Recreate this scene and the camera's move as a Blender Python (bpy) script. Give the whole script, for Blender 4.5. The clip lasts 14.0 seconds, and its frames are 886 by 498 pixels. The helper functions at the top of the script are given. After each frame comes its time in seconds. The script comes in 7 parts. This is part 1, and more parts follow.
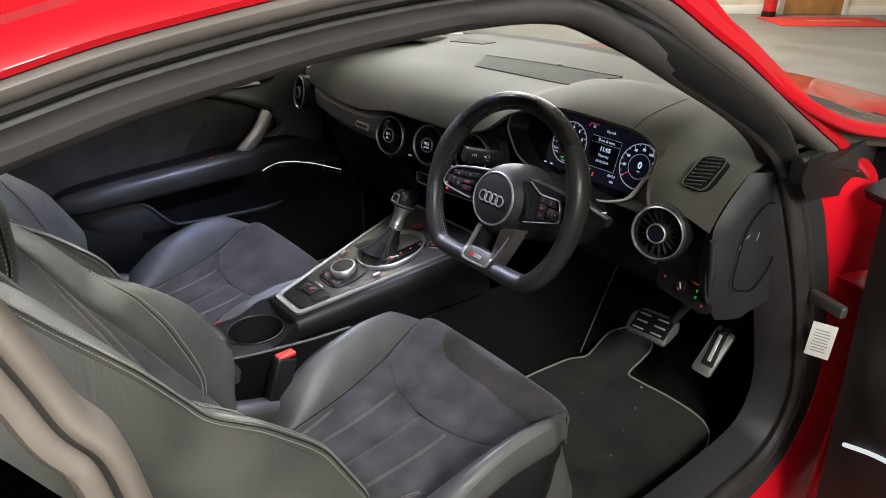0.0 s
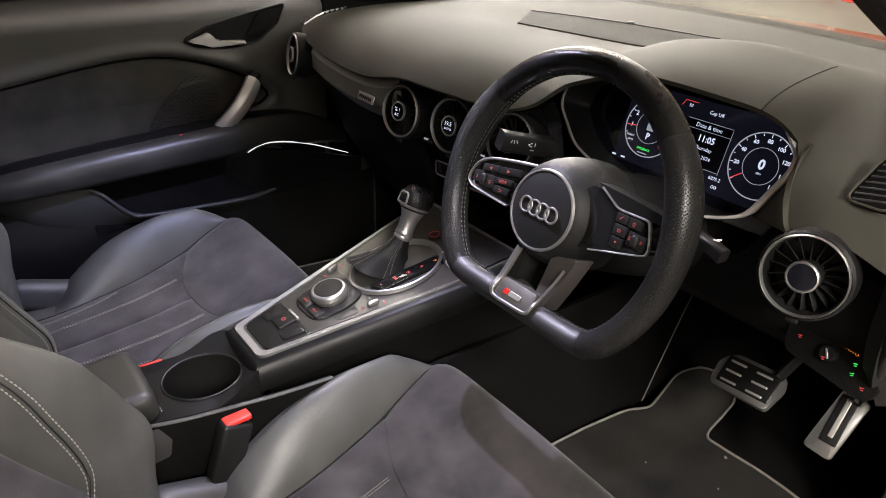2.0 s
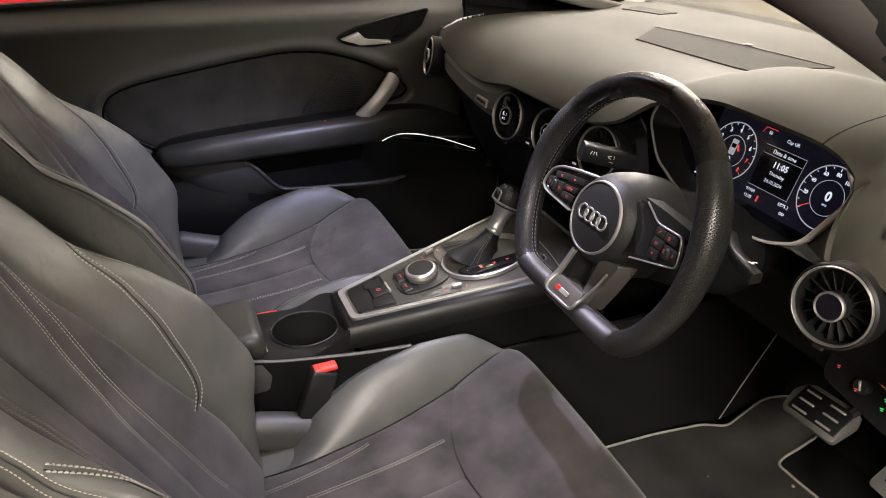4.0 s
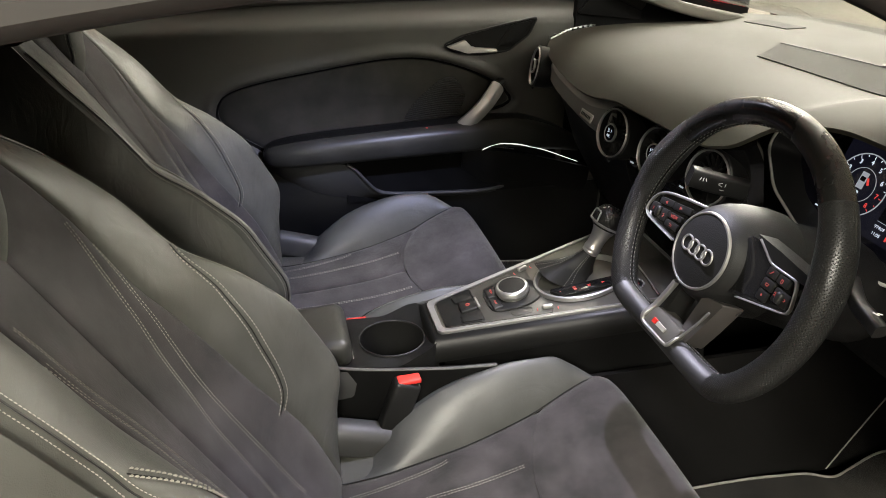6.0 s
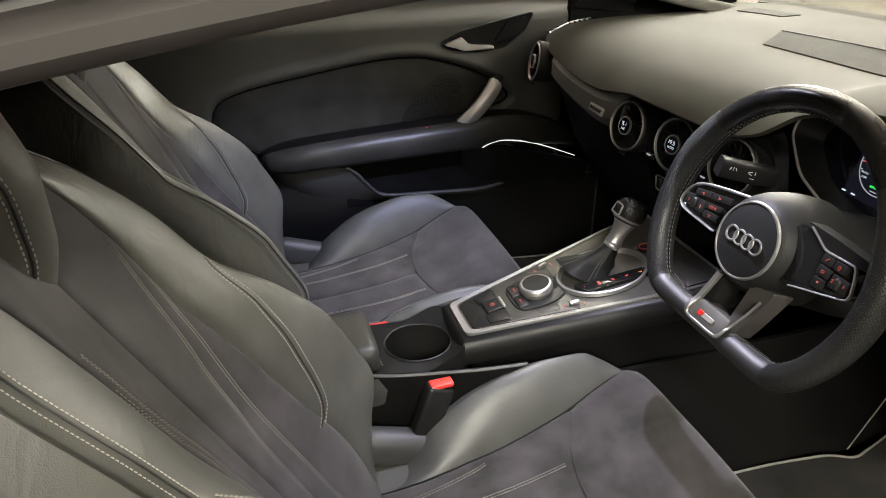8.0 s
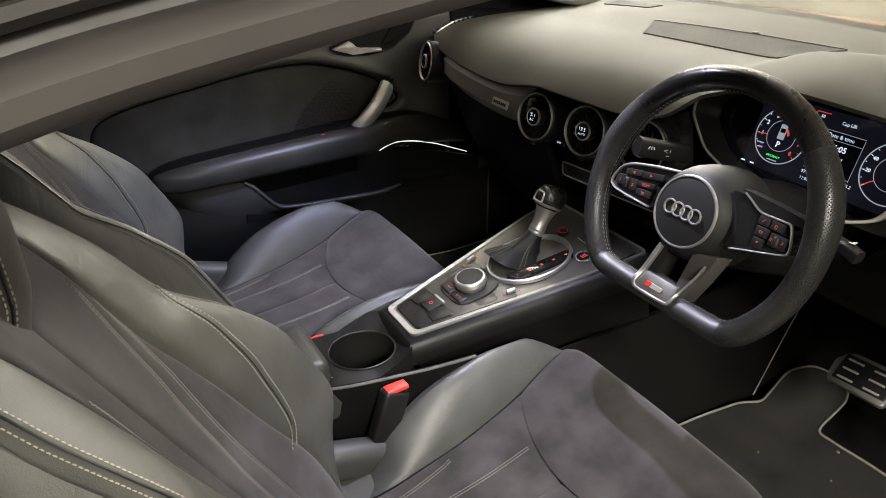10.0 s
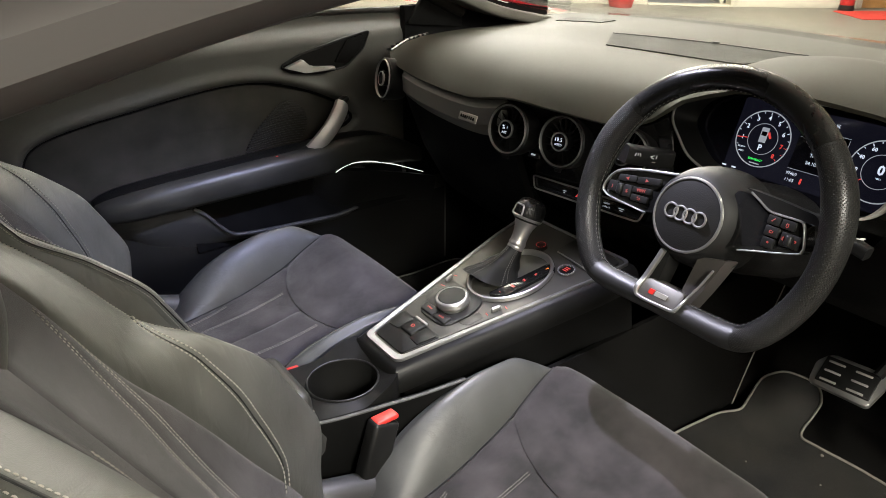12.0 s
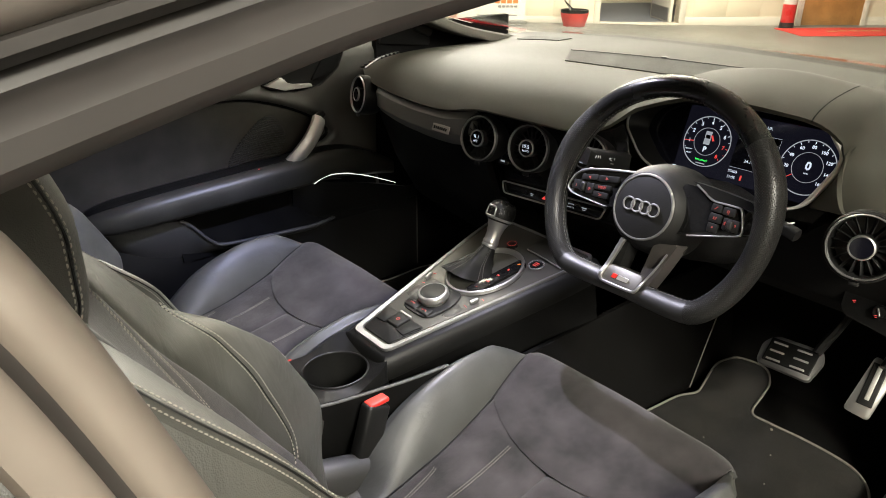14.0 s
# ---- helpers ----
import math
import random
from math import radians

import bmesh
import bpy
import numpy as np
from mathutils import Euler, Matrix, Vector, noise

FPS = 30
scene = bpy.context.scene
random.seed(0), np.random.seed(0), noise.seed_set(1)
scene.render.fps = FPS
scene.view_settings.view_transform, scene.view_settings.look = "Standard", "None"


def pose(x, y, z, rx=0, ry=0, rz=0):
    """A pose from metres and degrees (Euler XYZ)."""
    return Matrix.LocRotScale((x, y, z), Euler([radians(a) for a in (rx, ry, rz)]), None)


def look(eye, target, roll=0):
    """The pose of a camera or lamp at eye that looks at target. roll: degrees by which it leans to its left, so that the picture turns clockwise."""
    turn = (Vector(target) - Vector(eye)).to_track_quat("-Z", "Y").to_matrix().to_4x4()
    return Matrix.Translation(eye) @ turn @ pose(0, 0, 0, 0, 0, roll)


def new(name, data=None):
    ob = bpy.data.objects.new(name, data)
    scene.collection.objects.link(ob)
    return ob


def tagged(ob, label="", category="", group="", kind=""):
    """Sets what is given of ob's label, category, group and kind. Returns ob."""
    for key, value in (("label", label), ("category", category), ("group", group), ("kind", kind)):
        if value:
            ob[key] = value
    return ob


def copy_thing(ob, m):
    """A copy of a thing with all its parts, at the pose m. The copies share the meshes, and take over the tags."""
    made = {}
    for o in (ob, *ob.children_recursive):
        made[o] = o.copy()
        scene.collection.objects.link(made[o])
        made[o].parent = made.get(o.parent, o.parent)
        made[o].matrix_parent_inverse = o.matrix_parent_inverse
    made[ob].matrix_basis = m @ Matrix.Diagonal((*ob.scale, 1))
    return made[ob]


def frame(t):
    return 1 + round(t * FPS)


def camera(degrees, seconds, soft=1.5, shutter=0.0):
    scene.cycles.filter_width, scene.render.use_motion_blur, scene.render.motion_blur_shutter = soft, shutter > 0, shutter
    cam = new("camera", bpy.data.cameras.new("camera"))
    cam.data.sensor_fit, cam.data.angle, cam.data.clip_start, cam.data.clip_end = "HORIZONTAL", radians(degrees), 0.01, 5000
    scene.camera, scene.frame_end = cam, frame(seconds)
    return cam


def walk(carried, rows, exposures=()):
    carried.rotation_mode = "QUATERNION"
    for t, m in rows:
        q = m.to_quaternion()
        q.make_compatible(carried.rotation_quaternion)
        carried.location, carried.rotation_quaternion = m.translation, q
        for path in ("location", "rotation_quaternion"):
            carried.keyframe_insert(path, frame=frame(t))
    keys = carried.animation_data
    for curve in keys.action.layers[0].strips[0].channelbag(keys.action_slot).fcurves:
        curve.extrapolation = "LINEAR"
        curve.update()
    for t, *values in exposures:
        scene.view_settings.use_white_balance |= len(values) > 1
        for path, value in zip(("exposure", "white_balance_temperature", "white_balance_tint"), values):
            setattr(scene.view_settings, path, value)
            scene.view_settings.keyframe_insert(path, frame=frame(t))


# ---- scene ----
cam = camera(64.2, 14.0, soft=0.9)
PATH = [
    (0, (1.127, -0.765, 1.249), (-0.246, 0.389, 0.363), 0.8),
    (0.5, (1.012, -0.668, 1.213), (-0.362, 0.481, 0.323), 0.9),
    (1, (0.904, -0.581, 1.175), (-0.471, 0.556, 0.271), 1.0),
    (1.5, (0.841, -0.53, 1.142), (-0.542, 0.584, 0.222), 1.2),
    (2, (0.837, -0.509, 1.126), (-0.569, 0.562, 0.189), 1.4),
    (2.5, (0.869, -0.491, 1.142), (-0.582, 0.506, 0.193), 1.4),
    (3, (0.905, -0.481, 1.159), (-0.6, 0.427, 0.205), 1.5),
    (3.5, (0.945, -0.473, 1.166), (-0.618, 0.328, 0.209), 1.5),
    (4, (0.977, -0.469, 1.175), (-0.636, 0.225, 0.218), 1.4),
    (4.2, (0.988, -0.468, 1.177), (-0.644, 0.187, 0.224), 1.5),
    (6.5, (0.933, -0.453, 1.186), (-0.769, -0.029, 0.225), 0.6),
    (7, (0.918, -0.468, 1.184), (-0.782, -0.037, 0.223), 0.3),
    (9.3, (0.905, -0.624, 1.176), (-0.682, 0.126, 0.217), -0.4),
    (9.5, (0.892, -0.633, 1.173), (-0.677, 0.156, 0.216), -0.4),
    (10, (0.865, -0.646, 1.176), (-0.654, 0.241, 0.223), -0.3),
    (10.5, (0.833, -0.654, 1.169), (-0.643, 0.308, 0.224), -0.1),
    (11, (0.805, -0.664, 1.153), (-0.646, 0.353, 0.225), 0.0),
    (11.5, (0.783, -0.672, 1.14), (-0.658, 0.377, 0.235), 0.2),
    (12, (0.785, -0.689, 1.135), (-0.656, 0.382, 0.254), 0.2),
    (12.5, (0.795, -0.698, 1.134), (-0.642, 0.394, 0.272), 0.1),
    (13, (0.801, -0.705, 1.134), (-0.62, 0.42, 0.289), 0.2),
    (13.5, (0.817, -0.734, 1.141), (-0.588, 0.417, 0.302), 0.2),
    (14, (0.848, -0.777, 1.148), (-0.544, 0.393, 0.314), 0.2),
]
walk(cam, [(t, look(eye, target, roll)) for t, eye, target, roll in PATH], [(0, -0.42, 5850, 9), (1, -0.31, 6200, 12), (2, -0.18, 6250, 15), (3, -0.12, 6450, 16), (4, -0.10, 6550, 15), (6.5, -0.08, 6450, 7), (9.5, -0.08, 6400, 8), (11, -0.04, 6350, 8), (12.5, -0.02, 6400, 8), (14, 0.02, 6500, 7)])


# ---- world, lights and exposure ----
world = bpy.data.worlds.new("world")
scene.world = world
world.use_nodes = True
world.node_tree.nodes["Background"].inputs["Color"].default_value = (0.9, 0.85, 0.75, 1)
world.node_tree.nodes["Background"].inputs["Strength"].default_value = 0.01


def area_lamp(name, at, target, power, size_x, size_y, color):
    data = bpy.data.lights.new(name, "AREA")
    data.shape, data.size, data.size_y, data.energy, data.color = "RECTANGLE", size_x, size_y, power, color
    ob = new(name, data)
    ob.matrix_world = look(at, target)
    return ob


WARM = (1.0, 0.935, 0.81)
COOL = (0.84, 0.81, 1.0)
COLD = (0.60, 0.63, 1.0)
# showroom lights, all unseen; placed and powered for their effect in the cabin
area_lamp("added_room_lamp", (-1.7, 1.5, 2.95), (-1.3, 1.3, 0), 125, 2.4, 0.8, WARM)
# Hung below the ceiling so that its light clears the windscreen header.
area_lamp("added_room_lamp", (-4.0, 3.8, 2.3), (-0.2, -0.4, 0.85), 265, 0.8, 0.5, WARM)
area_lamp("added_room_lamp", (3.7, -1.9, 2.95), (2.4, -1.4, 0.3), 330, 0.9, 0.9, WARM)
area_lamp("added_room_lamp", (3.2, -0.9, 2.95), (2.4, -0.8, 0.0), 310, 0.7, 0.7, WARM)
# Added low side fill for faces towards the doorway; no such light is known.
area_lamp("added_room_lamp", (5.6, -1.45, 2.65), (0.0, -0.4, 0.7), 80, 1.5, 1.0, WARM)
# Added front-right lamp that brightens the dash end and the backrests.
area_lamp("added_room_lamp", (2.4, 2.2, 2.95), (0.5, 0.0, 0.7), 95, 1.3, 1.3, WARM)
area_lamp("added_room_lamp", (-3.4, 5.6, 2.95), (-3.4, 5.6, 0), 320, 1.6, 1.6, (1.0, 0.9, 0.72))
area_lamp("added_room_lamp", (-3.0, -1.0, 2.95), (-2.6, -1.0, 0), 20, 1.6, 1.6, WARM)
# reading lamps in the roof lining of the car
for lamp_x, lamp_power, tone, aim, spread in ((0.09, 43.0, COOL, (0.38, -0.20, 0.4), 80), (-0.09, 44.0, COLD, (-0.44, -0.32, 0.42), 66)):
    data = bpy.data.lights.new("reading_lamp", "SPOT")
    data.energy, data.color, data.shadow_soft_size = lamp_power, tone, 0.006
    data.spot_size, data.spot_blend = radians(spread), 0.8
    new("reading_lamp", data).matrix_world = look((lamp_x, -0.013, 1.165), aim)


# ---- materials ----
def mat(name, color, rough=0.5, metal=0.0, vary=0.15, scale=8.0, bump=0.0, grain=600.0, grain_bump=0.0, sheen=0.0,
        coat=0.0, rough_vary=0.08, island=0.0, emit=None, power=0.0, spec=0.5):
    """A principled material whose colour and roughness vary by a coarse noise, with a coarse and a fine relief."""
    m = bpy.data.materials.new(name)
    m.use_nodes = True
    nt = m.node_tree
    b = nt.nodes["Principled BSDF"]
    b.inputs["Metallic"].default_value = metal
    b.inputs["Specular IOR Level"].default_value = spec
    b.inputs["Sheen Weight"].default_value = sheen
    b.inputs["Sheen Roughness"].default_value = 0.5
    b.inputs["Coat Weight"].default_value = coat
    b.inputs["Coat Roughness"].default_value = 0.04
    b.inputs["Coat IOR"].default_value = 1.5
    if emit:
        b.inputs["Emission Color"].default_value = (*emit, 1)
        b.inputs["Emission Strength"].default_value = power
    tc = nt.nodes.new("ShaderNodeTexCoord")
    n1 = nt.nodes.new("ShaderNodeTexNoise")
    n1.inputs["Scale"].default_value, n1.inputs["Detail"].default_value = scale, 6
    nt.links.new(tc.outputs["Object"], n1.inputs["Vector"])
    ramp = nt.nodes.new("ShaderNodeMapRange")
    ramp.inputs["From Min"].default_value, ramp.inputs["From Max"].default_value = 0.3, 0.7
    ramp.inputs["To Min"].default_value, ramp.inputs["To Max"].default_value = 1 - vary, 1 + vary
    nt.links.new(n1.outputs["Fac"], ramp.inputs["Value"])
    mul = nt.nodes.new("ShaderNodeVectorMath")
    mul.operation = "SCALE"
    mul.inputs[0].default_value = color
    nt.links.new(ramp.outputs["Result"], mul.inputs["Scale"])
    nt.links.new(mul.outputs["Vector"], b.inputs["Base Color"])
    r2 = nt.nodes.new("ShaderNodeMapRange")
    r2.inputs["From Min"].default_value, r2.inputs["From Max"].default_value = 0.3, 0.7
    r2.inputs["To Min"].default_value, r2.inputs["To Max"].default_value = max(rough - rough_vary, 0), min(rough + rough_vary, 1)
    nt.links.new(n1.outputs["Fac"], r2.inputs["Value"])
    nt.links.new(r2.outputs["Result"], b.inputs["Roughness"])
    last = None
    if bump:
        bn = nt.nodes.new("ShaderNodeBump")
        bn.inputs["Strength"].default_value, bn.inputs["Distance"].default_value = bump, 0.004
        nt.links.new(n1.outputs["Fac"], bn.inputs["Height"])
        last = bn
    if grain_bump:
        vo = nt.nodes.new("ShaderNodeTexVoronoi")
        vo.inputs["Scale"].default_value = grain
        nt.links.new(tc.outputs["Object"], vo.inputs["Vector"])
        gb = nt.nodes.new("ShaderNodeBump")
        gb.inputs["Strength"].default_value, gb.inputs["Distance"].default_value = grain_bump, 0.0006
        nt.links.new(vo.outputs["Distance"], gb.inputs["Height"])
        if last:
            nt.links.new(last.outputs["Normal"], gb.inputs["Normal"])
        last = gb
    if last:
        nt.links.new(last.outputs["Normal"], b.inputs["Normal"])
    return m


def glow(name, color, power):
    return mat(name, (0.02, 0.02, 0.02), 0.4, emit=color, power=power)


LEATHER = mat("black leather", (0.050, 0.050, 0.044), 0.50, spec=0.42, vary=0.25, scale=11, bump=0.45, grain=900, grain_bump=0.28)
LEATHER_WRINKLED = mat("creased black leather", (0.047, 0.048, 0.045), 0.46, spec=0.55, vary=0.18, scale=17, bump=0.35, grain=900, grain_bump=0.18)
SUEDE = mat("charcoal suede", (0.0290, 0.0262, 0.0275), 0.95, spec=0.15, vary=0.55, scale=17, bump=0.5, grain=1300, grain_bump=0.35, sheen=0.14)
SUEDE_DARK = mat("dark suede", (0.028, 0.0265, 0.023), 0.95, spec=0.2, vary=0.3, scale=14, bump=0.2, grain=1500, grain_bump=0.25, sheen=0.03)
PILLAR_CLOTH = mat("grey pillar cloth", (0.075, 0.071, 0.062), 0.85, vary=0.1, scale=10, spec=0.2, grain=1200, grain_bump=0.3)
LEG_LIT = mat("dark gloss metal of the lit leg", (0.10, 0.092, 0.088), 0.30, 0.7, vary=0.1, scale=20)
# Near black for joints, and for faces whose shade is put into the colour.
JOINT_SHADE = mat("black of joints and painted shade", (0.005, 0.005, 0.005), 0.95, vary=0.3, scale=20, spec=0.05)
THREAD = mat("grey thread", (0.26, 0.245, 0.215), 0.8)
THREAD_DARK = mat("dark grey thread", (0.10, 0.097, 0.09), 0.8)
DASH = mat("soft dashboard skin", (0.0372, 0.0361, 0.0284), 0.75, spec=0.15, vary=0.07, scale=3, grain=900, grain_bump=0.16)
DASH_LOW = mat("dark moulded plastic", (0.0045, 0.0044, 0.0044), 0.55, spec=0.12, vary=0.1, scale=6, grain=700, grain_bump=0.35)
PLASTIC = mat("black plastic", (0.007, 0.007, 0.007), 0.42, spec=0.3, vary=0.15, scale=14, grain=900, grain_bump=0.15)
GLOSS = mat("gloss black plastic", (0.008, 0.008, 0.008), 0.12, vary=0.2, scale=30, rough_vary=0.05)
ARM_LEATHER = mat("worn armrest leather", (0.026, 0.026, 0.023), 0.42, vary=0.25, scale=14, bump=0.3, grain=900, grain_bump=0.18)
DECK = mat("dark satin deck", (0.038, 0.037, 0.033), 0.38, 0.35, vary=0.06, scale=60, rough_vary=0.04)
GAITER = mat("soft black gaiter leather", (0.008, 0.008, 0.008), 0.5, spec=0.12, vary=0.2, scale=20, bump=0.3, grain=900, grain_bump=0.2)
DOOR_LOW = mat("satin grey door moulding", (0.040, 0.040, 0.040), 0.48, vary=0.1, scale=6, grain=700, grain_bump=0.3)
SATIN = mat("satin silver finish", (0.50, 0.49, 0.47), 0.40, 0.6, vary=0.04, scale=40, rough_vary=0.04)
TRIM = mat("satin grey trim", (0.185, 0.182, 0.170), 0.45, vary=0.08, scale=6, grain=900, grain_bump=0.15)
DOOR_SKIN = mat("dark door moulding", (0.050, 0.049, 0.043), 0.55, vary=0.1, scale=6, grain=700, grain_bump=0.3)
MESH = mat("grey loudspeaker mesh", (0.027, 0.027, 0.0225), 0.8, spec=0.1, vary=0.06, scale=9, grain=900, grain_bump=0.8)
TRIM_BLACK = mat("grained black trim", (0.020, 0.020, 0.0205), 0.52, spec=0.35, vary=0.12, scale=8, grain=800, grain_bump=0.3)
END_TRIM = mat("dark grained trim", (0.016, 0.016, 0.016), 0.5, spec=0.3, vary=0.12, scale=8, grain=800, grain_bump=0.3)
FRAME_SILVER = mat("matt silver", (0.27, 0.27, 0.275), 0.42, 0.85, vary=0.04, scale=40, rough_vary=0.04)
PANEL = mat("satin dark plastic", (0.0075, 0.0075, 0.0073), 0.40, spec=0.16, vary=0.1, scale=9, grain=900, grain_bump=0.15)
ALU = mat("satin aluminium", (0.38, 0.378, 0.37), 0.36, 0.88, vary=0.03, scale=40, rough_vary=0.03)
ALU_DARK = mat("brushed dark metal", (0.085, 0.082, 0.074), 0.40, 0.6, vary=0.05, scale=60, rough_vary=0.04)
CHROME = mat("chrome", (0.74, 0.74, 0.74), 0.16, 0.8, vary=0.05, scale=30, rough_vary=0.05)
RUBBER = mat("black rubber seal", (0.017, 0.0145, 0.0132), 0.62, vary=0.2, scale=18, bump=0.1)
# The next two are paler than the seal: light on them is in the colour.
LIT_BROWN = mat("satin brown trim, paled by light", (0.135, 0.115, 0.097), 0.5, vary=0.12, scale=12, bump=0.05)
FRAME_LIT = mat("satin black door frame, paled by light", (0.095, 0.083, 0.074), 0.5, vary=0.12, scale=12, bump=0.05)
PAINT = mat("red car paint", (0.43, 0.004, 0.011), 0.40, spec=0.10, vary=0.05, scale=3, coat=0.28, rough_vary=0.03)
# Copy of the same paint, its coat raised to force the bonnet's reflections.
PAINT_REFLECTING = mat("red car paint with boosted reflection", (0.46, 0.004, 0.010), 0.30, spec=0.3, vary=0.05, scale=3, coat=1.0, rough_vary=0.03)
CARPET = mat("black carpet", (0.0034, 0.0032, 0.0030), 0.98, spec=0.1, vary=0.35, scale=45, bump=0.3, grain=1300, grain_bump=0.7)
MAT = mat("worn floor mat pile", (0.0098, 0.0087, 0.0072), 0.98, vary=0.8, spec=0.1, scale=12, bump=0.3, grain=1500, grain_bump=0.8, sheen=0.08)
PIPING = mat("grey woven piping", (0.17, 0.16, 0.14), 0.85, vary=0.25, scale=120, grain=900, grain_bump=0.6)
PERFORATED = mat("perforated leather", (0.007, 0.007, 0.0066), 0.32, spec=0.3, vary=0.15, scale=12, grain=310, grain_bump=1.0)
for node in PERFORATED.node_tree.nodes:
    if node.type == "TEX_VORONOI":
        node.inputs["Randomness"].default_value = 0.15
RIM_BASE = mat("dull worn leather", (0.009, 0.009, 0.0095), 0.50, spec=0.5, vary=0.15, scale=14, bump=0.06, grain=700, grain_bump=0.12)
RIM_LEATHER = mat("smooth worn leather", (0.006, 0.006, 0.0056), 0.26, spec=0.30, vary=0.15, scale=14, bump=0.06, grain=700, grain_bump=0.12)
HUB = mat("grained airbag cover", (0.0065, 0.0065, 0.0065), 0.55, spec=0.2, vary=0.12, scale=9, grain=800, grain_bump=0.35)
RED_PLASTIC = mat("red plastic", (0.50, 0.022, 0.016), 0.4, vary=0.08)
SCREEN = mat("dark display", (0.004, 0.004, 0.007), 0.08, vary=0.2)
SCREEN_BLUE = mat("blue black display field", (0.006, 0.006, 0.010), 0.1, emit=(0.012, 0.012, 0.022), power=0.4)
LED_RED = glow("red backlight", (1.0, 0.07, 0.06), 0.75)
LED_DIM = glow("dim red backlight", (1.0, 0.09, 0.07), 0.5)
LED_WHITE = glow("white display", (0.80, 0.86, 1.0), 0.9)
LED_GREY = glow("grey display", (0.45, 0.47, 0.52), 0.7)
LED_GREEN = glow("green backlight", (0.05, 0.85, 0.12), 1.2)
LED_AMBER = glow("amber backlight", (1.0, 0.25, 0.02), 0.9)
LIGHT_GUIDE = glow("white light guide", (0.92, 0.93, 0.86), 1.1)
WHITE_PRINT = mat("white print", (0.6, 0.6, 0.58), 0.6)
PAPER = mat("white paper label", (0.62, 0.60, 0.56), 0.6, vary=0.06, scale=60)
GREY_PRINT = mat("grey print", (0.25, 0.25, 0.25), 0.7)
WALL = mat("cream painted block wall", (0.72, 0.66, 0.52), 0.7, vary=0.06, scale=1.2, bump=0.1)
CEILING = mat("white ceiling", (0.75, 0.73, 0.68), 0.8, vary=0.04, scale=1)
FLOOR = mat("grey vinyl floor", (0.21, 0.205, 0.19), 0.45, vary=0.12, scale=2.5, bump=0.03)
FLOOR_BLUE = mat("blue grey corridor floor", (0.20, 0.215, 0.26), 0.5, vary=0.1, scale=3)
SKIRTING = mat("white gloss skirting", (0.75, 0.72, 0.64), 0.35, vary=0.05)
DOOR_WOOD = mat("oak veneer", (0.42, 0.22, 0.07), 0.45, vary=0.2, scale=7)
RED_MAT = mat("red entrance mat", (0.62, 0.04, 0.03), 0.95, vary=0.15, scale=25, grain=300, grain_bump=0.4)
EXT_RED = mat("red extinguisher paint", (0.5, 0.02, 0.02), 0.3, vary=0.05)
TAN = mat("tan print", (0.55, 0.30, 0.12), 0.9)
BANNER = mat("white banner fabric", (0.80, 0.79, 0.75), 0.6, vary=0.03)
TEAL = mat("teal print", (0.05, 0.33, 0.42), 0.6)
ORANGE = mat("orange print", (0.75, 0.22, 0.05), 0.6)


def creased(m, scale, depth, stretch=(1.0, 1.0, 1.0)):
    """Adds long soft creases to the relief of a leather."""
    nt = m.node_tree
    b = nt.nodes["Principled BSDF"]
    before = b.inputs["Normal"].links[0].from_socket
    tc = nt.nodes.new("ShaderNodeTexCoord")
    mp = nt.nodes.new("ShaderNodeMapping")
    mp.inputs["Scale"].default_value = stretch
    no = nt.nodes.new("ShaderNodeTexNoise")
    no.inputs["Scale"].default_value, no.inputs["Detail"].default_value, no.inputs["Distortion"].default_value = scale, 3, 1.2
    fold = nt.nodes.new("ShaderNodeMath")
    fold.operation = "PINGPONG"
    fold.inputs[1].default_value = 0.12
    bn = nt.nodes.new("ShaderNodeBump")
    bn.inputs["Strength"].default_value, bn.inputs["Distance"].default_value = depth, 0.012
    nt.links.new(tc.outputs["Object"], mp.inputs["Vector"])
    nt.links.new(mp.outputs["Vector"], no.inputs["Vector"])
    nt.links.new(no.outputs["Fac"], fold.inputs[0])
    nt.links.new(fold.outputs["Value"], bn.inputs["Height"])
    nt.links.new(before, bn.inputs["Normal"])
    nt.links.new(bn.outputs["Normal"], b.inputs["Normal"])
    return m


creased(LEATHER, 9, 0.30, (1.0, 1.6, 0.7))
creased(LEATHER_WRINKLED, 11, 0.16, (1.6, 0.8, 1.0))


def perforated(m, size):
    """Rows of small holes pressed into a material, laid out by the mesh's own coordinates in metres."""
    nt = m.node_tree
    b = nt.nodes["Principled BSDF"]
    uv = nt.nodes.new("ShaderNodeUVMap")
    mp = nt.nodes.new("ShaderNodeMapping")
    mp.inputs["Rotation"].default_value = (0, 0, radians(45))
    mp.inputs["Scale"].default_value = (1 / size, 1 / size, 1)
    vo = nt.nodes.new("ShaderNodeTexVoronoi")
    vo.voronoi_dimensions = "2D"
    vo.inputs["Scale"].default_value, vo.inputs["Randomness"].default_value = 1.0, 0.0
    hole = nt.nodes.new("ShaderNodeMapRange")
    hole.inputs["From Min"].default_value, hole.inputs["From Max"].default_value = 0.16, 0.34
    bn = nt.nodes.new("ShaderNodeBump")
    bn.inputs["Strength"].default_value, bn.inputs["Distance"].default_value = 0.9, 0.0006
    nt.links.new(uv.outputs["UV"], mp.inputs["Vector"])
    nt.links.new(mp.outputs["Vector"], vo.inputs["Vector"])
    nt.links.new(vo.outputs["Distance"], hole.inputs["Value"])
    nt.links.new(hole.outputs["Result"], bn.inputs["Height"])
    nt.links.new(bn.outputs["Normal"], b.inputs["Normal"])
    return m


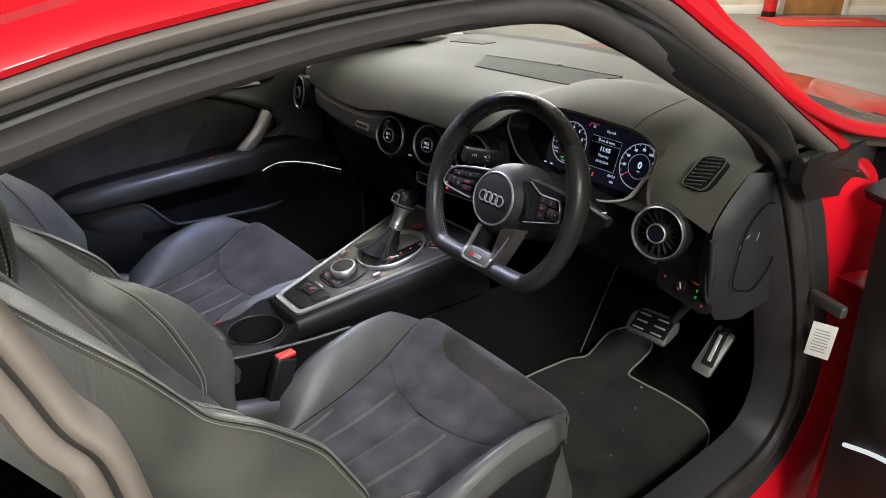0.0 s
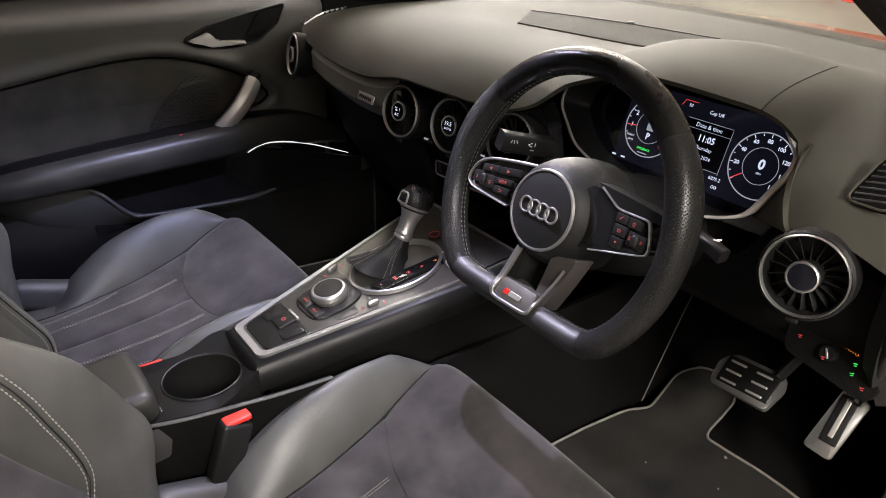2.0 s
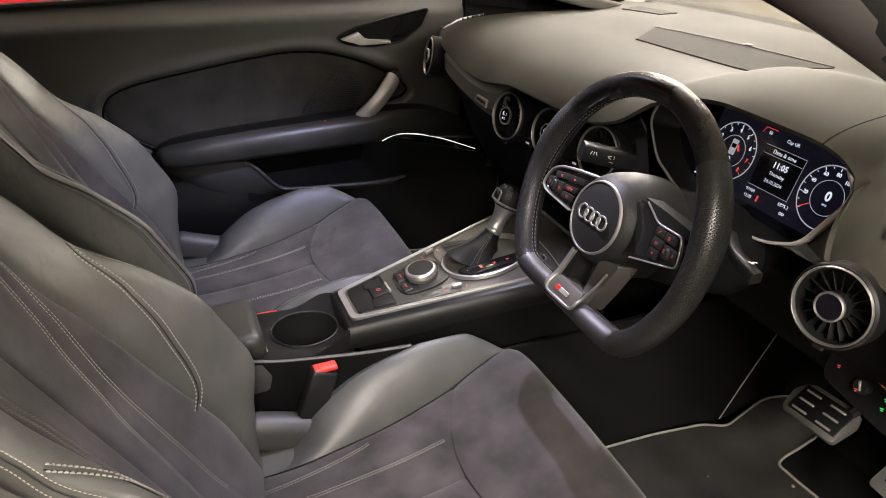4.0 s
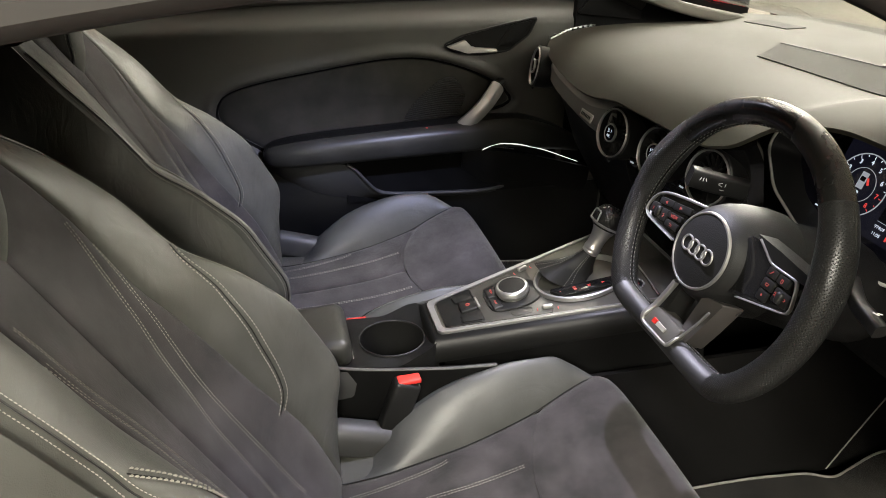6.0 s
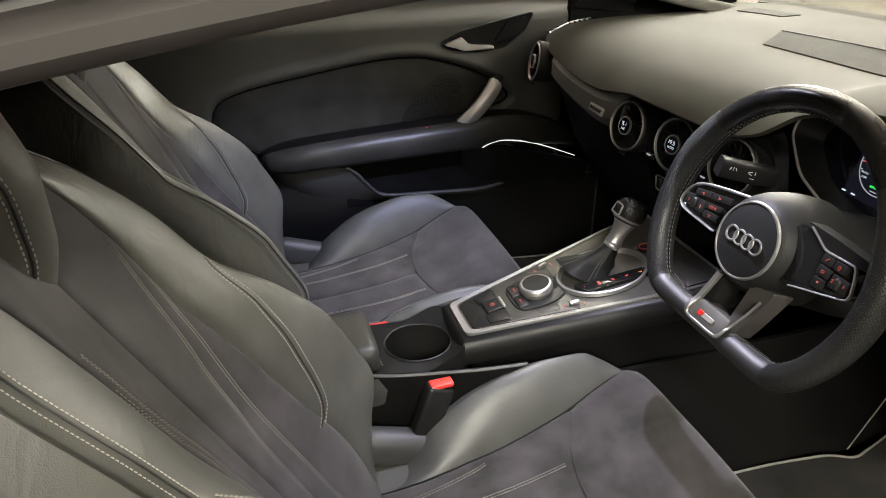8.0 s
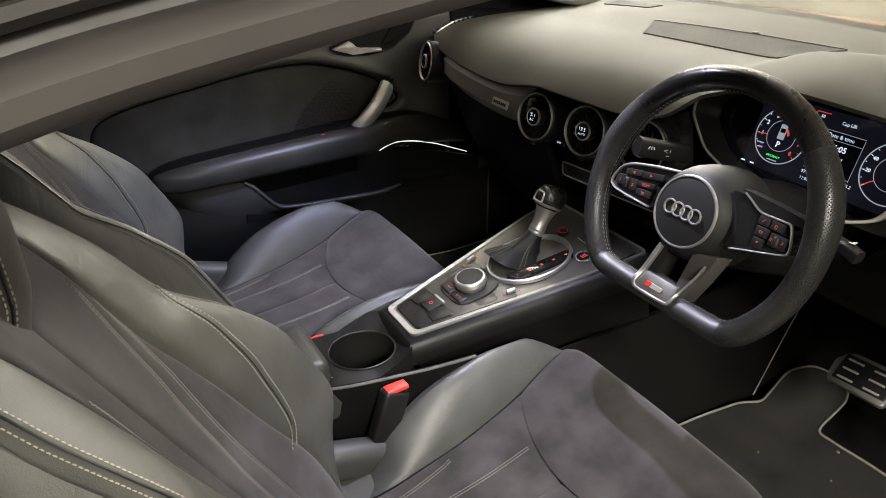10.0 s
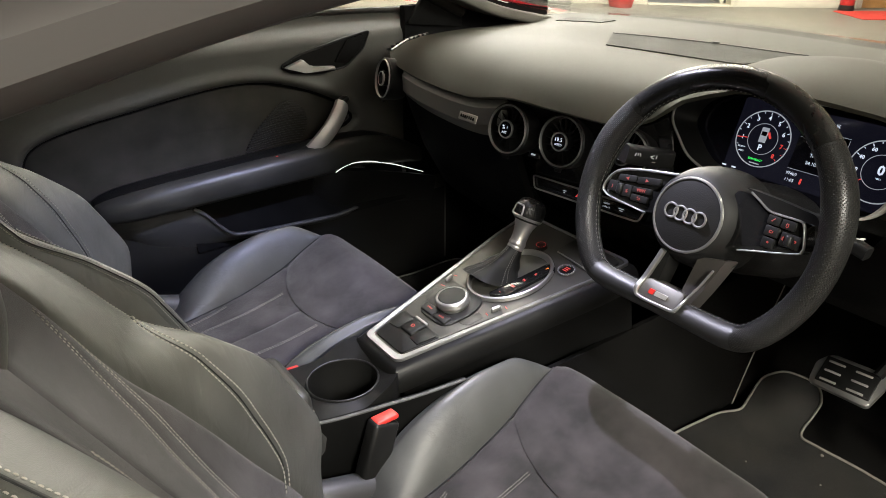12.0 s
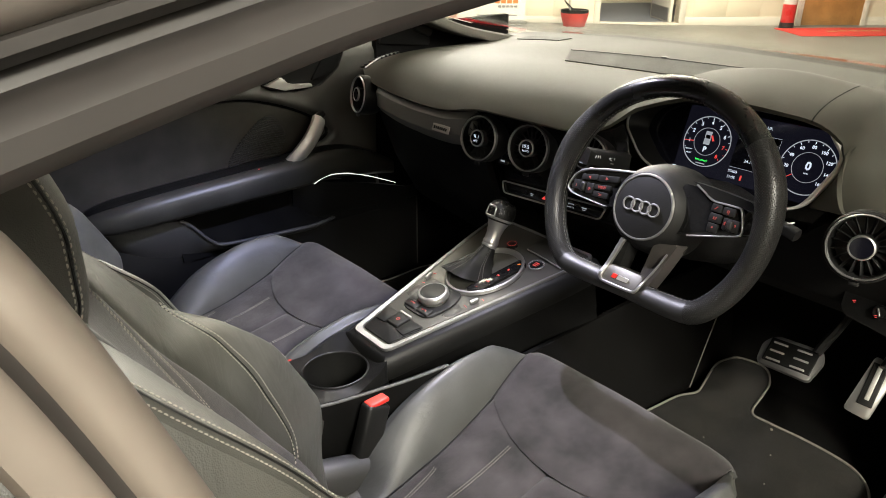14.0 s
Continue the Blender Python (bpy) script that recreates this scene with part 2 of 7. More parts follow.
RIM_GRIP = perforated(mat("perforated rim leather", (0.007, 0.007, 0.0068), 0.34, spec=0.26, vary=0.15, scale=12), 0.0027)


def lay_out(ob, n, along, round_):
    """Gives a lofted mesh of n points a ring coordinates along and round it, in metres."""
    me = ob.data
    uv = me.uv_layers.new(name="UVMap")
    for poly in me.polygons:
        ks = [me.loops[li].vertex_index % n for li in poly.loop_indices]
        wrap = max(ks) - min(ks) > n // 2
        for li, k in zip(poly.loop_indices, ks):
            i = me.loops[li].vertex_index // n
            uv.data[li].uv = (i * along, (k + n if wrap and k == 0 else k) * round_)
    return ob


def glass(name, rough=0.0):
    m = bpy.data.materials.new(name)
    m.use_nodes = True
    b = m.node_tree.nodes["Principled BSDF"]
    b.inputs["Base Color"].default_value = (0.96, 0.98, 0.96, 1)
    b.inputs["Transmission Weight"].default_value = 1.0
    b.inputs["Roughness"].default_value = rough
    b.inputs["IOR"].default_value = 1.05
    return m


GLASS = glass("clear glass")


# ---- tools for shapes ----
V = Vector


def thing(name, at, label, category, group="", kind=""):
    ob = new(name)
    ob.location = at
    ob.empty_display_size = 0.05
    return tagged(ob, label, category, group, kind)


def adopt(ob, parent):
    """Puts a mesh whose points are in world coordinates under its thing or part."""
    ob.parent = parent
    if parent.parent is None:
        ob.matrix_parent_inverse = Matrix.Translation(-parent.location)
    return ob


def part(name, bm, material, parent=None, label="", smooth=True, kind=""):
    me = bpy.data.meshes.new(name)
    bmesh.ops.recalc_face_normals(bm, faces=bm.faces)
    for f in bm.faces:
        f.smooth = smooth
    bm.to_mesh(me)
    bm.free()
    if smooth:
        me.set_sharp_from_angle(angle=radians(38))
    me.materials.append(material)
    ob = new(name, me)
    if parent is not None:
        adopt(ob, parent)
    return tagged(ob, label, "", "", kind)


def spline(pts, n=8, closed=False):
    """Catmull-Rom points through pts, n per span."""
    P = [V(p) for p in pts]
    out = []
    m = len(P)
    for i in range(m if closed else m - 1):
        if closed:
            a, b, c, d = P[i - 1], P[i], P[(i + 1) % m], P[(i + 2) % m]
        else:
            a, b, c, d = P[max(i - 1, 0)], P[i], P[i + 1], P[min(i + 2, m - 1)]
        for k in range(n):
            t = k / n
            out.append(0.5 * (2 * b + (c - a) * t + (2 * a - 5 * b + 4 * c - d) * t * t + (3 * b - a - 3 * c + d) * t ** 3))
    if not closed:
        out.append(P[-1])
    return out


def lerp(table, x):
    """Smooth monotone value at x of a table of (x, value)."""
    n = len(table)
    if x <= table[0][0]:
        return table[0][1]
    if x >= table[-1][0]:
        return table[-1][1]
    i = 0
    while x > table[i + 1][0]:
        i += 1

    def slope(j):
        return (table[j + 1][1] - table[j][1]) / (table[j + 1][0] - table[j][0])

    def tangent(j):
        if j == 0:
            return slope(0)
        if j == n - 1:
            return slope(n - 2)
        p, q = slope(j - 1), slope(j)
        return 0.0 if p * q <= 0 else 2 * p * q / (p + q)

    h = table[i + 1][0] - table[i][0]
    t = (x - table[i][0]) / h
    a, b = table[i][1], table[i + 1][1]
    return (a * (1 + 2 * t) * (1 - t) ** 2 + tangent(i) * h * t * (1 - t) ** 2
            + b * t * t * (3 - 2 * t) + tangent(i + 1) * h * t * t * (t - 1))


def smooth_step(a, b, x):
    t = min(max((x - a) / (b - a), 0), 1)
    return t * t * (3 - 2 * t)


def loft(rings, closed=True, caps=True, wrap=False, bm=None):
    bm = bm or bmesh.new()
    vs = [[bm.verts.new(p) for p in r] for r in rings]
    n = len(rings[0])
    pairs = list(zip(vs, vs[1:])) + ([(vs[-1], vs[0])] if wrap else [])
    for a, b in pairs:
        for i in range(n if closed else n - 1):
            j = (i + 1) % n
            bm.faces.new((a[i], a[j], b[j], b[i]))
    if caps and closed and not wrap:
        bm.faces.new(vs[0])
        bm.faces.new(list(reversed(vs[-1])))
    return bm


def axes(path, closed, up):
    """Tangent, side and up at each point of a path."""
    out = []
    m = len(path)
    for i, p in enumerate(path):
        a = path[i - 1] if (closed or i) else path[0]
        b = path[(i + 1) % m] if (closed or i < m - 1) else path[-1]
        t = (b - a).normalized()
        s = t.cross(V(up))
        s = s.normalized() if s.length > 1e-6 else V((1, 0, 0))
        out.append((p, t, s, s.cross(t)))
    return out


def sweep(path, profile, up=(0, 0, 1), closed=False, scale=None, bm=None):
    """A closed profile of (side, up) points carried along a path."""
    rings = []
    fr = axes(path, closed, up)
    for i, (p, t, s, u) in enumerate(fr):
        k = scale(i / max(len(fr) - 1, 1)) if scale else 1.0
        rings.append([p + s * (a * k) + u * (b * k) for a, b in profile])
    return loft(rings, True, not closed, closed, bm)


def circle(rx, ry=None, n=12, turn=0.0):
    ry = rx if ry is None else ry
    return [(rx * math.cos(2 * math.pi * i / n + turn), ry * math.sin(2 * math.pi * i / n + turn)) for i in range(n)]


def tube(pts, r, n=10, closed=False, up=(0, 0, 1), fine=6, scale=None, bm=None):
    return sweep(spline(pts, fine, closed) if fine else [V(p) for p in pts], circle(r, n=n), up, closed, scale, bm)


def rbox(size, r=0.004, m=None, seg=3, bm=None):
    b = bmesh.new()
    bmesh.ops.create_cube(b, size=1)
    bmesh.ops.scale(b, vec=size, verts=b.verts)
    r = min(r, min(size) * 0.49)
    if r > 0:
        bmesh.ops.bevel(b, geom=b.edges, offset=r, segments=seg, profile=0.5, affect="EDGES")
    if m is not None:
        b.transform(m)
    return join(bm, b)


def join(bm, b):
    if bm is None:
        return b
    me = bpy.data.meshes.new("tmp")
    b.to_mesh(me)
    b.free()
    bm.from_mesh(me)
    bpy.data.meshes.remove(me)
    return bm


def plate(poly, depth, m=None, r=0.0, seg=2, bm=None):
    """A polygon of (x, y) points drawn out by depth along -z, its front rim rounded by r."""
    b = bmesh.new()
    top = [b.verts.new((x, y, 0)) for x, y in poly]
    bot = [b.verts.new((x, y, -depth)) for x, y in poly]
    f = b.faces.new(top)
    b.faces.new(list(reversed(bot)))
    n = len(poly)
    for i in range(n):
        j = (i + 1) % n
        b.faces.new((top[i], bot[i], bot[j], top[j]))
    if r > 0:
        bmesh.ops.bevel(b, geom=[e for e in f.edges], offset=r, segments=seg, profile=0.5, affect="EDGES")
    if m is not None:
        b.transform(m)
    return join(bm, b)


def round_poly(pts, r, n=5):
    """Polygon with its corners rounded by about r."""
    out = []
    m = len(pts)
    for i in range(m):
        a, b, c = V((*pts[i - 1], 0)), V((*pts[i], 0)), V((*pts[(i + 1) % m], 0))
        k = min(r, (a - b).length * 0.45, (c - b).length * 0.45)
        p, q = b + (a - b).normalized() * k, b + (c - b).normalized() * k
        for j in range(n + 1):
            t = j / n
            w = p * (1 - t) ** 2 + b * 2 * t * (1 - t) + q * t * t
            out.append((w.x, w.y))
    return out


def frame_of(o, x, y):
    """The matrix of a place with its own x and y directions."""
    x = V(x).normalized()
    z = x.cross(V(y)).normalized()
    y = z.cross(x)
    m = Matrix((x, y, z)).transposed().to_4x4()
    m.translation = o
    return m


def revolve(profile, m=None, n=40, bm=None, close=False):
    """(radius, height) points turned about z."""
    rings = []
    for i in range(n):
        a = 2 * math.pi * i / n
        rings.append([V((r * math.cos(a), r * math.sin(a), h)) for r, h in profile])
    b = loft(rings, close, False, True)
    bmesh.ops.remove_doubles(b, verts=b.verts, dist=1e-6)
    if m is not None:
        b.transform(m)
    return join(bm, b)


def surface(fn, nu, nv, thick=0.0, bm=None):
    """A sheet fn(u, v) over 0..1, with a back at the given distance behind it."""
    P = [[V(fn(i / nu, j / nv)) for j in range(nv + 1)] for i in range(nu + 1)]
    b = bmesh.new()
    f = [[b.verts.new(p) for p in row] for row in P]
    for i in range(nu):
        for j in range(nv):
            b.faces.new((f[i][j], f[i + 1][j], f[i + 1][j + 1], f[i][j + 1]))
    if thick:
        N = [[None] * (nv + 1) for _ in range(nu + 1)]
        for i in range(nu + 1):
            for j in range(nv + 1):
                du = P[min(i + 1, nu)][j] - P[max(i - 1, 0)][j]
                dv = P[i][min(j + 1, nv)] - P[i][max(j - 1, 0)]
                c = du.cross(dv)
                N[i][j] = c.normalized() if c.length > 1e-12 else V((0, 0, 1))
        g = [[b.verts.new(P[i][j] - N[i][j] * thick) for j in range(nv + 1)] for i in range(nu + 1)]
        for i in range(nu):
            for j in range(nv):
                b.faces.new((g[i][j + 1], g[i + 1][j + 1], g[i + 1][j], g[i][j]))
        for i in range(nu):
            b.faces.new((f[i + 1][0], f[i][0], g[i][0], g[i + 1][0]))
            b.faces.new((f[i][nv], f[i + 1][nv], g[i + 1][nv], g[i][nv]))
        for j in range(nv):
            b.faces.new((f[0][j], f[0][j + 1], g[0][j + 1], g[0][j]))
            b.faces.new((f[nu][j + 1], f[nu][j], g[nu][j], g[nu][j + 1]))
    return join(bm, b)


def stitches(path, length=0.0032, gap=0.0022, w=0.0007, out=None, bm=None):
    """A row of small raised threads along a dense path; out gives the outward direction at a point."""
    bm = bm or bmesh.new()
    need = gap
    start = None
    pts = [V(p) for p in path]
    seg = []
    for a, b in zip(pts, pts[1:]):
        L = (b - a).length
        k = 0.0
        while k < L:
            step = min(need, L - k)
            k += step
            need -= step
            if need <= 1e-9:
                p = a + (b - a) * (k / L)
                if start is None:
                    start, need = p, length
                else:
                    seg.append((start, p))
                    start, need = None, gap
    for p, q in seg:
        t = (q - p).normalized()
        o = V(out(p)) if out else V((0, 0, 1))
        s = t.cross(o).normalized() * w
        o = o.normalized() * w
        ring = []
        for c, k in ((p, 0.5), (p * 0.7 + q * 0.3, 1.0), (p * 0.3 + q * 0.7, 1.0), (q, 0.5)):
            ring.append([c + s * k, c + o * k * 1.4, c - s * k, c - o])
        loft(ring, True, True, False, bm)
    return bm


def text(name, s, size, m, material, parent, bold=0.0, align="CENTER"):
    cu = bpy.data.curves.new(name, "FONT")
    cu.body, cu.size, cu.align_x, cu.align_y = s, size, align, "CENTER"
    cu.extrude, cu.offset, cu.resolution_u = 0.0001, bold, 2
    tmp = bpy.data.objects.new(name, cu)
    scene.collection.objects.link(tmp)
    bpy.context.view_layer.update()
    me = bpy.data.meshes.new_from_object(tmp)
    bpy.data.objects.remove(tmp)
    me.transform(m)
    me.materials.clear()
    me.materials.append(material)
    return adopt(new(name, me), parent)


def at2(m, x, y, z=0.0, turn=0.0):
    return m @ Matrix.Translation((x, y, z)) @ Matrix.Rotation(radians(turn), 4, "Z")


def bar(name, w, h, m, material, parent, t=0.0006):
    return part(name, rbox((w, h, t), min(w, h) * 0.3, m, 2), material, parent)


def ring(name, r0, r1, h, m, material, parent, label="", n=48):
    return part(name, revolve([(r0, 0), (r0, h), ((r0 + r1) / 2, h * 1.15), (r1, h), (r1, 0)], m, n, close=True), material, parent, label)


# ---- the showroom ----
GZ = -0.05
A_DIR, N_DIR = V((0.611, 0.792, 0)), V((0.792, -0.611, 0))


def room(s, n, z=0.0):
    """A place in the showroom: along the far wall, out from it, and up."""
    return A_DIR * s + N_DIR * (n - 8.25) + V((0, 0, GZ + z))


ROOM = frame_of(room(0, 0), A_DIR, N_DIR * -1)  # x along the far wall, y into it
S0, S1, DEPTH, HIGH = -8.0, 9.0, 15.0, 3.05


def room_box(name, s0, s1, n0, n1, z0, z1, material, parent=None, label="", r=0.0):
    m = ROOM @ Matrix.Translation(((s0 + s1) / 2, -(n0 + n1) / 2, (z0 + z1) / 2))
    return part(name, rbox((s1 - s0, n1 - n0, z1 - z0), r, m, 2), material, parent, label, smooth=r > 0)


tagged(room_box("floor", S0, S1, -0.16, DEPTH, -0.2, 0, FLOOR), "smooth grey vinyl showroom floor", "floor", kind="structure")
tagged(room_box("ceiling", S0, S1, -0.16, DEPTH, HIGH, HIGH + 0.2, CEILING), "plain white showroom ceiling", "ceiling", kind="structure")
north = thing("wall_north", room(0, 0), "cream painted block wall with a doorway", "wall", kind="structure")
for s0, s1, z0 in ((S0, 2.30, 0), (2.30, 3.33, 2.1), (3.33, S1, 0)):
    room_box("wall_panel", s0, s1, -0.16, 0, z0, HIGH, WALL, north)
for s0, s1 in ((S0, 2.22), (3.41, S1)):
    room_box("skirting", s0, s1, 0.0, 0.018, 0.0, 0.11, SKIRTING, north, r=0.004)
# courses of painted blocks that stand a little proud of their joints
for row in range(3):
    for k in range(15):
        s = -1.0 + k * 0.45 + (0.225 if row % 2 else 0)
        if 2.0 < s + 0.22 < 3.5 or 4.6 < s + 0.22 < 5.8:
            continue
        room_box("block", s, s + 0.435, 0.0, 0.006, 0.115 + row * 0.22, 0.325 + row * 0.22, WALL, north, r=0.003)
for name, s0, s1, n0, n1 in (("wall_south", S0, S1, DEPTH, DEPTH + 0.16), ("wall_west", S0 - 0.16, S0, -0.16, DEPTH), ("wall_east", S1, S1 + 0.16, -0.16, DEPTH)):
    tagged(room_box(name, s0, s1, n0, n1, 0, HIGH, WALL), "cream painted showroom wall", "wall", kind="structure")

# corridor behind the open doorway
corridor = thing("corridor", room(2.8, -1.5), "short corridor with blue grey floor behind the doorway", "corridor", kind="structure")
room_box("corridor_floor", 1.6, 4.2, -3.0, -0.16, -0.1, 0.002, FLOOR_BLUE, corridor)
room_box("corridor_wall", 1.5, 1.6, -3.0, -0.16, 0, HIGH, WALL, corridor)
room_box("corridor_wall", 4.2, 4.3, -3.0, -0.16, 0, HIGH, WALL, corridor)
room_box("corridor_wall", 1.5, 4.3, -3.1, -3.0, 0, HIGH, WALL, corridor)
room_box("corridor_ceiling", 1.5, 4.3, -3.1, -0.16, 2.6, 2.7, CEILING, corridor)
frame_d = thing("doorway", room(2.8, 0), "white painted door frame with a low threshold", "door frame", kind="structure")
room_box("jamb", 2.22, 2.30, -0.16, 0.02, 0, 2.14, SKIRTING, frame_d, r=0.006)
room_box("jamb", 3.33, 3.41, -0.16, 0.02, 0, 2.14, SKIRTING, frame_d, r=0.006)
room_box("head", 2.30, 3.33, -0.16, 0.02, 2.1, 2.18, SKIRTING, frame_d, r=0.006)
room_box("threshold", 2.30, 3.33, -0.16, 0.04, 0, 0.025, SKIRTING, frame_d, r=0.006)
door = thing("door_1", room(3.3, -0.6), "white inner door standing open into the corridor", "door", kind="structure")
room_box("door_leaf", 3.26, 3.30, -0.95, -0.16, 0.01, 2.05, SKIRTING, door, r=0.004)
room_box("kick_plate", 3.254, 3.26, -0.9, -0.2, 0.03, 0.2, ALU, door, "steel kick plate")
oak = thing("door_2", room(5.3, 0), "closed oak veneer door in the cream wall", "door", kind="structure")
room_box("door_leaf", 4.93, 5.72, 0.0, 0.035, 0.005, 2.03, DOOR_WOOD, oak, r=0.003)
for a, b in ((4.86, 4.93), (5.72, 5.79)):
    room_box("jamb", a, b, 0.0, 0.045, 0, 2.1, SKIRTING, oak, r=0.005)
room_box("handle", 5.0, 5.12, 0.05, 0.075, 0.98, 1.0, ALU, oak, r=0.004)

rug = thing("entrance_mat", room(5.2, 0.75), "bright red entrance mat on the grey showroom floor", "mat")
room_box("mat_body", 4.45, 5.95, 0.33, 1.02, 0.0, 0.012, RED_MAT, rug, r=0.004)
for i in range(5):
    room_box("print_bar", 4.95 + i * 0.14, 5.06 + i * 0.14, 0.62, 0.68, 0.012, 0.0145, TAN, rug)

ext = thing("fire_extinguisher", room(4.62, 0.28), "red fire extinguisher with a black foot standing by the oak door", "fire extinguisher")
em = Matrix.Translation(room(4.62, 0.28))
part("cylinder", revolve([(0, 0.06), (0.078, 0.06), (0.08, 0.07), (0.08, 0.42), (0.07, 0.47), (0.03, 0.50), (0.022, 0.54), (0, 0.54)], em, 28), EXT_RED, ext)
part("foot_ring", revolve([(0, 0), (0.086, 0), (0.088, 0.02), (0.084, 0.075), (0, 0.075)], em, 28), PLASTIC, ext, "black plastic foot ring")
part("valve", revolve([(0, 0.53), (0.02, 0.53), (0.022, 0.57), (0.012, 0.60), (0, 0.60)], em, 16), ALU, ext)
part("label_sheet", revolve([(0.0815, 0.30), (0.0815, 0.38)], em, 28), PAPER, ext, "pale printed label")

bucket = thing("mop_bucket", room(1.88, 0.42), "red mop bucket with a dark wringer and a mop handle", "bucket")
bk = Matrix.Translation(room(1.88, 0.42))
part("tub", revolve([(0, 0.0), (0.12, 0.0), (0.13, 0.01), (0.165, 0.21), (0.175, 0.215), (0.17, 0.205), (0.15, 0.10), (0.0, 0.09)], bk, 32), RED_MAT, bucket, "red plastic tub")
part("wringer", revolve([(0.10, 0.14), (0.17, 0.225), (0.172, 0.25), (0.15, 0.255), (0.09, 0.15)], bk, 32, close=True), DASH_LOW, bucket, "dark wringer basket")
part("bail", tube([room(1.88, 0.25, 0.22), room(1.75, 0.42, 0.36), room(1.88, 0.59, 0.22)], 0.006, 8), DASH_LOW, bucket)
part("mop_handle", tube([room(1.84, 0.40, 0.12), room(1.80, 0.2, 0.9), room(1.78, 0.08, 1.5)], 0.012, 10), ALU, bucket)

banner = thing("roller_banner", room(0.9, 0.25), "white roller banner with teal and orange lettering bars", "banner")
room_box("sheet", 0.45, 1.30, 0.24, 0.246, 0.06, 1.95, BANNER, banner)
room_box("base_case", 0.43, 1.32, 0.18, 0.31, 0.0, 0.07, ALU, banner, r=0.02)
for i in range(8):
    room_box("print_bar", 0.62 + i * 0.075, 0.68 + i * 0.075, 0.2465, 0.248, 0.31 + (0.0 if i % 3 else 0.0), 0.42 + (0.02 if i % 3 == 0 else 0), TEAL if i < 4 else ORANGE, banner)
for i in range(5):
    room_box("print_bar", 0.96 + i * 0.05, 1.0 + i * 0.05, 0.2465, 0.248, 0.255, 0.285, GREY_PRINT, banner)
room_box("print_bar", 0.7, 1.2, 0.2465, 0.248, 0.135, 0.155, GREY_PRINT, banner)

# a second red car whose flank shows through the passenger's window
other = thing("parked_car", (-2.6, 1.3, GZ), "another red car parked beside, seen through the window", "car")


def other_section(t):
    y = 1.45 - 4.2 * t
    h = lerp([(0, 0.55), (0.12, 0.72), (0.3, 0.80), (0.42, 0.90), (0.52, 1.30), (0.8, 1.28), (1, 0.8)], t)
    w = lerp([(0, 0.55), (0.15, 0.82), (0.85, 0.86), (1, 0.6)], t)
    pts = []
    for k in range(13):
        a = math.pi * k / 12
        pts.append(V((-2.75 + w * math.cos(a) * (1.0 if math.sin(a) < 0.6 else 0.86), y, GZ + 0.2 + (h - 0.2) * math.sin(a) ** 0.6)))
    return pts


part("body", loft([other_section(i / 20) for i in range(21)]), PAINT, other)
for wy in (0.65, -2.0):
    for wx in (-1.93, -3.55):
        wm = frame_of((wx, wy, GZ + 0.32), (0, 1, 0), (0, 0, 1))
        part("wheel", revolve([(0, 0.1), (0.2, 0.1), (0.24, 0.11), (0.32, 0.09), (0.32, -0.09), (0, -0.1)], wm, 28), RUBBER, other)
part("door_mirror", rbox((0.2, 0.16, 0.13), 0.05, Matrix.Translation((-1.82, -0.1, 0.93)), 4), PAINT, other)

# ---- the car's shell ----
shell = thing("car_body", (0, -0.2, GZ), "bright red coupe body with the driver's doorway open", "car")
# driver's doorway: the inner lip of the seal, in order round the opening
LIP = [(0.604, -0.76, 1.074), (0.602, -0.68, 1.093), (0.602, -0.60, 1.110), (0.604, -0.45, 1.131), (0.610, -0.30, 1.141),
       (0.616, -0.18, 1.133), (0.620, -0.07, 1.090), (0.624, 0.03, 1.040), (0.628, 0.14, 0.988), (0.634, 0.25, 0.930), (0.655, 0.295, 0.880),
       (0.678, 0.318, 0.80), (0.690, 0.362, 0.70), (0.694, 0.412, 0.60), (0.694, 0.458, 0.50), (0.694, 0.490, 0.41), (0.694, 0.494, 0.345),
       (0.693, 0.466, 0.285), (0.692, 0.40, 0.258), (0.690, 0.25, 0.252), (0.690, 0.05, 0.256), (0.690, -0.20, 0.265), (0.690, -0.45, 0.285), (0.688, -0.60, 0.33), (0.686, -0.648, 0.42), (0.684, -0.660, 0.60),
       (0.672, -0.667, 0.75), (0.656, -0.674, 0.82), (0.649, -0.684, 0.885), (0.640, -0.702, 0.918), (0.630, -0.714, 0.955), (0.618, -0.736, 1.020),
       (0.612, -0.752, 1.058), (0.607, -0.765, 1.073)]
lip = spline(LIP, 6, True)
CENTRE = V((0.65, -0.2, 0.72))


def around(offsets):
    """Rings round the doorway; each offset is (away from the opening, out of the car)."""
    rings = []
    m = len(lip)
    for i, p in enumerate(lip):
        k = 1 + 0.3 * smooth_step(-0.30, 0.0, p.y) * smooth_step(0.8, 0.95, p.z) + 0.15 * smooth_step(0.28, 0.34, p.y) * smooth_step(0.92, 0.84, p.z)
        t = (lip[(i + 1) % m] - lip[i - 1]).normalized()
        o = V((1, 0, 0)).cross(t)
        o.x = 0
        o.normalize()
        if o.dot(p - CENTRE) < 0:
            o = -o
        rings.append([p + o * (a * k) + V((b, 0, 0)) for a, b in offsets])
    return rings


part("door_seal", loft(around([(0.013 + 0.013 * math.cos(k * math.pi / 5), 0.012 + 0.014 * math.sin(k * math.pi / 5)) for k in range(10)]), True, False, True), RUBBER, shell, "soft black rubber door seal")
part("inner_flange", loft(around([(0.010, -0.03), (0.010, 0.0), (0.020, 0.012), (0.028, 0.010), (0.034, 0.004), (0.034, -0.03)]), True, False, True), RUBBER, shell, "dark painted doorway flange")
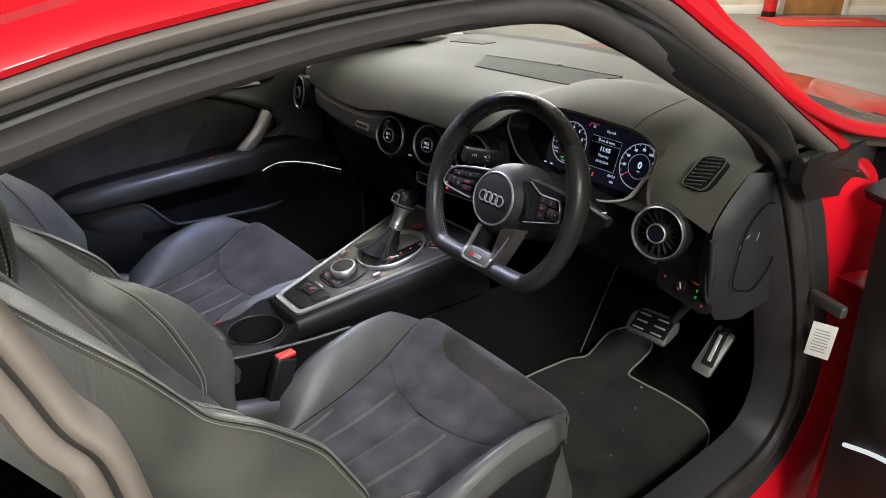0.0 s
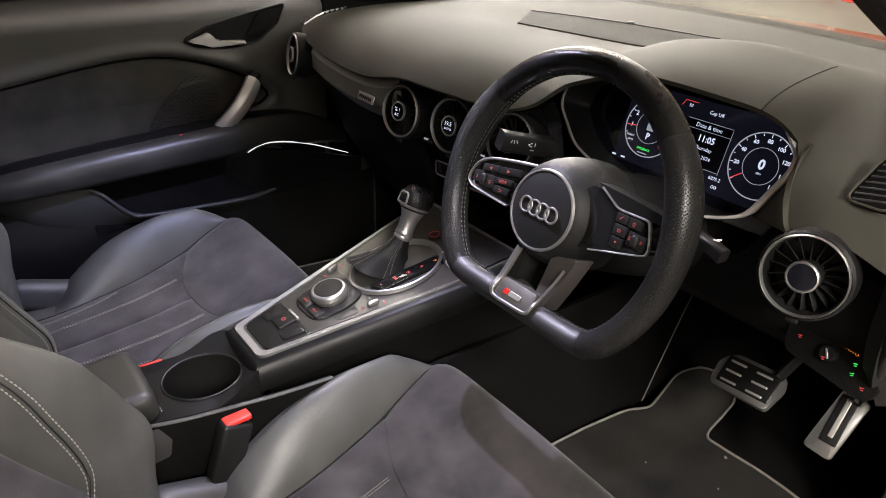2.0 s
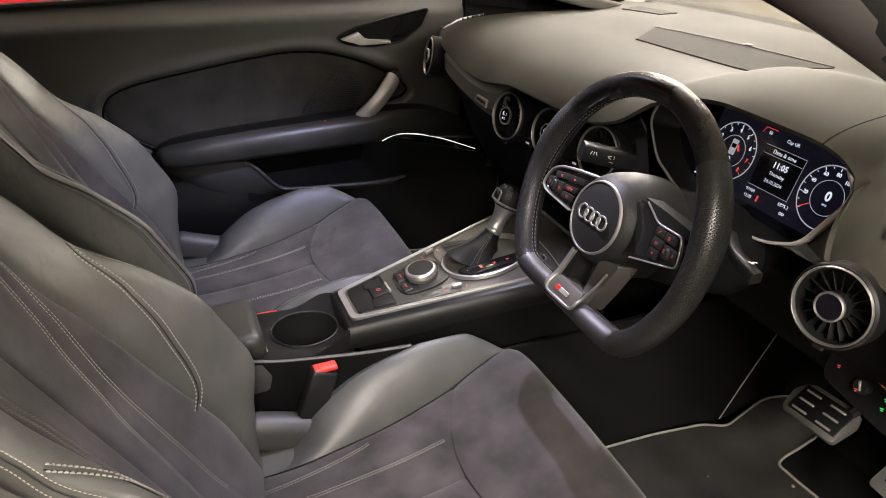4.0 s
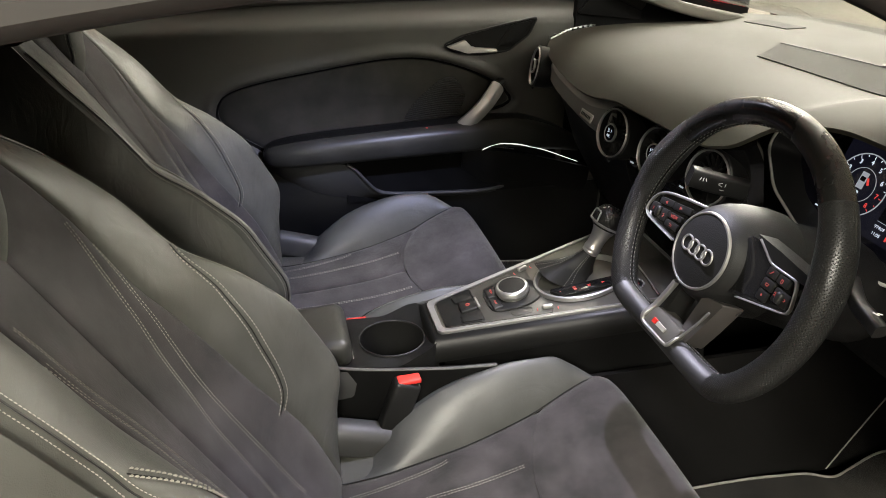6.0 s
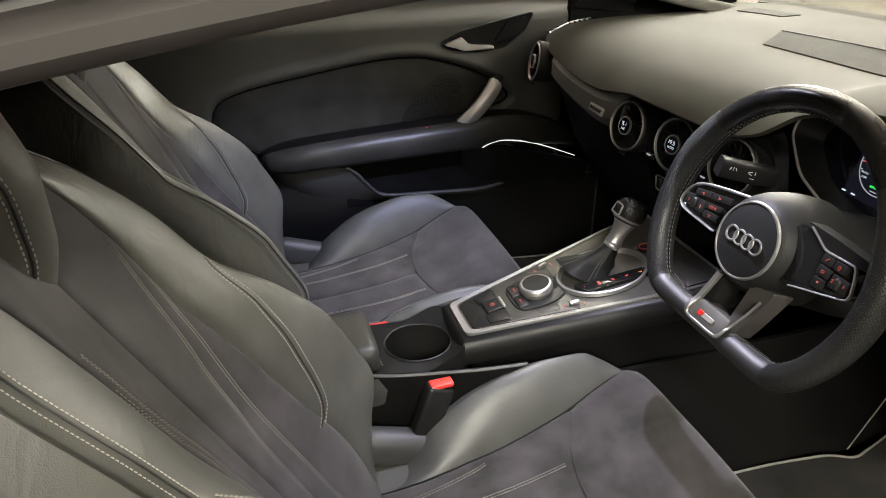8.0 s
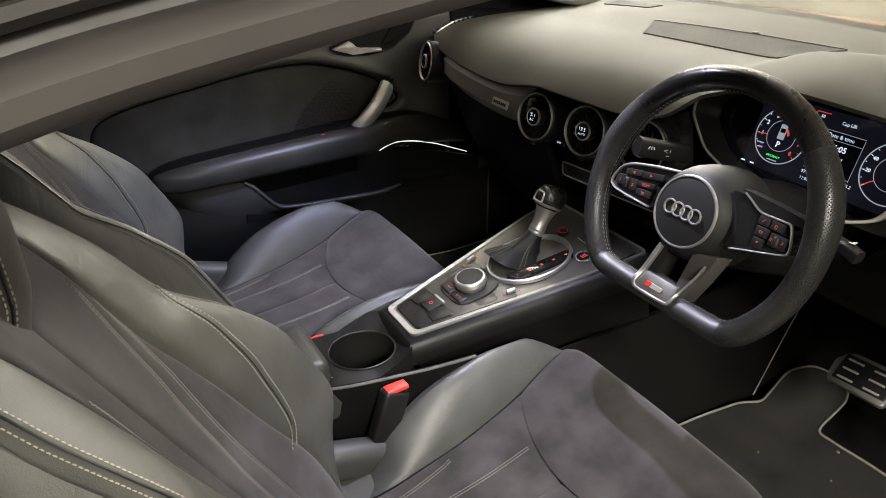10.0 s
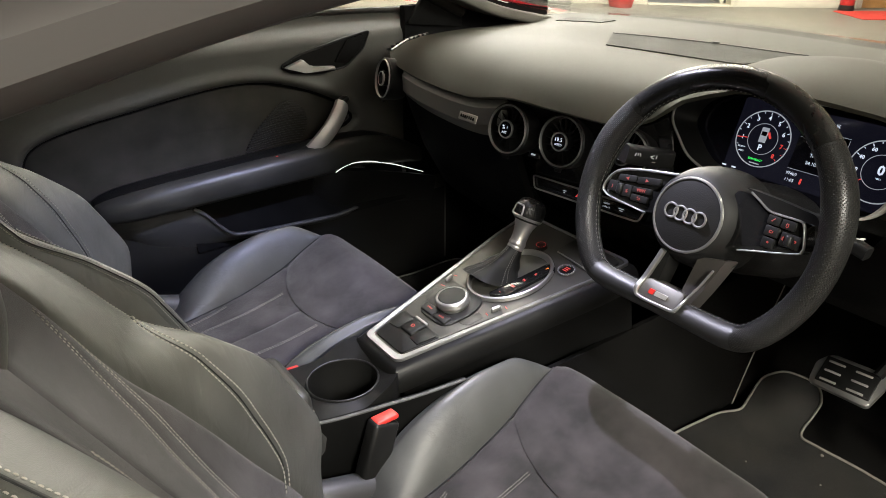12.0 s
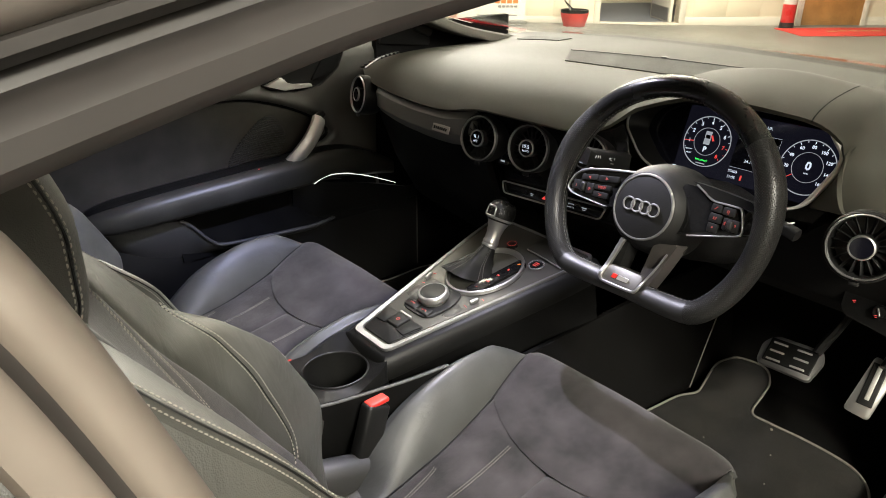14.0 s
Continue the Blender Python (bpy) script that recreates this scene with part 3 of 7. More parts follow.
part("weather_strip", loft(around([(0.030, 0.000), (0.032, 0.014), (0.036, 0.020), (0.040, 0.020), (0.043, 0.014), (0.043, 0.0)]), True, False, True), RUBBER, shell)

# rear edge of the doorway: a round rubber lip, a groove, then a flat satin strip
REAR = range(146, len(lip))
lip_profile = [(0.010 + 0.011 * math.cos(k * math.pi / 8), 0.012 + 0.018 * math.sin(k * math.pi / 8)) for k in range(9)] + [(-0.001, -0.01), (0.021, -0.01)]
strip_profile = [(0.020, 0.002), (0.022, 0.020), (0.026, 0.026), (0.032, 0.028), (0.039, 0.026), (0.043, 0.020), (0.045, 0.002)]
# Rear seal and strip take a brown that has the incoming light painted in.
part("rear_door_seal", loft([around(lip_profile)[i] for i in REAR]), LIT_BROWN, shell, "rear door seal, its brown paled for the light on it")
part("rear_frame_strip", loft([around(strip_profile)[i] for i in REAR]), LIT_BROWN, shell, "satin rear edge of the doorway, light painted into its colour")


m_lip = len(lip)
# outer frame strip, then red paint, over roof and pillar
full = around([(0.038, 0.000), (0.039, 0.012), (0.041, 0.018), (0.044, 0.023), (0.048, 0.0265), (0.052, 0.0275), (0.055, 0.026), (0.0575, 0.022), (0.058, 0.014), (0.058, 0.0)])
fullr = around([(0.056, 0.0), (0.058, 0.026), (0.063, 0.029), (0.072, 0.025), (0.084, 0.012), (0.084, -0.02)])
arch = [i % m_lip for i in range(-5, 62)]


def pillar_run(ring_set, arch_idx):
    """The rings over the roof, carried on straight down the windscreen pillar."""
    keep = [i for i in arch_idx if lip[i].y < 0.14]
    out = [ring_set[i] for i in keep]
    last = out[-1]
    for y, z, x in ((0.30, -0.086, 0.006), (0.484, -0.182, 0.012), (0.62, -0.258, 0.018), (0.70, -0.305, 0.022)):
        out.append([p + V((x, y - 0.14, z)) for p in last])
    return out


# The strip's black is raised to grey to hold the light it catches.
part("frame_strip", loft(pillar_run(full, arch)), FRAME_LIT, shell, "satin window frame strip, black paled for the light on it")
part("roof_rail", loft(pillar_run(fullr, arch)), PAINT, shell, "red painted roof rail")
# Dark sleeve added over the seal; its colour holds the pillar's shade.
cover = around([(0.004, -0.006), (0.001, 0.014), (0.005, 0.024), (0.012, 0.0295), (0.024, 0.0305), (0.032, 0.028), (0.0365, 0.021), (0.0365, 0.0)])
part("pillar_shade", loft([[p - V((0.034 * smooth_step(42, 26, i), 0, 0)) for p in cover[i]] for i in range(24, 64)]), PANEL, shell, "dark sleeve over the door seal, pillar shade painted in")
part("pillar_gusset", plate(round_poly([(0.26, 0.925), (0.30, 0.912), (0.417, 0.868), (0.49, 0.850), (0.528, 0.828), (0.522, 0.803), (0.45, 0.818), (0.37, 0.836), (0.30, 0.845), (0.265, 0.88)], 0.010), 0.020, frame_of((0.718, 0, 0), (0, 1, 0), (0, 0, 1)), 0.009, 3), PANEL, shell, "dark pillar base trim")
part("mirror_gasket", rbox((0.03, 0.16, 0.05), 0.016, Matrix.Translation((0.70, 0.50, 0.795)) @ Matrix.Rotation(radians(-12), 4, "X"), 4), PANEL, shell, "black rubber mirror gasket")
dark = around([(0.036, 0.0), (0.040, 0.010), (0.048, 0.016), (0.056, 0.022), (0.063, 0.030), (0.066, 0.02), (0.066, -0.01)])
part("jamb_trim", loft([dark[i % m_lip] for i in range(62, 158)]), TRIM_BLACK, shell, "dark satin jamb trim")
low = around([(0.060, 0.0), (0.063, 0.032), (0.078, 0.046), (0.105, 0.060), (0.15, 0.085), (0.22, 0.095), (0.22, 0.0)])
for i, r in enumerate(low):
    k = 0.30 + 0.70 * smooth_step(0.86, 0.66, lip[i].z)
    low[i] = [r[0] + (p - r[0]) * k for p in r]
part("door_jamb", loft([low[i % m_lip] for i in range(66, 158)]), PAINT, shell, "red painted door jamb and sill")

# roof skin and lining
ROOF_Y = [(-1.6, 0.93), (-1.2, 1.10), (-0.78, 1.235), (-0.4, 1.285), (-0.1, 1.275), (0.02, 1.25)]


def roof(u, v, drop=0.0):
    y = -1.6 + 1.62 * v
    x = (u * 2 - 1) * 0.585
    edge = abs(u * 2 - 1)
    zc = lerp(ROOF_Y, y) - drop
    return (x, y, zc - 0.055 * edge ** 2.5 - 0.03 * edge ** 8)


part("roof_skin", surface(lambda u, v: roof(u, v), 28, 24, 0.006), PAINT, shell, "glossy red roof skin")
part("roof_lining", surface(lambda u, v: (roof(u, v, 0.045)[0] * 0.985, *roof(u, v, 0.045)[1:]), 20, 20, 0.004), SUEDE_DARK, shell, "dark cloth roof lining")
for lx in (0.09, -0.09):
    part("reading_lamp_bezel", revolve([(0.018, 0), (0.018, 0.008), (0.026, 0.008), (0.028, 0)], Matrix.Translation((lx, -0.013, 1.17)), 24, close=True), PLASTIC, shell)
# windscreen and its pillars
PIL_R = [(0.60, -0.02, 1.215), (0.612, 0.10, 1.13), (0.63, 0.28, 1.02), (0.655, 0.50, 0.93), (0.675, 0.74, 0.875), (0.685, 0.86, 0.85)]


def screen(u, v):
    e = spline(PIL_R, 8)
    k = v * (len(e) - 1)
    i = min(int(k), len(e) - 2)
    p = e[i].lerp(e[i + 1], k - i)
    s = u * 2 - 1
    bow = (1 - s * s)
    return V((p.x * s, p.y + 0.13 * bow * (0.35 + 0.65 * v), p.z + 0.03 * bow * (1 - v)))


ws = part("windscreen", surface(screen, 24, 18, 0.004), GLASS, shell, "clear curved windscreen")
ws.visible_shadow = False
part("screen_border", surface(lambda u, v: screen(u, 0.925 + 0.15 * v) - V((0, 0, 0.006)), 30, 6, 0.003), GLOSS, shell, "black windscreen border")
for side in (1, -1):
    path = [V((p[0] * side + (0.012 if side > 0 else 0.034) * side, p[1], p[2] - (0.01 if side > 0 else 0.03))) for p in PIL_R]
    part("pillar_skin", sweep(spline(path, 8), round_poly([(-0.020, -0.012), (0.018, -0.012), (0.020, 0.008), (-0.016, 0.012)], 0.006, 3)), PAINT, shell, "red windscreen pillar")
    path2 = [V((p[0] * side - 0.028 * side, p[1] - 0.01, p[2] - 0.028)) for p in PIL_R]
    part("pillar_trim", sweep(spline(path2, 8), round_poly([(-0.035, -0.014), (0.03, -0.014), (0.035, 0.012), (-0.03, 0.014)], 0.01, 3)), PILLAR_CLOTH, shell, "grey cloth pillar trim")


# bonnet and wings
def bonnet(u, v):
    s = u * 2 - 1
    y = 0.93 + 0.13 * (1 - s * s) + v * (0.85 - 0.22 * s * s)
    z = 0.800 - 0.03 * v - 0.17 * v ** 3 + 0.02 * (1 - s * s) - 0.05 * abs(s) ** 4
    z += 0.018 * math.exp(-((abs(s) - 0.62) / 0.1) ** 2) * (1 - v * 0.5)
    return V((0.80 * s, y, z))


part("bonnet_skin", surface(bonnet, 40, 24, 0.005), PAINT_REFLECTING, shell, "glossy red bonnet")
part("scuttle", surface(lambda u, v: V(((u * 2 - 1) * 0.70, 0.78 + 0.22 * v + 0.13 * (1 - (u * 2 - 1) ** 2), 0.812 + 0.004 * v)), 24, 4, 0.01), PLASTIC, shell, "black scuttle panel")
for side in (1, -1):
    def wing(u, v, side=side):
        y = 0.47 + 1.25 * u
        a = v * 1.45
        x = 0.735 + 0.165 * math.sin(a) - 0.05 * smooth_step(0.7, 1, u)
        z = 0.715 - 0.10 * (1 - math.cos(a)) - 0.45 * v ** 3 - 0.10 * smooth_step(0.35, 1, u) - 0.05 * smooth_step(0.3, 0, u)
        return V((x * side, y, z))
    part("front_wing", surface(wing, 24, 14, 0.004), PAINT_REFLECTING, shell, "glossy red front wing")
for side in (1, -1):
    def quarter(u, v, side=side):
        y = -0.80 - 1.1 * u
        z = 0.10 + 0.76 * v
        x = 0.775 + 0.12 * math.sin(math.pi * min(v * 1.05, 1)) - 0.06 * smooth_step(0.8, 1, v) - 0.1 * u * u
        return V((x * side, y, z))
    part("rear_quarter", surface(quarter, 16, 14, 0.005), PAINT, shell, "red rear quarter panel")
    part("waist_trim", sweep([V((0.745 * side, -0.76 - 0.5 * k / 6, 0.865 - 0.004 * k)) for k in range(7)], round_poly([(-0.012, -0.009), (0.012, -0.009), (0.012, 0.009), (-0.012, 0.009)], 0.005, 3)), ALU, shell, "satin aluminium waist trim")
    part("quarter_glass", surface(lambda u, v, side=side: V(((0.735 - 0.11 * v) * side, -0.79 - 0.5 * u - 0.08 * v, 0.875 + 0.2 * v * (1 - 0.75 * u))), 8, 6, 0.004), GLOSS, shell, "dark rear quarter glass")
def tail(u, v):
    """Plain rear of the body, from the end of the roof down to the bumper."""
    s = u * 2 - 1
    y = -1.58 - 0.50 * math.sin(v * 1.5) - 0.06 * (1 - s * s)
    z = 0.93 - 0.12 * v - 0.70 * smooth_step(0.45, 1.0, v)
    return V((s * (0.60 + 0.20 * smooth_step(0.0, 0.5, v)), y, z))


part("rear_body", surface(tail, 20, 20, 0.005), PAINT, shell, "plain red rear body")
part("front_bumper", surface(lambda u, v: V(((u * 2 - 1) * 0.80, 1.74 + 0.13 * (1 - (u * 2 - 1) ** 2) + 0.05 * math.sin(math.pi * v), 0.62 - 0.50 * v)), 20, 10, -0.005), PAINT, shell, "plain red front bumper")
for wx_ in (-0.72, 0.72):
    for wy_ in (1.12, -1.36):
        wm_ = frame_of((wx_, wy_, GZ + 0.325), (0, 1, 0), (0, 0, 1))
        road_wheel = part("road_wheel", revolve([(0, 0.09), (0.21, 0.09), (0.23, 0.10), (0.31, 0.10), (0.325, 0.08), (0.325, -0.08), (0.31, -0.10), (0, -0.10)], wm_, 32), RUBBER, shell, "black tyre")
part("rear_bulkhead", surface(lambda u, v: V(((u * 2 - 1) * 0.70, -0.95 - 0.25 * v, 0.2 + 0.85 * v)), 10, 10, 0.02), CARPET, shell, "dark trimmed rear bulkhead")
part("floor_pan", surface(lambda u, v: V(((u * 2 - 1) * 0.70, -1.0 + 1.72 * v, 0.205 + 0.30 * smooth_step(0.965, 1.0, v) + 0.0 * u)), 24, 40, 0.02), CARPET, shell, "black carpeted floor")
part("bulkhead", surface(lambda u, v: V(((u * 2 - 1) * 0.72, 0.72 + 0.05 * v, 0.3 + 0.52 * v)), 8, 6, 0.02), CARPET, shell, "black carpeted front bulkhead")
# sill trim and kick panel on the driver's side, inside the seal
sill = around([(0.010, 0.006), (-0.002, 0.002), (-0.008, -0.015), (-0.014, -0.04), (-0.016, -0.06), (0.0, -0.065), (0.02, -0.03)])
part("sill_trim", loft([sill[i % m_lip] for i in range(62, 140)]), TRIM_BLACK, shell, "dark moulded sill and kick panel trim")
part("rear_side_trim", surface(lambda u, v: V((0.665 - 0.05 * v, -0.88 - 0.25 * u, 0.3 + 0.66 * v)), 6, 8, 0.02), DASH_LOW, shell)
# Painted black: footwell shade is in the colour and hides a light line.
part("kick_panel", surface(lambda u, v: V((-0.705, 0.30 + 0.48 * u, 0.19 + 0.72 * v)), 6, 8, 0.02), JOINT_SHADE, shell, "passenger kick panel with footwell shade painted in")
KICK_REAR = [(0.19, 0.44), (0.27, 0.47), (0.345, 0.500), (0.41, 0.496), (0.50, 0.464), (0.60, 0.418), (0.70, 0.368), (0.80, 0.325), (0.87, 0.30)]
part("kick_panel", surface(lambda u, v: V((0.682 + 0.01 * v - 0.05 * u * u, lerp(KICK_REAR, 0.19 + 0.68 * v) + (0.78 - lerp(KICK_REAR, 0.19 + 0.68 * v)) * u, 0.19 + 0.68 * v)), 10, 24, 0.02), END_TRIM, shell, "dark driver's kick panel")
label_m = frame_of((0.752, 0.428, 0.557), (0.93, 0.30, -0.02), (0.05, -0.1, 1))


# ---- dashboard ----
LIP_Y = [(-0.66, 0.235), (-0.62, 0.20), (-0.549, 0.167), (-0.40, 0.14), (-0.24, 0.122), (-0.1, 0.126), (0.0, 0.139), (0.08, 0.152), (0.14, 0.166), (0.18, 0.195), (0.32, 0.200), (0.445, 0.232), (0.484, 0.243), (0.492, 0.232), (0.506, 0.203), (0.524, 0.183), (0.565, 0.172), (0.645, 0.17)]
LIP_Z = [(-0.66, 0.83), (-0.62, 0.826), (-0.549, 0.816), (-0.40, 0.808), (-0.24, 0.812), (-0.1, 0.833), (0.0, 0.830), (0.08, 0.828), (0.14, 0.844), (0.18, 0.880), (0.32, 0.918), (0.42, 0.908), (0.447, 0.902), (0.484, 0.876), (0.503, 0.838), (0.520, 0.806), (0.565, 0.818), (0.645, 0.80)]
CREST = [(-0.66, 0.845), (-0.6, 0.862), (-0.17, 0.882), (0.0, 0.888), (0.12, 0.893), (0.2, 0.921), (0.32, 0.935), (0.42, 0.925), (0.5, 0.915), (0.66, 0.888)]


def dash_top(x, v):
    yl, zl = lerp(LIP_Y, x), lerp(LIP_Z, x)
    crest = lerp(CREST, x)
    far = 0.74 + 0.13 * (1 - (x / 0.66) ** 2)
    zf = 0.884
    y = yl + (far - yl) * (v ** 1.25)
    d = y - yl
    z = zl + (crest - zl) * (1 - math.exp(-d / 0.055))
    flat = smooth_step(0.40, 0.60, y)
    base = lerp([(-0.66, 0.85), (-0.3, 0.885), (0, 0.893), (0.4, 0.893), (0.66, 0.865)], x)
    z = z * (1 - flat) + base * flat
    z += (zf - base) * smooth_step(0.58, 0.95, y)
    return V((x, y, z))


dash = thing("dashboard", (0, 0.3, 0.6), "grey beige soft-skinned dashboard with black vents, under the windscreen", "dashboard")
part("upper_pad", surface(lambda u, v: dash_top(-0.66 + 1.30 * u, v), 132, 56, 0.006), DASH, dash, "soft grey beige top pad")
# the skin runs on down beside the instruments, to the end vent
SIDE_IN = spline([(0.497, 0.249, 0.878), (0.4955, 0.246, 0.852), (0.487, 0.240, 0.825), (0.475, 0.234, 0.800), (0.465, 0.230, 0.782)], 6)
SIDE_OUT = spline([(0.494, 0.232, 0.868), (0.503, 0.210, 0.842), (0.514, 0.195, 0.822), (0.526, 0.182, 0.808), (0.545, 0.170, 0.803)], 6)


def side_skin(u, v):
    k = v * (len(SIDE_IN) - 1)
    i = min(int(k), len(SIDE_IN) - 2)
    a, b = SIDE_IN[i].lerp(SIDE_IN[i + 1], k - i), SIDE_OUT[i].lerp(SIDE_OUT[i + 1], k - i)
    return a.lerp(b, u) + V((0.2, -0.7, 0.6)) * (0.008 * v * math.sin(math.pi * u ** 1.4))


part("side_skin", surface(side_skin, 14, 20, 0.006), DASH, dash, "soft skin beside the instruments")
# seam of the instrument hood
seam_path = []
for k in range(20):
    t = k / 19
    p = dash_top(0.44 - 0.02 * t, 0.0 + 0.42 * t)
    seam_path.append(p - V((0, 0, 0.0004)))
part("hood_seam", sweep(seam_path, circle(0.0010, n=6)), CARPET, dash)


def on_dash(x, y):
    lo, hi = 0.0, 1.0
    for _ in range(30):
        mid = (lo + hi) / 2
        if dash_top(x, mid).y < y:
            lo = mid
        else:
            hi = mid
    return dash_top(x, lo)


# loudspeaker panel sunk in the middle of the top
part("speaker_panel", surface(lambda u, v: on_dash(-0.245 + 0.07 * (1 - v) + (0.40 - 0.09 * (1 - v)) * u, 0.425 + 0.10 * v + 0.05 * v * u) + V((0, 0, 0.002)), 30, 8, 0.004), MESH, dash, "fine dark loudspeaker mesh panel")
edge = [on_dash(-0.245 + 0.40 * k / 20, 0.526 + 0.05 * k / 20) + V((0, 0, 0.002)) for k in range(21)]
part("panel_joint", sweep(edge, circle(0.0016, n=6)), PLASTIC, dash)
part("sensor_dome", revolve([(0, 0.006), (0.006, 0.005), (0.009, 0)], Matrix.Translation(on_dash(-0.02, 0.56)), 20), PLASTIC, dash)
part("side_speaker", surface(lambda u, v: on_dash(-0.55 + 0.16 * u, 0.66 + 0.05 * v - 0.01 * u) + V((0, 0, 0.002)), 10, 4, 0.004), MESH, dash, "dark corner loudspeaker mesh")
# side demister slots
for side, x0, y0, y1 in ((-1, -0.622, 0.205, 0.31),):
    for k in range(9):
        y = y0 + (y1 - y0) * k / 8
        p = on_dash(x0 - 0.008, y)
        part("demister_slat", rbox((0.032, 0.0045, 0.006), 0.0015, frame_of(p + V((0, 0, 0.003)), (1, -0.25, 0.18), (0.2, 1, 0.1)), 2), PLASTIC, dash)
    part("demister_trim", tube([on_dash(-0.612, 0.20) + V((0, 0, 0.004)), on_dash(-0.618, 0.25) + V((0, 0, 0.004)), on_dash(-0.63, 0.315) + V((0, 0, 0.004))], 0.0022, 8), ALU, dash, "thin bright demister edge")
gr = frame_of((0.594, 0.2165, 0.8715), (0.95, 0.05, 0.12), (-0.20, 0.60, 0.77))
slot = round_poly([(-0.033, -0.025), (0.010, -0.031), (0.030, 0.027), (-0.012, 0.028)], 0.012)
part("grille_recess", plate(slot, 0.016, at2(gr, 0, 0, 0.0075), 0.002), JOINT_SHADE, dash, "black side air slot")
part("grille_rim", sweep([at2(gr, x, y, 0.0078).translation for x, y in slot], circle(0.0015, n=8), up=tuple(gr.to_3x3() @ V((0, 0, 1))), closed=True), DASH, dash, "moulded rim of the side air slot")
for k in range(8):
    y = -0.0225 + 0.0065 * k
    part("grille_slat", rbox((0.036 - 0.006 * (k in (0, 7)), 0.0028, 0.004), 0.0012, at2(gr, -0.0110 + 0.0028 * k, y, 0.0078, 4), 2), TRIM_BLACK, dash)


def face_sheet(xs, rows, n=30):
    """A sheet through rows of (x, y, z), each given as a table over x."""
    def fn(u, v):
        x = xs[0] + (xs[1] - xs[0]) * u
        k = v * (len(rows) - 1)
        i = min(int(k), len(rows) - 2)
        t = k - i
        a, b = rows[i](x), rows[i + 1](x)
        return V((x, a[0] + (b[0] - a[0]) * t, a[1] + (b[1] - a[1]) * t))
    return surface(fn, n, (len(rows) - 1) * 4, -0.015)


# left trim panel below the lip, from the end vent to the middle
ly = lambda x: lerp(LIP_Y, x)
lz = lambda x: lerp(LIP_Z, x)
part("trim_panel", face_sheet((-0.56, -0.145), [lambda x: (ly(x) + 0.018, lz(x) - 0.007), lambda x: (ly(x) + 0.007, lz(x) - 0.020), lambda x: (ly(x) + 0.008, lz(x) - 0.052), lambda x: (ly(x) + 0.036, lz(x) - 0.080)]), TRIM, dash, "satin grey passenger trim panel")
part("middle_fascia", face_sheet((-0.150, 0.155), [lambda x: (ly(x) + 0.022, lz(x) - 0.008), lambda x: (ly(x) + 0.040, lz(x) - 0.035), lambda x: (ly(x) + 0.056, lz(x) - 0.10), lambda x: (0.205, 0.705), lambda x: (0.222, 0.64), lambda x: (0.26, 0.59)]), GLOSS, dash, "black middle fascia")
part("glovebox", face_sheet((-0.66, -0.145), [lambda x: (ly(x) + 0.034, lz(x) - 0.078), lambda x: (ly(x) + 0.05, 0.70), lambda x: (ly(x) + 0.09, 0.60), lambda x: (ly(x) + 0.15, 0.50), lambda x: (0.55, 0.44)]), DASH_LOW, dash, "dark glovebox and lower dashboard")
def dip(x):
    """The lower fascia drops below the instruments."""
    return 0.050 * smooth_step(0.495, 0.460, x)


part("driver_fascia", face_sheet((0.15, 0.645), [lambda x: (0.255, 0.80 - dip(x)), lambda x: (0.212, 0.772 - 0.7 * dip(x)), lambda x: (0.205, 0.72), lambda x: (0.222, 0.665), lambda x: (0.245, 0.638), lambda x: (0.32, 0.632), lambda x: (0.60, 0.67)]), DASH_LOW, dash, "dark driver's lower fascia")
CAP_REAR = [(0.615, 0.25), (0.68, 0.195), (0.74, 0.178), (0.80, 0.178), (0.835, 0.205), (0.875, 0.262)]


def end_cap(u, v):
    """The side of the dashboard that shows in the doorway, rounded towards the driver."""
    z = 0.615 + 0.262 * v
    y = lerp(CAP_REAR, z) + (0.47 - lerp(CAP_REAR, z)) * u
    return V((0.640 + 0.022 * math.sin(min(u * 5, 1) * math.pi / 2) + 0.004 * math.sin(math.pi * v), y, z))


part("end_cap", surface(end_cap, 30, 24, 0.02), END_TRIM, dash, "dark dashboard end cap")
lid = [V((0.6665 + 0.004 * math.sin(math.pi * (z - 0.615) / 0.262), y, z)) for y, z in round_poly([(0.215, 0.70), (0.30, 0.665), (0.345, 0.70), (0.335, 0.81), (0.285, 0.835), (0.225, 0.80)], 0.03, 6)]
part("cap_lid_joint", sweep(lid, circle(0.0012, n=6), up=(1, 0, 0), closed=True), JOINT_SHADE, dash)
part("end_moulding", tube([(0.650, 0.172, 0.79), (0.652, 0.18, 0.74), (0.645, 0.20, 0.69), (0.636, 0.225, 0.655)], 0.006, 10), END_TRIM, dash)
for ty, tz, tn, tw in ((0.228, 0.772, 62, 0.016), (0.246, 0.782, 20, 0.010), (0.280, 0.773, 70, 0.014)):
    bar("lid_mark", tw, 0.0022, frame_of((0.6668, ty, tz), (0, 1, 0), (0, 0, 1)) @ Matrix.Rotation(radians(tn), 4, "Z"), GREY_PRINT, dash)
# badge plate with its writing as bars
pm = frame_of((-0.236, 0.1275, 0.771), (0.99, -0.06, 0.02), (0.02, 0.35, 0.94))
part("badge_plate", rbox((0.056, 0.016, 0.004), 0.003, pm), SATIN, dash, "small satin badge plate")
for k in range(7):
    bar("print_bar", 0.0048, 0.006, at2(pm, -0.0195 + 0.0065 * k, 0, 0.0022), PLASTIC, dash)


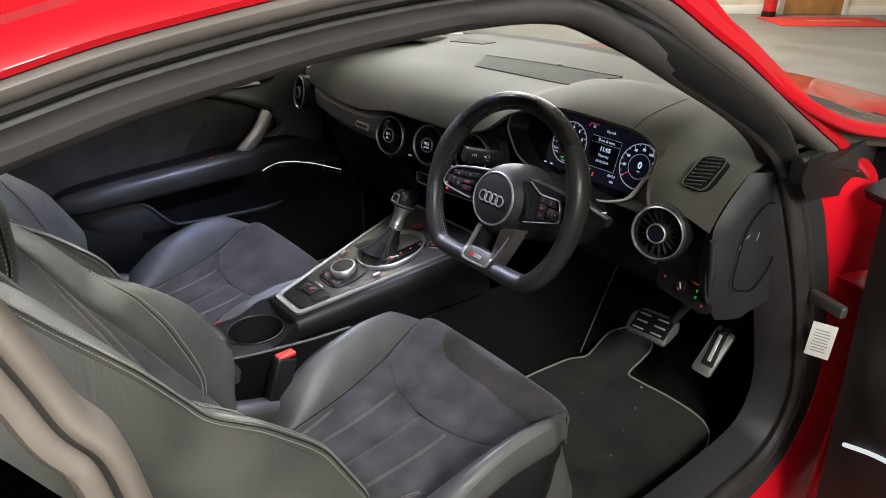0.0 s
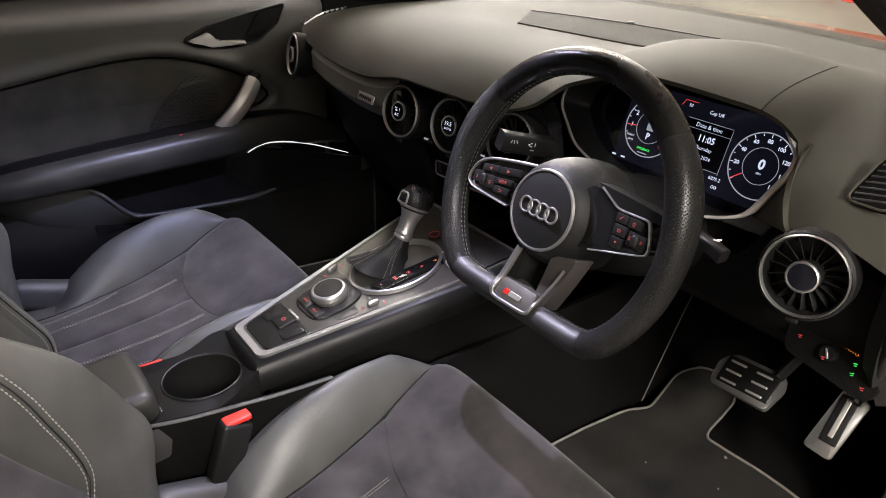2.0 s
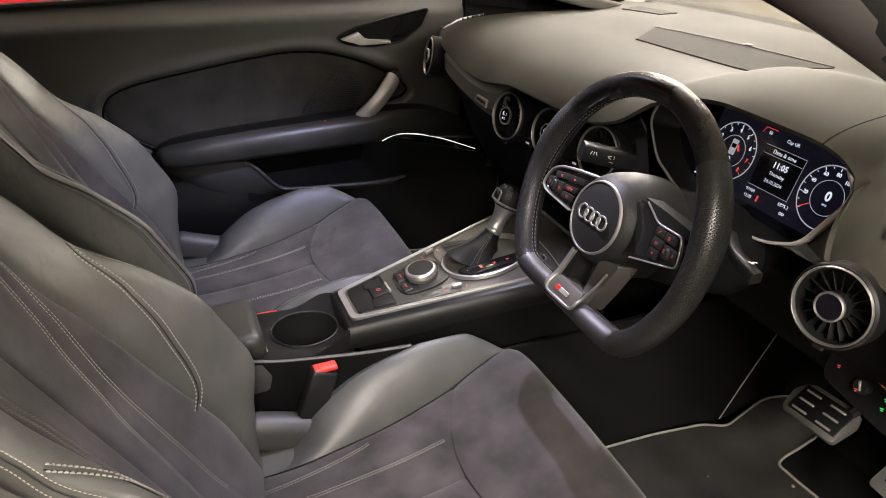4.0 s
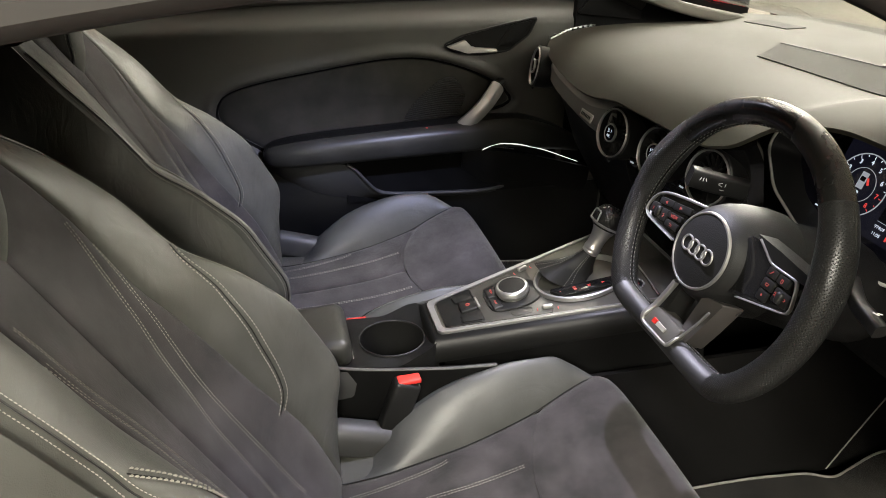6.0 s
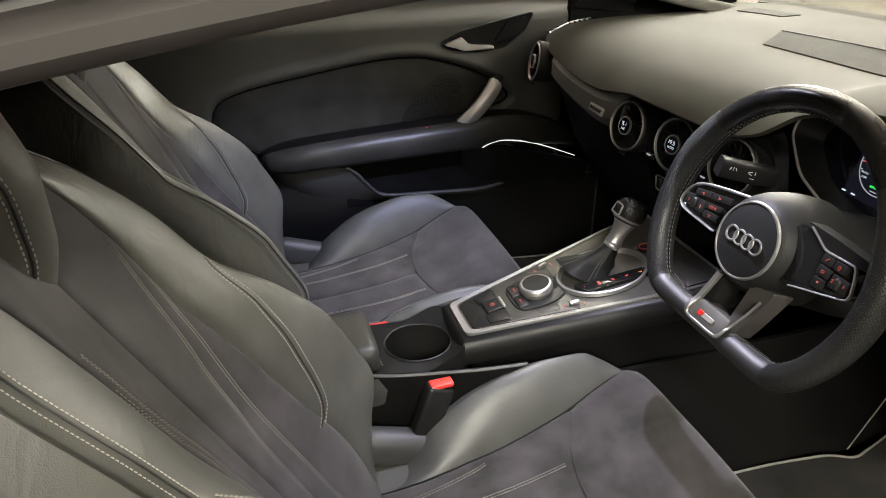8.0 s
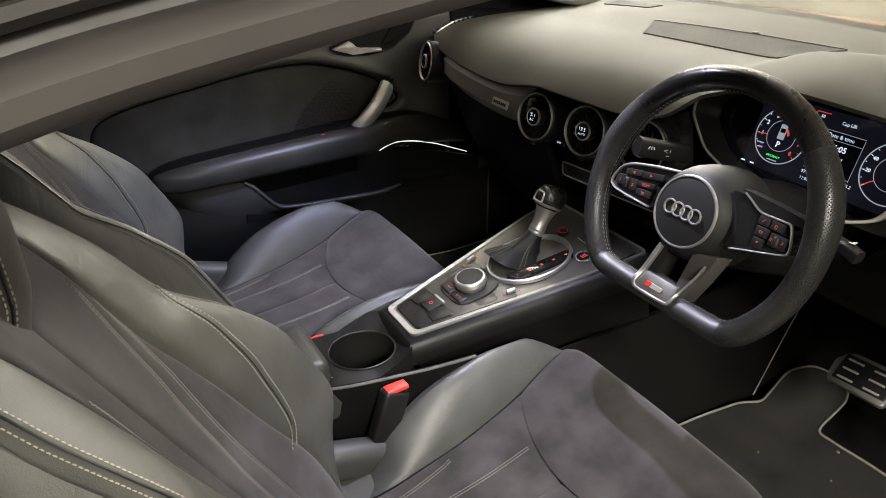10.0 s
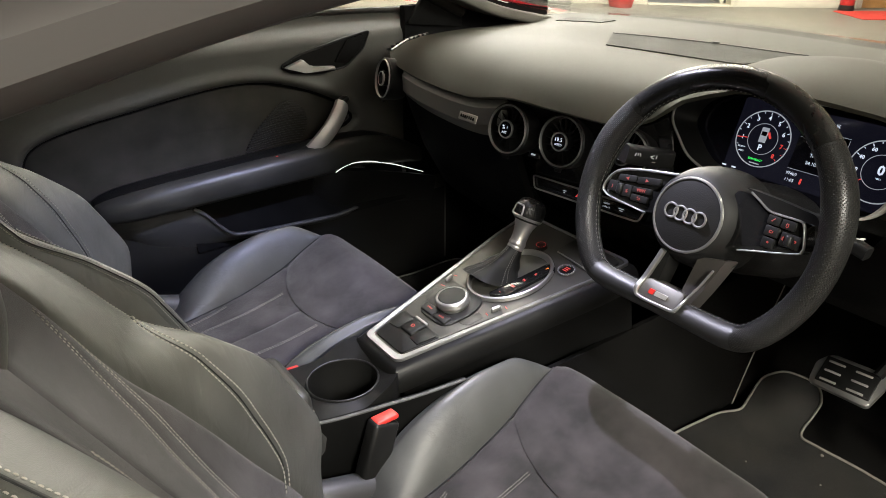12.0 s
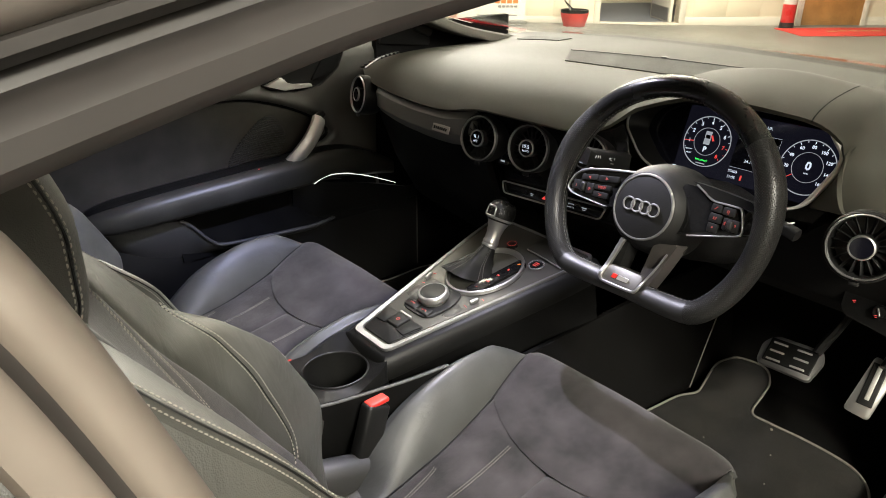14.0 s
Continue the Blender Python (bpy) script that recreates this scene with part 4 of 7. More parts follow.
def air_vent(at, x_dir, up_dir, knob, label):
    m = frame_of(at, x_dir, up_dir) @ Matrix.Scale(0.90, 4)
    vent = thing("air_vent", at, label, "air vent", "round dashboard vents")
    part("housing", revolve([(0.0, -0.05), (0.046, -0.05), (0.051, -0.03), (0.0515, 0.0), (0.049, 0.003), (0.044, 0.0), (0.0425, -0.012), (0.041, -0.03), (0.0, -0.032)], at2(m, 0, 0, 0), 48), PLASTIC, vent)
    part("outer_ring", revolve([(0.0445, -0.003), (0.0448, 0.004), (0.0462, 0.0060), (0.0476, 0.004), (0.0480, -0.003)], m, 56, close=True), ALU, vent, "satin aluminium ring")
    for k in range(18):
        a = 2 * math.pi * k / 18
        b = rbox((0.0245, 0.0012, 0.012), 0.0004, None, 1)
        b.transform(m @ Matrix.Rotation(a, 4, "Z") @ Matrix.Translation((0.030, 0, -0.014)) @ Matrix.Rotation(radians(18), 4, "X"))
        part("vane", b, PLASTIC, vent)
    part("knob", revolve([(0, 0.008), (0.0145, 0.008), (0.0165, 0.006), (0.0175, -0.004), (0.0175, -0.028), (0, -0.028)], m, 36), PLASTIC, vent)
    part("knob_ring", revolve([(0.0150, 0.0075), (0.0160, 0.0095), (0.0178, 0.0085), (0.0182, 0.005), (0.0172, 0.004)], m, 40, close=True), ALU, vent, "thin bright knob ring")
    if not knob:
        part("knob_cap", revolve([(0, 0.0083), (0.0148, 0.0082)], m, 32), SCREEN, vent)
    if knob:
        part("knob_display", revolve([(0, 0.0088), (0.0145, 0.0086)], m, 32), SCREEN, vent, "small round black display")
        d = at2(m, 0, 0, 0.0094)
        for dx, dy, size, s in knob:
            text("display_text", s, size, at2(d, dx, dy), LED_WHITE, vent)
    part("tab", rbox((0.014, 0.008, 0.006), 0.002, at2(m, 0.002, -0.0535, -0.004)), PLASTIC, vent)
    return vent


air_vent((-0.568, 0.150, 0.781), (0.97, -0.20, 0.0), (0, 0.18, 1), None, "round air vent with satin ring beside the passenger's door")
air_vent((-0.118, 0.124, 0.777), (1, 0.12, 0), (0, 0.20, 1), [(-0.004, 0.0035, 0.011, "%"), (0.005, 0.0035, 0.009, "1"), (-0.001, -0.006, 0.0075, "A/C")], "round air vent with a fan speed display in its knob")
air_vent((-0.011, 0.148, 0.777), (1, 0.15, 0), (0, 0.20, 1), [(-0.001, 0.0035, 0.0105, "19.5"), (0, -0.0055, 0.006, "AUTO")], "round air vent with a temperature display in its knob")
air_vent((0.104, 0.169, 0.780), (1, 0.15, 0), (0, 0.20, 1), [(0, 0.003, 0.010, "3"), (0, -0.006, 0.006, "OFF")], "round air vent with a seat heating display, behind the wheel")
air_vent((0.568, 0.148, 0.781), (0.985, 0.16, 0.0), (0, 0.18, 1), None, "round air vent with satin ring beside the driver's door")
for vx, vy in ((-0.066, 0.143), (0.047, 0.170)):
    part("rocker", rbox((0.026, 0.012, 0.008), 0.003, frame_of((vx, vy, 0.740), (1, 0.1, 0), (0, 0.3, 1))), GLOSS, dash)
    bar("rocker_icon", 0.010, 0.003, frame_of((vx, vy - 0.0045, 0.7415), (1, 0.1, 0), (0, 0.3, 1)), LED_GREY, dash)

# row of switches below the vents
hv = frame_of((0.002, 0.202, 0.668), (1, -0.04, 0.085), (0, 0.25, 1)) @ Matrix.Diagonal((1.0, 0.62, 1.0, 1.0))
hvac = thing("switch_panel", (0.01, 0.18, 0.66), "slim black switch strip with satin surround under the vents", "switch panel")
part("strip", plate(round_poly([(-0.135, 0.018), (-0.125, -0.016), (0.125, -0.016), (0.135, 0.018)], 0.008), 0.02, hv, 0.002), GLOSS, hvac)
loop = [hv @ V((x, y, 0.001)) for x, y in round_poly([(-0.137, 0.020), (-0.127, -0.018), (0.127, -0.018), (0.137, 0.020)], 0.010, 6)]
part("surround", sweep(loop, circle(0.0017, n=8), up=(0, -1, 0.25), closed=True), ALU, hvac, "satin silver surround")
text("strip_text", "drive", 0.0075, at2(hv, 0.055, 0.0050, 0.0006), LED_GREY, hvac)
text("strip_text", "select", 0.0075, at2(hv, 0.055, -0.0045, 0.0006), LED_GREY, hvac)
for x, w, mt in ((-0.048, 0.008, LED_GREY), (0.088, 0.012, LED_GREY)):
    bar("icon", w, 0.0025, at2(hv, x, 0.002, 0.0005), mt, hvac)
    bar("icon", w * 0.6, 0.0022, at2(hv, x, -0.0035, 0.0005), mt, hvac)
part("hazard_triangle", plate([(-0.0055, -0.005), (0.0055, -0.005), (0, 0.006)], 0.002, at2(hv, -0.014, 0, 0.0014)), LED_RED, hvac, "red hazard triangle")

# light switch panel by the driver's knee
lm = frame_of((0.593, 0.212, 0.674), (0.98, -0.02, -0.06), (0.05, 0.33, 0.94)) @ Matrix.Scale(0.84, 4)
lights = thing("light_switch_panel", (0.585, 0.215, 0.64), "black light switch panel with red, amber and green icons", "switch panel")
part("panel", plate(round_poly([(-0.066, 0.036), (0.050, 0.034), (0.066, -0.010), (0.062, -0.036), (-0.058, -0.026)], 0.012), 0.02, lm, 0.003), DASH_LOW, lights)
text("switch_text", "AUTO", 0.0062, at2(lm, 0.020, 0.0165, 0.0012, -8), LED_AMBER, lights)
part("rotary_knob", revolve([(0, 0.010), (0.009, 0.010), (0.011, 0.007), (0.012, 0)], at2(lm, -0.002, 0.0), 32), PLASTIC, lights)
part("knob_grip", rbox((0.003, 0.014, 0.004), 0.001, at2(lm, -0.002, 0, 0.0105, 30)), ALU, lights)
for x, y, mt in ((-0.046, 0.015, LED_RED), (-0.044, 0.0, LED_RED), (-0.006, 0.022, LED_RED), (0.030, 0.003, LED_GREEN), (0.032, -0.010, LED_GREEN), (-0.004, -0.008, LED_RED), (0.050, -0.020, LED_RED)):
    z = 0.0105 if abs(x + 0.004) < 0.001 else 0.0008
    bar("icon", 0.0052, 0.0013, at2(lm, x, y + 0.0013, z, 20), mt, lights)
    bar("icon", 0.0036, 0.0013, at2(lm, x + 0.001, y - 0.0012, z, 20), mt, lights)


# ---- instrument display in its hooded frame ----
cluster = thing("instrument_cluster", (0.32, 0.27, 0.76), "digital instrument display with two dials in a bright-edged hood", "instrument cluster")
sc = frame_of((0.345, 0.287, 0.822), (1, 0.0, 0.0), (0, 0.30, 0.954))
BEZEL = [(-0.215, 0.0), (-0.205, 0.038), (-0.165, 0.062), (-0.06, 0.072), (0.075, 0.072), (0.105, 0.066), (0.142, 0.026), (0.141, 0.006), (0.114, -0.056), (0.070, -0.075), (-0.095, -0.073), (-0.165, -0.050)]
bez = round_poly(BEZEL, 0.018, 5)
fr_out = [sc @ V((x, y, 0.072 - 0.02 * smooth_step(0.0, 0.15, abs(x) - 0.0) * (1 if x > 0 else 1.0))) for x, y in bez]
fr_in = [sc @ V((x * 0.93 + 0.0, y * 0.90, 0.004)) for x, y in bez]
part("tunnel", loft([fr_out, fr_in], True, False), PLASTIC, cluster, "black inner tunnel")
part("backing", plate([(x * 0.95, y * 0.93) for x, y in bez], 0.004, at2(sc, 0, 0, 0.0035)), SCREEN, cluster, "dark glass display")
part("bright_edge", sweep(fr_out, circle(0.0021, n=8), up=(0, -1, 0.3), closed=True, scale=lambda t: 1 + 1.3 * smooth_step(0.100, 0.125, bez[round(t * (len(bez) - 1))][0])), SATIN, cluster, "thin satin bright edge")
part("surround", plate(round_poly([(-0.275, 0.03), (-0.20, 0.075), (-0.10, 0.075), (-0.10, -0.055), (-0.275, -0.055)], 0.01), 0.004, at2(sc, 0, 0, -0.004)), DASH, cluster, "soft skin beside the display")
sd = at2(sc, 0, 0, 0.0042)
part("display_field", plate(round_poly([(-0.130, 0.056), (0.125, 0.056), (0.130, 0.02), (0.095, -0.054), (-0.130, -0.052)], 0.006), 0.0002, sd), SCREEN_BLUE, cluster)
sd = at2(sc, 0, 0, 0.0046)


def dial(cx, cy, numbers, marks, a0, a1, red_from, name, hand):
    d = at2(sd, cx, cy) @ Matrix.Scale(0.92, 4)
    g = part(name, revolve([(0.0435, 0), (0.0435, 0.0004), (0.0452, 0.0004), (0.0452, 0)], d, 64, close=True), LED_GREY, cluster, "white ringed round gauge")
    part("inner_ring", revolve([(0.0240, 0), (0.0240, 0.0004), (0.0248, 0.0004), (0.0248, 0)], d, 48, close=True), LED_GREY, g)
    for k in range(marks + 1):
        a = a0 + (a1 - a0) * k / marks
        mt = LED_RED if k / marks >= red_from else LED_WHITE
        long = k % 2 == 0
        b = rbox((0.0045 if long else 0.0026, 0.0010, 0.0004), 0.0001, None, 1)
        b.transform(d @ Matrix.Rotation(radians(a), 4, "Z") @ Matrix.Translation((0.0405 if long else 0.0414, 0, 0.0003)))
        part("tick", b, mt, g)
    for k, s in enumerate(numbers):
        a = radians(a0 + (a1 - a0) * k / (len(numbers) - 1))
        if s:
            text("numeral", s, 0.0095 if len(s) < 2 else 0.0075, at2(d, 0.0335 * math.cos(a), 0.0335 * math.sin(a), 0.0003), LED_RED if k / (len(numbers) - 1) >= red_from else LED_WHITE, g, 0.0002)
    b = rbox((0.018, 0.0014, 0.0005), 0.0002, None, 1)
    b.transform(d @ Matrix.Rotation(radians(hand), 4, "Z") @ Matrix.Translation((0.034, 0, 0.0006)))
    part("needle", b, LED_RED, g, "red needle")
    return g


rev = dial(-0.084, 0.002, ["", "1", "2", "3", "4", "5", "6", "7", "8"], 16, 219, -41, 0.86, "rev_counter", 187)
speed = dial(0.082, -0.001, ["", "20", "40", "60", "80", "100", "120", "140", "160"], 16, 219, -41, 2.0, "speedometer", 218)
text("gear_letter", "P", 0.012, at2(sd, -0.084, -0.011, 0.0003), LED_WHITE, rev, 0.0004)
text("readout", "EFFICIENCY", 0.0042, at2(sd, -0.084, -0.0290, 0.0003), LED_GREEN, rev, 0.0001)
bar("print_bar", 0.016, 0.0016, at2(sd, -0.084, -0.0345, 0.0003), LED_GREY, rev, 0.0003)
text("readout", "READY", 0.0038, at2(sd, -0.1115, -0.0155, 0.0003), LED_WHITE, rev)
text("readout", "OFF", 0.0038, at2(sd, -0.1085, -0.0215, 0.0003), LED_WHITE, rev)
part("car_symbol", rbox((0.011, 0.022, 0.0005), 0.004, at2(sd, -0.084, 0.008, 0.0003)), LED_GREY, rev, "grey car symbol")
part("car_symbol_window", rbox((0.008, 0.006, 0.0004), 0.002, at2(sd, -0.084, 0.010, 0.0007)), SCREEN, rev)
part("open_door_symbol", rbox((0.0034, 0.0095, 0.0004), 0.0008, at2(sd, -0.0755, 0.009, 0.0004, 30)), LED_RED, rev, "red open door symbol")
text("speed_reading", "0", 0.017, at2(sd, 0.083, 0.001, 0.0003), LED_WHITE, speed, 0.0006)
text("unit", "MPH", 0.0035, at2(sd, 0.083, -0.010, 0.0003), LED_WHITE, speed)
part("info_frame", plate(round_poly([(-0.034, 0.030), (0.034, 0.030), (0.034, -0.026), (-0.034, -0.026)], 0.003), 0.0003, at2(sd, 0.0, 0.0, 0.0002)), SCREEN, cluster)
for a, b, w, h in ((0, 0.0305, 0.068, 0.0006), (0, 0.019, 0.066, 0.0005), (0.0335, 0, 0.0006, 0.058), (0, -0.027, 0.068, 0.0006)):
    bar("info_line", w, h, at2(sd, a, b, 0.0003), LED_GREY, cluster, 0.0003)
text("info_text", "Date & time", 0.0078, at2(sd, 0, 0.0245, 0.0004), LED_WHITE, cluster)
text("info_text", "11:05", 0.0115, at2(sd, 0.002, 0.009, 0.0004), LED_WHITE, cluster, 0.0002)
text("info_text", "Thursday", 0.0068, at2(sd, 0.002, -0.003, 0.0004), LED_WHITE, cluster)
text("info_text", "24.10.2024", 0.0068, at2(sd, 0.002, -0.014, 0.0004), LED_WHITE, cluster)
text("info_text", "Cap UK", 0.0066, at2(sd, 0.004, 0.043, 0.0004), LED_WHITE, cluster)
text("info_text", "50", 0.0060, at2(sd, -0.036, 0.045, 0.0004), LED_WHITE, cluster)
bar("warning_tab", 0.020, 0.0009, at2(sd, -0.036, 0.0505, 0.0004), LED_RED, cluster, 0.0003)
bar("warning_tab", 0.008, 0.0009, at2(sd, -0.0475, 0.0465, 0.0004, 65), LED_RED, cluster, 0.0003)
text("info_text", "97409", 0.0064, at2(sd, -0.026, -0.034, 0.0004), LED_WHITE, cluster)
text("info_text", "11:05", 0.0064, at2(sd, -0.026, -0.043, 0.0004), LED_WHITE, cluster)
text("info_text", "6875.2", 0.0064, at2(sd, 0.032, -0.034, 0.0004), LED_WHITE, cluster)
part("seatbelt_icon", rbox((0.003, 0.008, 0.0005), 0.001, at2(sd, -0.010, -0.041, 0.0004)), LED_RED, cluster)
for x in (0.033, 0.037):
    part("tyre_icon", revolve([(0.0012, 0), (0.0012, 0.0004), (0.002, 0.0004), (0.002, 0)], at2(sd, x, -0.044, 0.0003), 14, close=True), LED_WHITE, cluster)
for x, mt in ((-0.128, LED_WHITE), (-0.112, LED_WHITE)):
    bar("status_icon", 0.007, 0.0022, at2(sd, x, -0.048, 0.0004), mt, cluster, 0.0003)

# ---- steering wheel ----
WC = V((0.338, 0.022, 0.802))
WM = frame_of(WC, (1, 0, 0), (0, 0.326, 0.945))
wheel = thing("steering_wheel", WC, "flat-bottomed black leather sports steering wheel with silver spokes", "steering wheel")


def rim_r(a):
    s = -math.sin(a)
    r = 0.161
    if s > 0.05:
        flat = 0.121 / s
        k = 26.0
        r = (r ** -k + flat ** -k) ** (-1 / k)
    return r


def rim_rings(a0, a1, n, rad=0.0155, dep=0.0185, grow=0.0):
    rings = []
    for i in range(n + 1):
        a = a0 + (a1 - a0) * i / n
        c = V((math.cos(a), math.sin(a), 0))
        e = 0.01
        t = (V((math.cos(a + e), math.sin(a + e), 0)) * rim_r(a + e) - V((math.cos(a - e), math.sin(a - e), 0)) * rim_r(a - e)).normalized()
        o = t.cross(V((0, 0, 1)))
        p = c * rim_r(a)
        bump = 1.0 + 0.14 * (math.exp(-((a - radians(20)) / 0.28) ** 2) + math.exp(-((a - radians(160)) / 0.28) ** 2)) - 0.10 * math.exp(-((a - radians(270)) / 0.5) ** 2)
        bump -= 0.06 * math.exp(-((a - radians(90)) / 0.5) ** 2)
        rings.append([WM @ (p + o * ((rad * bump + grow) * math.cos(b)) + V((0, 0, (dep * bump + grow) * math.sin(b)))) for b in (2 * math.pi * k / 24 for k in range(24))])
    return rings


part("rim_top", loft(rim_rings(radians(43), radians(142), 44)), RIM_LEATHER, wheel, "smooth worn leather rim top")
for a0, a1 in ((142.6, 227.4), (-48.4, 42.4)):
    grip = part("rim_grip", loft(rim_rings(radians(a0), radians(a1), 44)), RIM_GRIP, wheel, "perforated leather rim grip")
    lay_out(grip, 24, 0.161 * radians(a1 - a0) / 44, 2 * math.pi * 0.017 / 24)
part("rim_base", loft(rim_rings(radians(228), radians(311), 40)), RIM_BASE, wheel, "smooth flat rim base")
for a in (42.7, 142.3, 227.7, 311.3):
    part("rim_joint", loft(rim_rings(radians(a - 0.3), radians(a + 0.3), 2, grow=0.0003)), PLASTIC, wheel)
sb = bmesh.new()
path = []
for k in range(360):
    a = radians(-47 + 360 * k / 359)
    path.append(rim_rings(a, a + 0.001, 1, grow=0.0003)[0][12])
part("rim_seam", sweep(path, circle(0.0008, n=6), up=tuple(WM.to_3x3() @ V((0, 0, 1)))), CARPET, wheel, "dark seam on the inner side of the rim")
for side in (-1, 1):
    path = []
    for k in range(360):
        a = radians(-47 + 360 * k / 359)
        ring_p = rim_rings(a, a + 0.001, 1, grow=0.0003)[0]
        path.append(ring_p[12].lerp(ring_p[11 if side > 0 else 13], 0.45))
    stitches(path, 0.0026, 0.0034, 0.0006, lambda p: (WC - p), sb)
part("rim_stitching", sb, THREAD_DARK, wheel, "grey rim stitching", kind="stuff")

# airbag hub
part("airbag_cover", revolve([(0, 0.016), (0.030, 0.0155), (0.0455, 0.0125), (0.0500, 0.0085), (0.0560, -0.001), (0.0610, -0.015), (0.0645, -0.034), (0.0660, -0.058), (0.0650, -0.078), (0.0, -0.084)], at2(WM, -0.002, -0.006), 56), HUB, wheel, "round black airbag cover")
part("hub_ring", revolve([(0.0428, 0.0130), (0.0435, 0.0152), (0.0452, 0.0150), (0.0462, 0.0118), (0.0444, 0.010)], at2(WM, -0.002, -0.006), 64, close=True), ALU, wheel, "thin chrome ring")
part("hub_disc", revolve([(0, 0.0172), (0.030, 0.0165), (0.0428, 0.0138)], at2(WM, -0.002, -0.006), 48), HUB, wheel)
for k in range(4):
    tm = at2(WM, -0.002 - 0.0195 + 0.013 * k, -0.006, 0.0178)
    prof = [(0.0085 + 0.0014 * math.cos(q), 0.0012 * math.sin(q)) for q in (2 * math.pi * j / 8 for j in range(8))]
    part("emblem_ring", revolve(prof, tm, 36, close=True), ALU, wheel, "chrome emblem ring")


FACE = tuple(WM.to_3x3() @ V((0, 0, 1)))


def trim_line(pts, w, z, parent, label="satin silver edge", h=0.0022):
    path = spline([WM @ V((x, y, z)) for x, y in pts], 5)
    return part("spoke_trim", sweep(path, round_poly([(-w, -h), (w, -h), (w * 0.8, h), (-w * 0.8, h)], min(w, h) * 0.5, 3), up=FACE), ALU, parent, label)


def icon_arrow(x, y, way, parent, size=0.0022):
    part("button_icon", plate([(-size * way, -size), (-size * way, size), (size * way, 0)][::way], 0.0006, at2(WM, x, y, 0.0031)), LED_DIM, parent)
    return parent


def icon_lines(x, y, lines, parent):
    """A small symbol of short strokes: (x, y, length, turn) in millimetres and degrees."""
    b = None
    for dx, dy, n, turn in lines:
        b = rbox((n / 1000, 0.0008, 0.0005), 0.0002, at2(WM, x + dx / 1000, y + dy / 1000, 0.0029, turn), 1, b)
    part("button_icon", b, LED_DIM, parent)


def key(x0, x1, y0, y1, parent, skew=0.0):
    poly = [(x0, y0), (x1, y0 + skew), (x1, y1 + skew), (x0, y1)]
    part("button", plate(round_poly(poly, 0.002, 3), 0.006, at2(WM, 0, 0, 0.0024), 0.0008), PLASTIC, parent)


# button block on the passenger's side of the hub
left = part("spoke", plate(round_poly([(-0.140, -0.013), (-0.126, -0.0195), (-0.064, -0.023), (-0.040, -0.012), (-0.038, 0.033), (-0.111, 0.0205), (-0.131, 0.012)], 0.006), 0.026, at2(WM, 0, 0, -0.001), 0.003), GLOSS, wheel, "black spoke with buttons")
trim_line([(-0.036, 0.0350), (-0.075, 0.0290), (-0.111, 0.0215), (-0.126, 0.0150)], 0.0019, 0.001, left)
trim_line([(-0.126, 0.0150), (-0.133, 0.0085), (-0.1395, -0.004), (-0.1400, -0.0125), (-0.136, -0.0165), (-0.126, -0.0200), (-0.095, -0.0220), (-0.066, -0.0235)], 0.0010, 0.001, left)
key(-0.121, -0.093, 0.0040, 0.0125, left, 0.005)
key(-0.092, -0.058, 0.0080, 0.0170, left, 0.006)
key(-0.095, -0.067, -0.0045, 0.0030, left, 0.004)
key(-0.094, -0.068, -0.0150, -0.0065, left, 0.002)
key(-0.133, -0.119, -0.0130, 0.0010, left, 0.002)
key(-0.109, -0.096, -0.0140, 0.0015, left, 0.002)
part("roller", rbox((0.008, 0.014, 0.010), 0.003, at2(WM, -0.1138, -0.0055, 0.0015)), PLASTIC, left, "black thumb roller")
text("button_text", "VIEW", 0.0058, at2(WM, -0.0810, 0.0010, 0.0029, 8), LED_DIM, left, 0.0001)
icon_arrow(-0.1070, 0.0105, -1, left)
icon_arrow(-0.0770, 0.0150, 1, left)
icon_lines(-0.0810, -0.0100, ((0, 1.0, 4.2, 6), (-0.2, -1.2, 3.6, 6), (2.0, 0, 2.4, 80), (-2.2, 1.6, 2, 40)), left)
icon_lines(-0.1025, -0.0060, ((0, 1.6, 3.4, 30), (0, -1.6, 3.4, -30), (0.6, 0, 3.2, 85), (2, 0, 2.2, 0)), left)
icon_lines(-0.1260, -0.0060, ((0, 1.2, 2.6, -55), (0, -1.2, 2.6, 55)), left)
# the other block and its cover
right = part("spoke", plate(round_poly([(0.040, -0.030), (0.086, -0.0165), (0.130, -0.0045), (0.1335, 0.004), (0.1245, 0.0285), (0.085, 0.0285), (0.060, 0.0400), (0.038, 0.040)], 0.005), 0.026, at2(WM, 0, 0, -0.001), 0.003), GLOSS, wheel, "black spoke with buttons")
part("spoke_cover", loft([[WM @ V((x, y, z)) for x, y in round_poly([(0.050, 0.046), (0.090, 0.044), (0.134, 0.040), (0.142, 0.030), (0.126, 0.0300), (0.086, 0.0300), (0.062, 0.0410)], 0.003, 3)] for z in (-0.024, -0.002, 0.002)]), PANEL, right, "dark satin spoke cover")
trim_line([(0.058, 0.0425), (0.070, 0.0365), (0.085, 0.0290), (0.100, 0.0287), (0.115, 0.0292), (0.1235, 0.0285), (0.128, 0.0210)], 0.0015, 0.001, right)
trim_line([(0.128, 0.0210), (0.1330, 0.0060), (0.1335, 0.0005), (0.130, -0.0045), (0.110, -0.0110), (0.086, -0.0180), (0.066, -0.0240)], 0.0010, 0.001, right)
key(0.086, 0.1005, 0.0160, 0.0265, right)
key(0.102, 0.1180, 0.0160, 0.0265, right)
key(0.087, 0.1030, 0.0030, 0.0145, right)
key(0.088, 0.1020, -0.0100, 0.0015, right)
key(0.1065, 0.1280, -0.0020, 0.0130, right)
